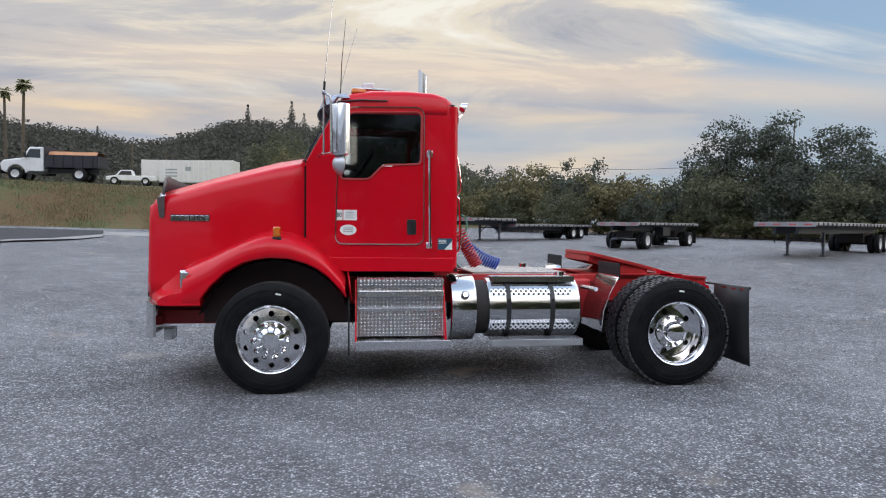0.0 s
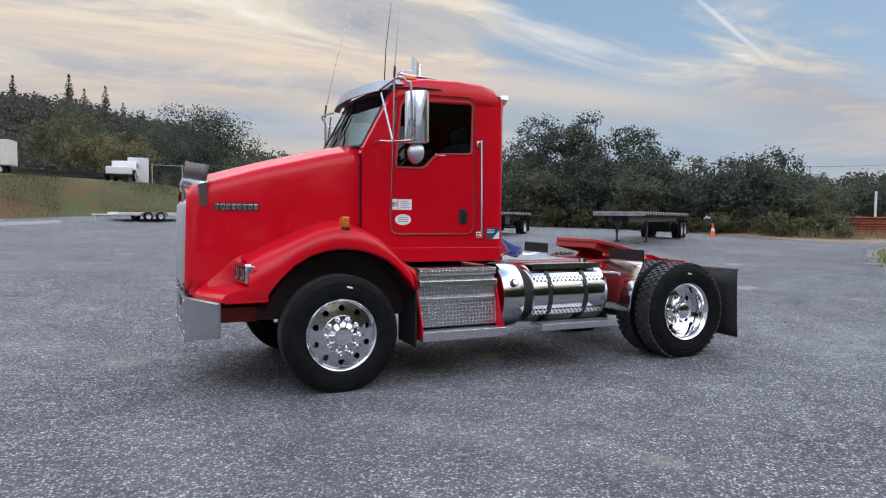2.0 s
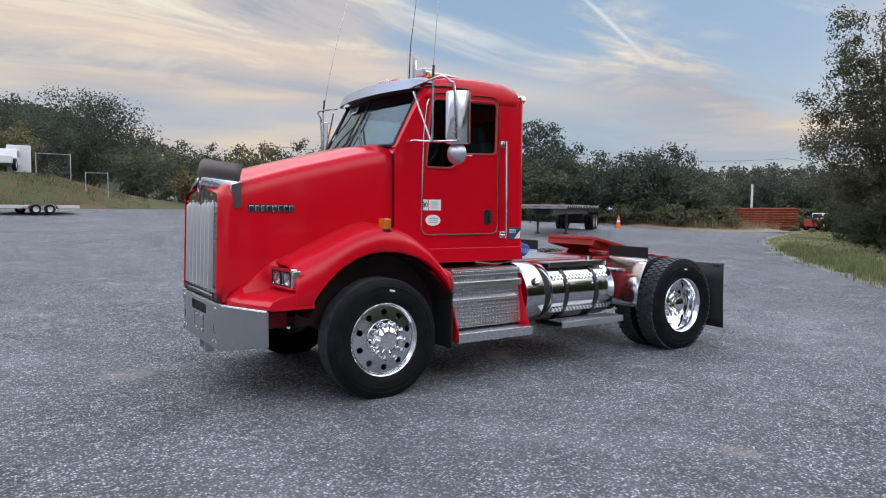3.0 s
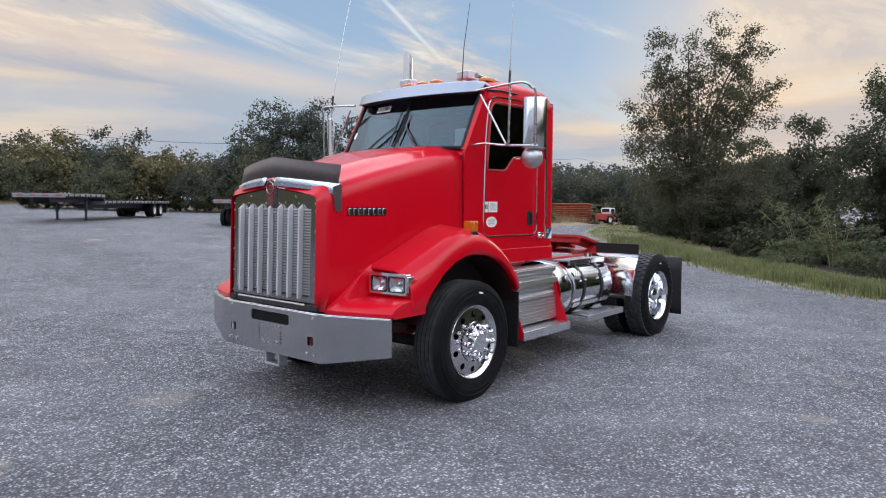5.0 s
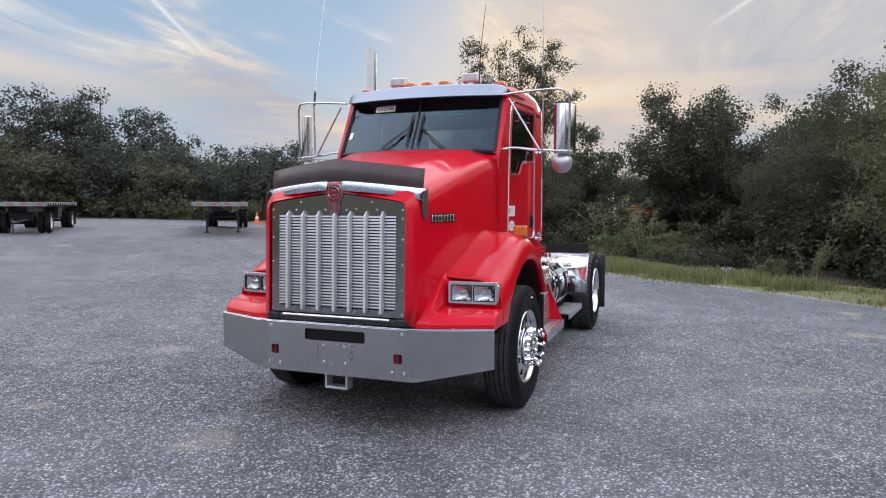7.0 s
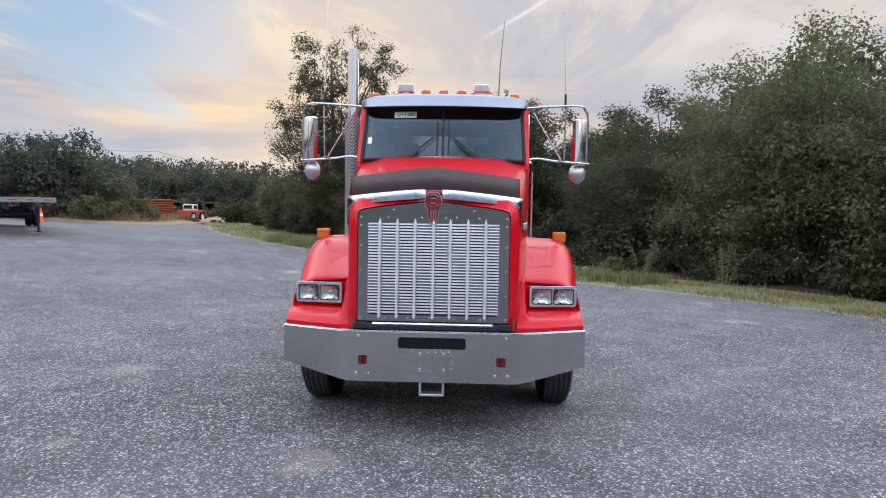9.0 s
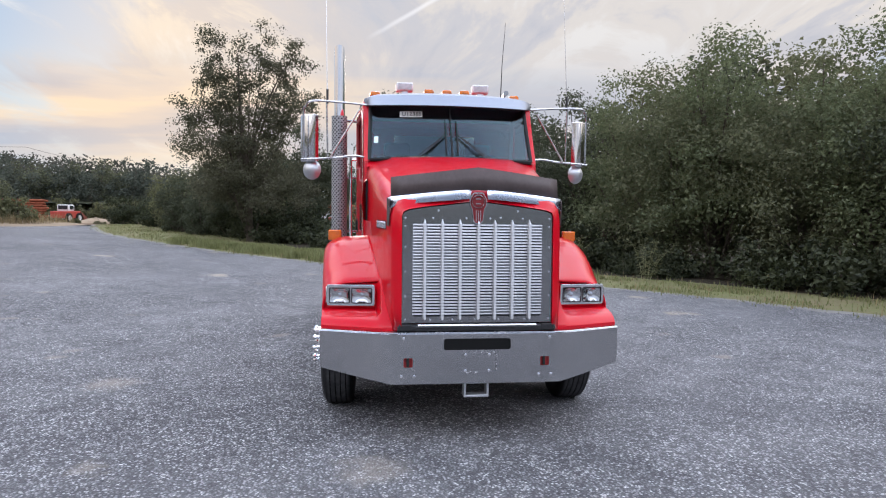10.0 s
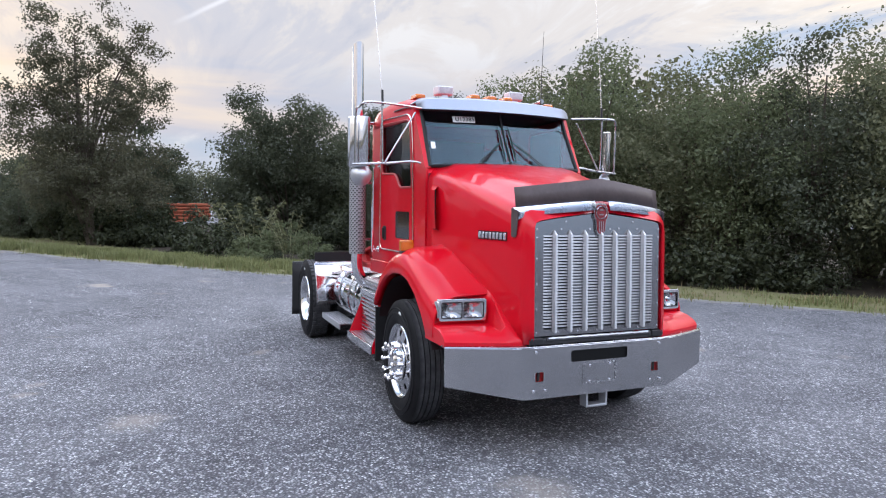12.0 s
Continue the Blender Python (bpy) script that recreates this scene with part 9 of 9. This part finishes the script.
# rubble among the grass
ROCK = soil("grey_rubble", [(0.22, 0.22, 0.22), (0.38, 0.38, 0.38), (0.5, 0.5, 0.49)], 5.0, 0.4)
rng = np.random.default_rng(33)
for i in range(26):
    a, b_, c = (15.0, -3.0, 1.0) if i % 2 else (17.4, -4.2, 1.6)
    x, y = a + float(rng.normal(0, c)), b_ + float(rng.normal(0, 0.5))
    s = float(rng.uniform(0.08, 0.24))
    bm = bmesh.new()
    bmesh.ops.create_icosphere(bm, subdivisions=1, radius=s)
    for v in bm.verts:
        v.co = V(v.co.x * 1.2, v.co.y * 0.9, v.co.z * 0.7) * (1 + 0.35 * noise.noise(v.co * 6 + V(i, 0, 0)))
    ob = tagged(part("rubble_stone", bm, ROCK, smooth=20), "broken grey stone lying in the verge grass", "stone", "rubble")
    ob.matrix_basis = Matrix.Translation((x, y, 0.10)) @ pose(0, 0, 0, 0, 0, float(rng.uniform(0, 360)))

# ---- the lie of the land ----
# away from the truck's level stand the lot slopes gently, and everything beyond is turned a little with it
SLOPE_X, SLOPE_Y, LAND_TURN = -0.0115, 0.0125, Matrix.Translation((2, 0, 0)) @ pose(0, 0, 0, 0, 0, -1.35) @ Matrix.Translation((-2, 0, 0))


def slope(x, y):
    d = math.hypot(max(-1.2 - x, 0.0, x - 4.7), max(abs(y) - 1.3, 0.0))
    k = min(1.0, max(0.0, (d - 0.3) / 4.5))
    return k * k * (3 - 2 * k) * (SLOPE_X * max(-120.0, min(120.0, x)) + SLOPE_Y * max(-120.0, min(120.0, y)))


land = [o for o in scene.objects if o.parent is None and o not in (truck, cam, sun)]
moved = set()
for o in land:
    if o.type == "MESH" and o.location.length < 1e-6:
        if o.data.name in moved:
            continue
        moved.add(o.data.name)
        n = len(o.data.vertices)
        co = np.empty(n * 3)
        o.data.vertices.foreach_get("co", co)
        co = co.reshape(n, 3)
        if o.name not in ("ground", "loose_stones"):
            m = np.array(LAND_TURN)
            co = co @ m[:3, :3].T + m[:3, 3]
        co[:, 2] += [slope(x, y) for x, y in co[:, :2].tolist()]
        o.data.vertices.foreach_set("co", co.ravel())
        o.data.update()
    else:
        m = LAND_TURN @ o.matrix_basis
        m.translation.z += slope(m.translation.x, m.translation.y)
        o.matrix_basis = m
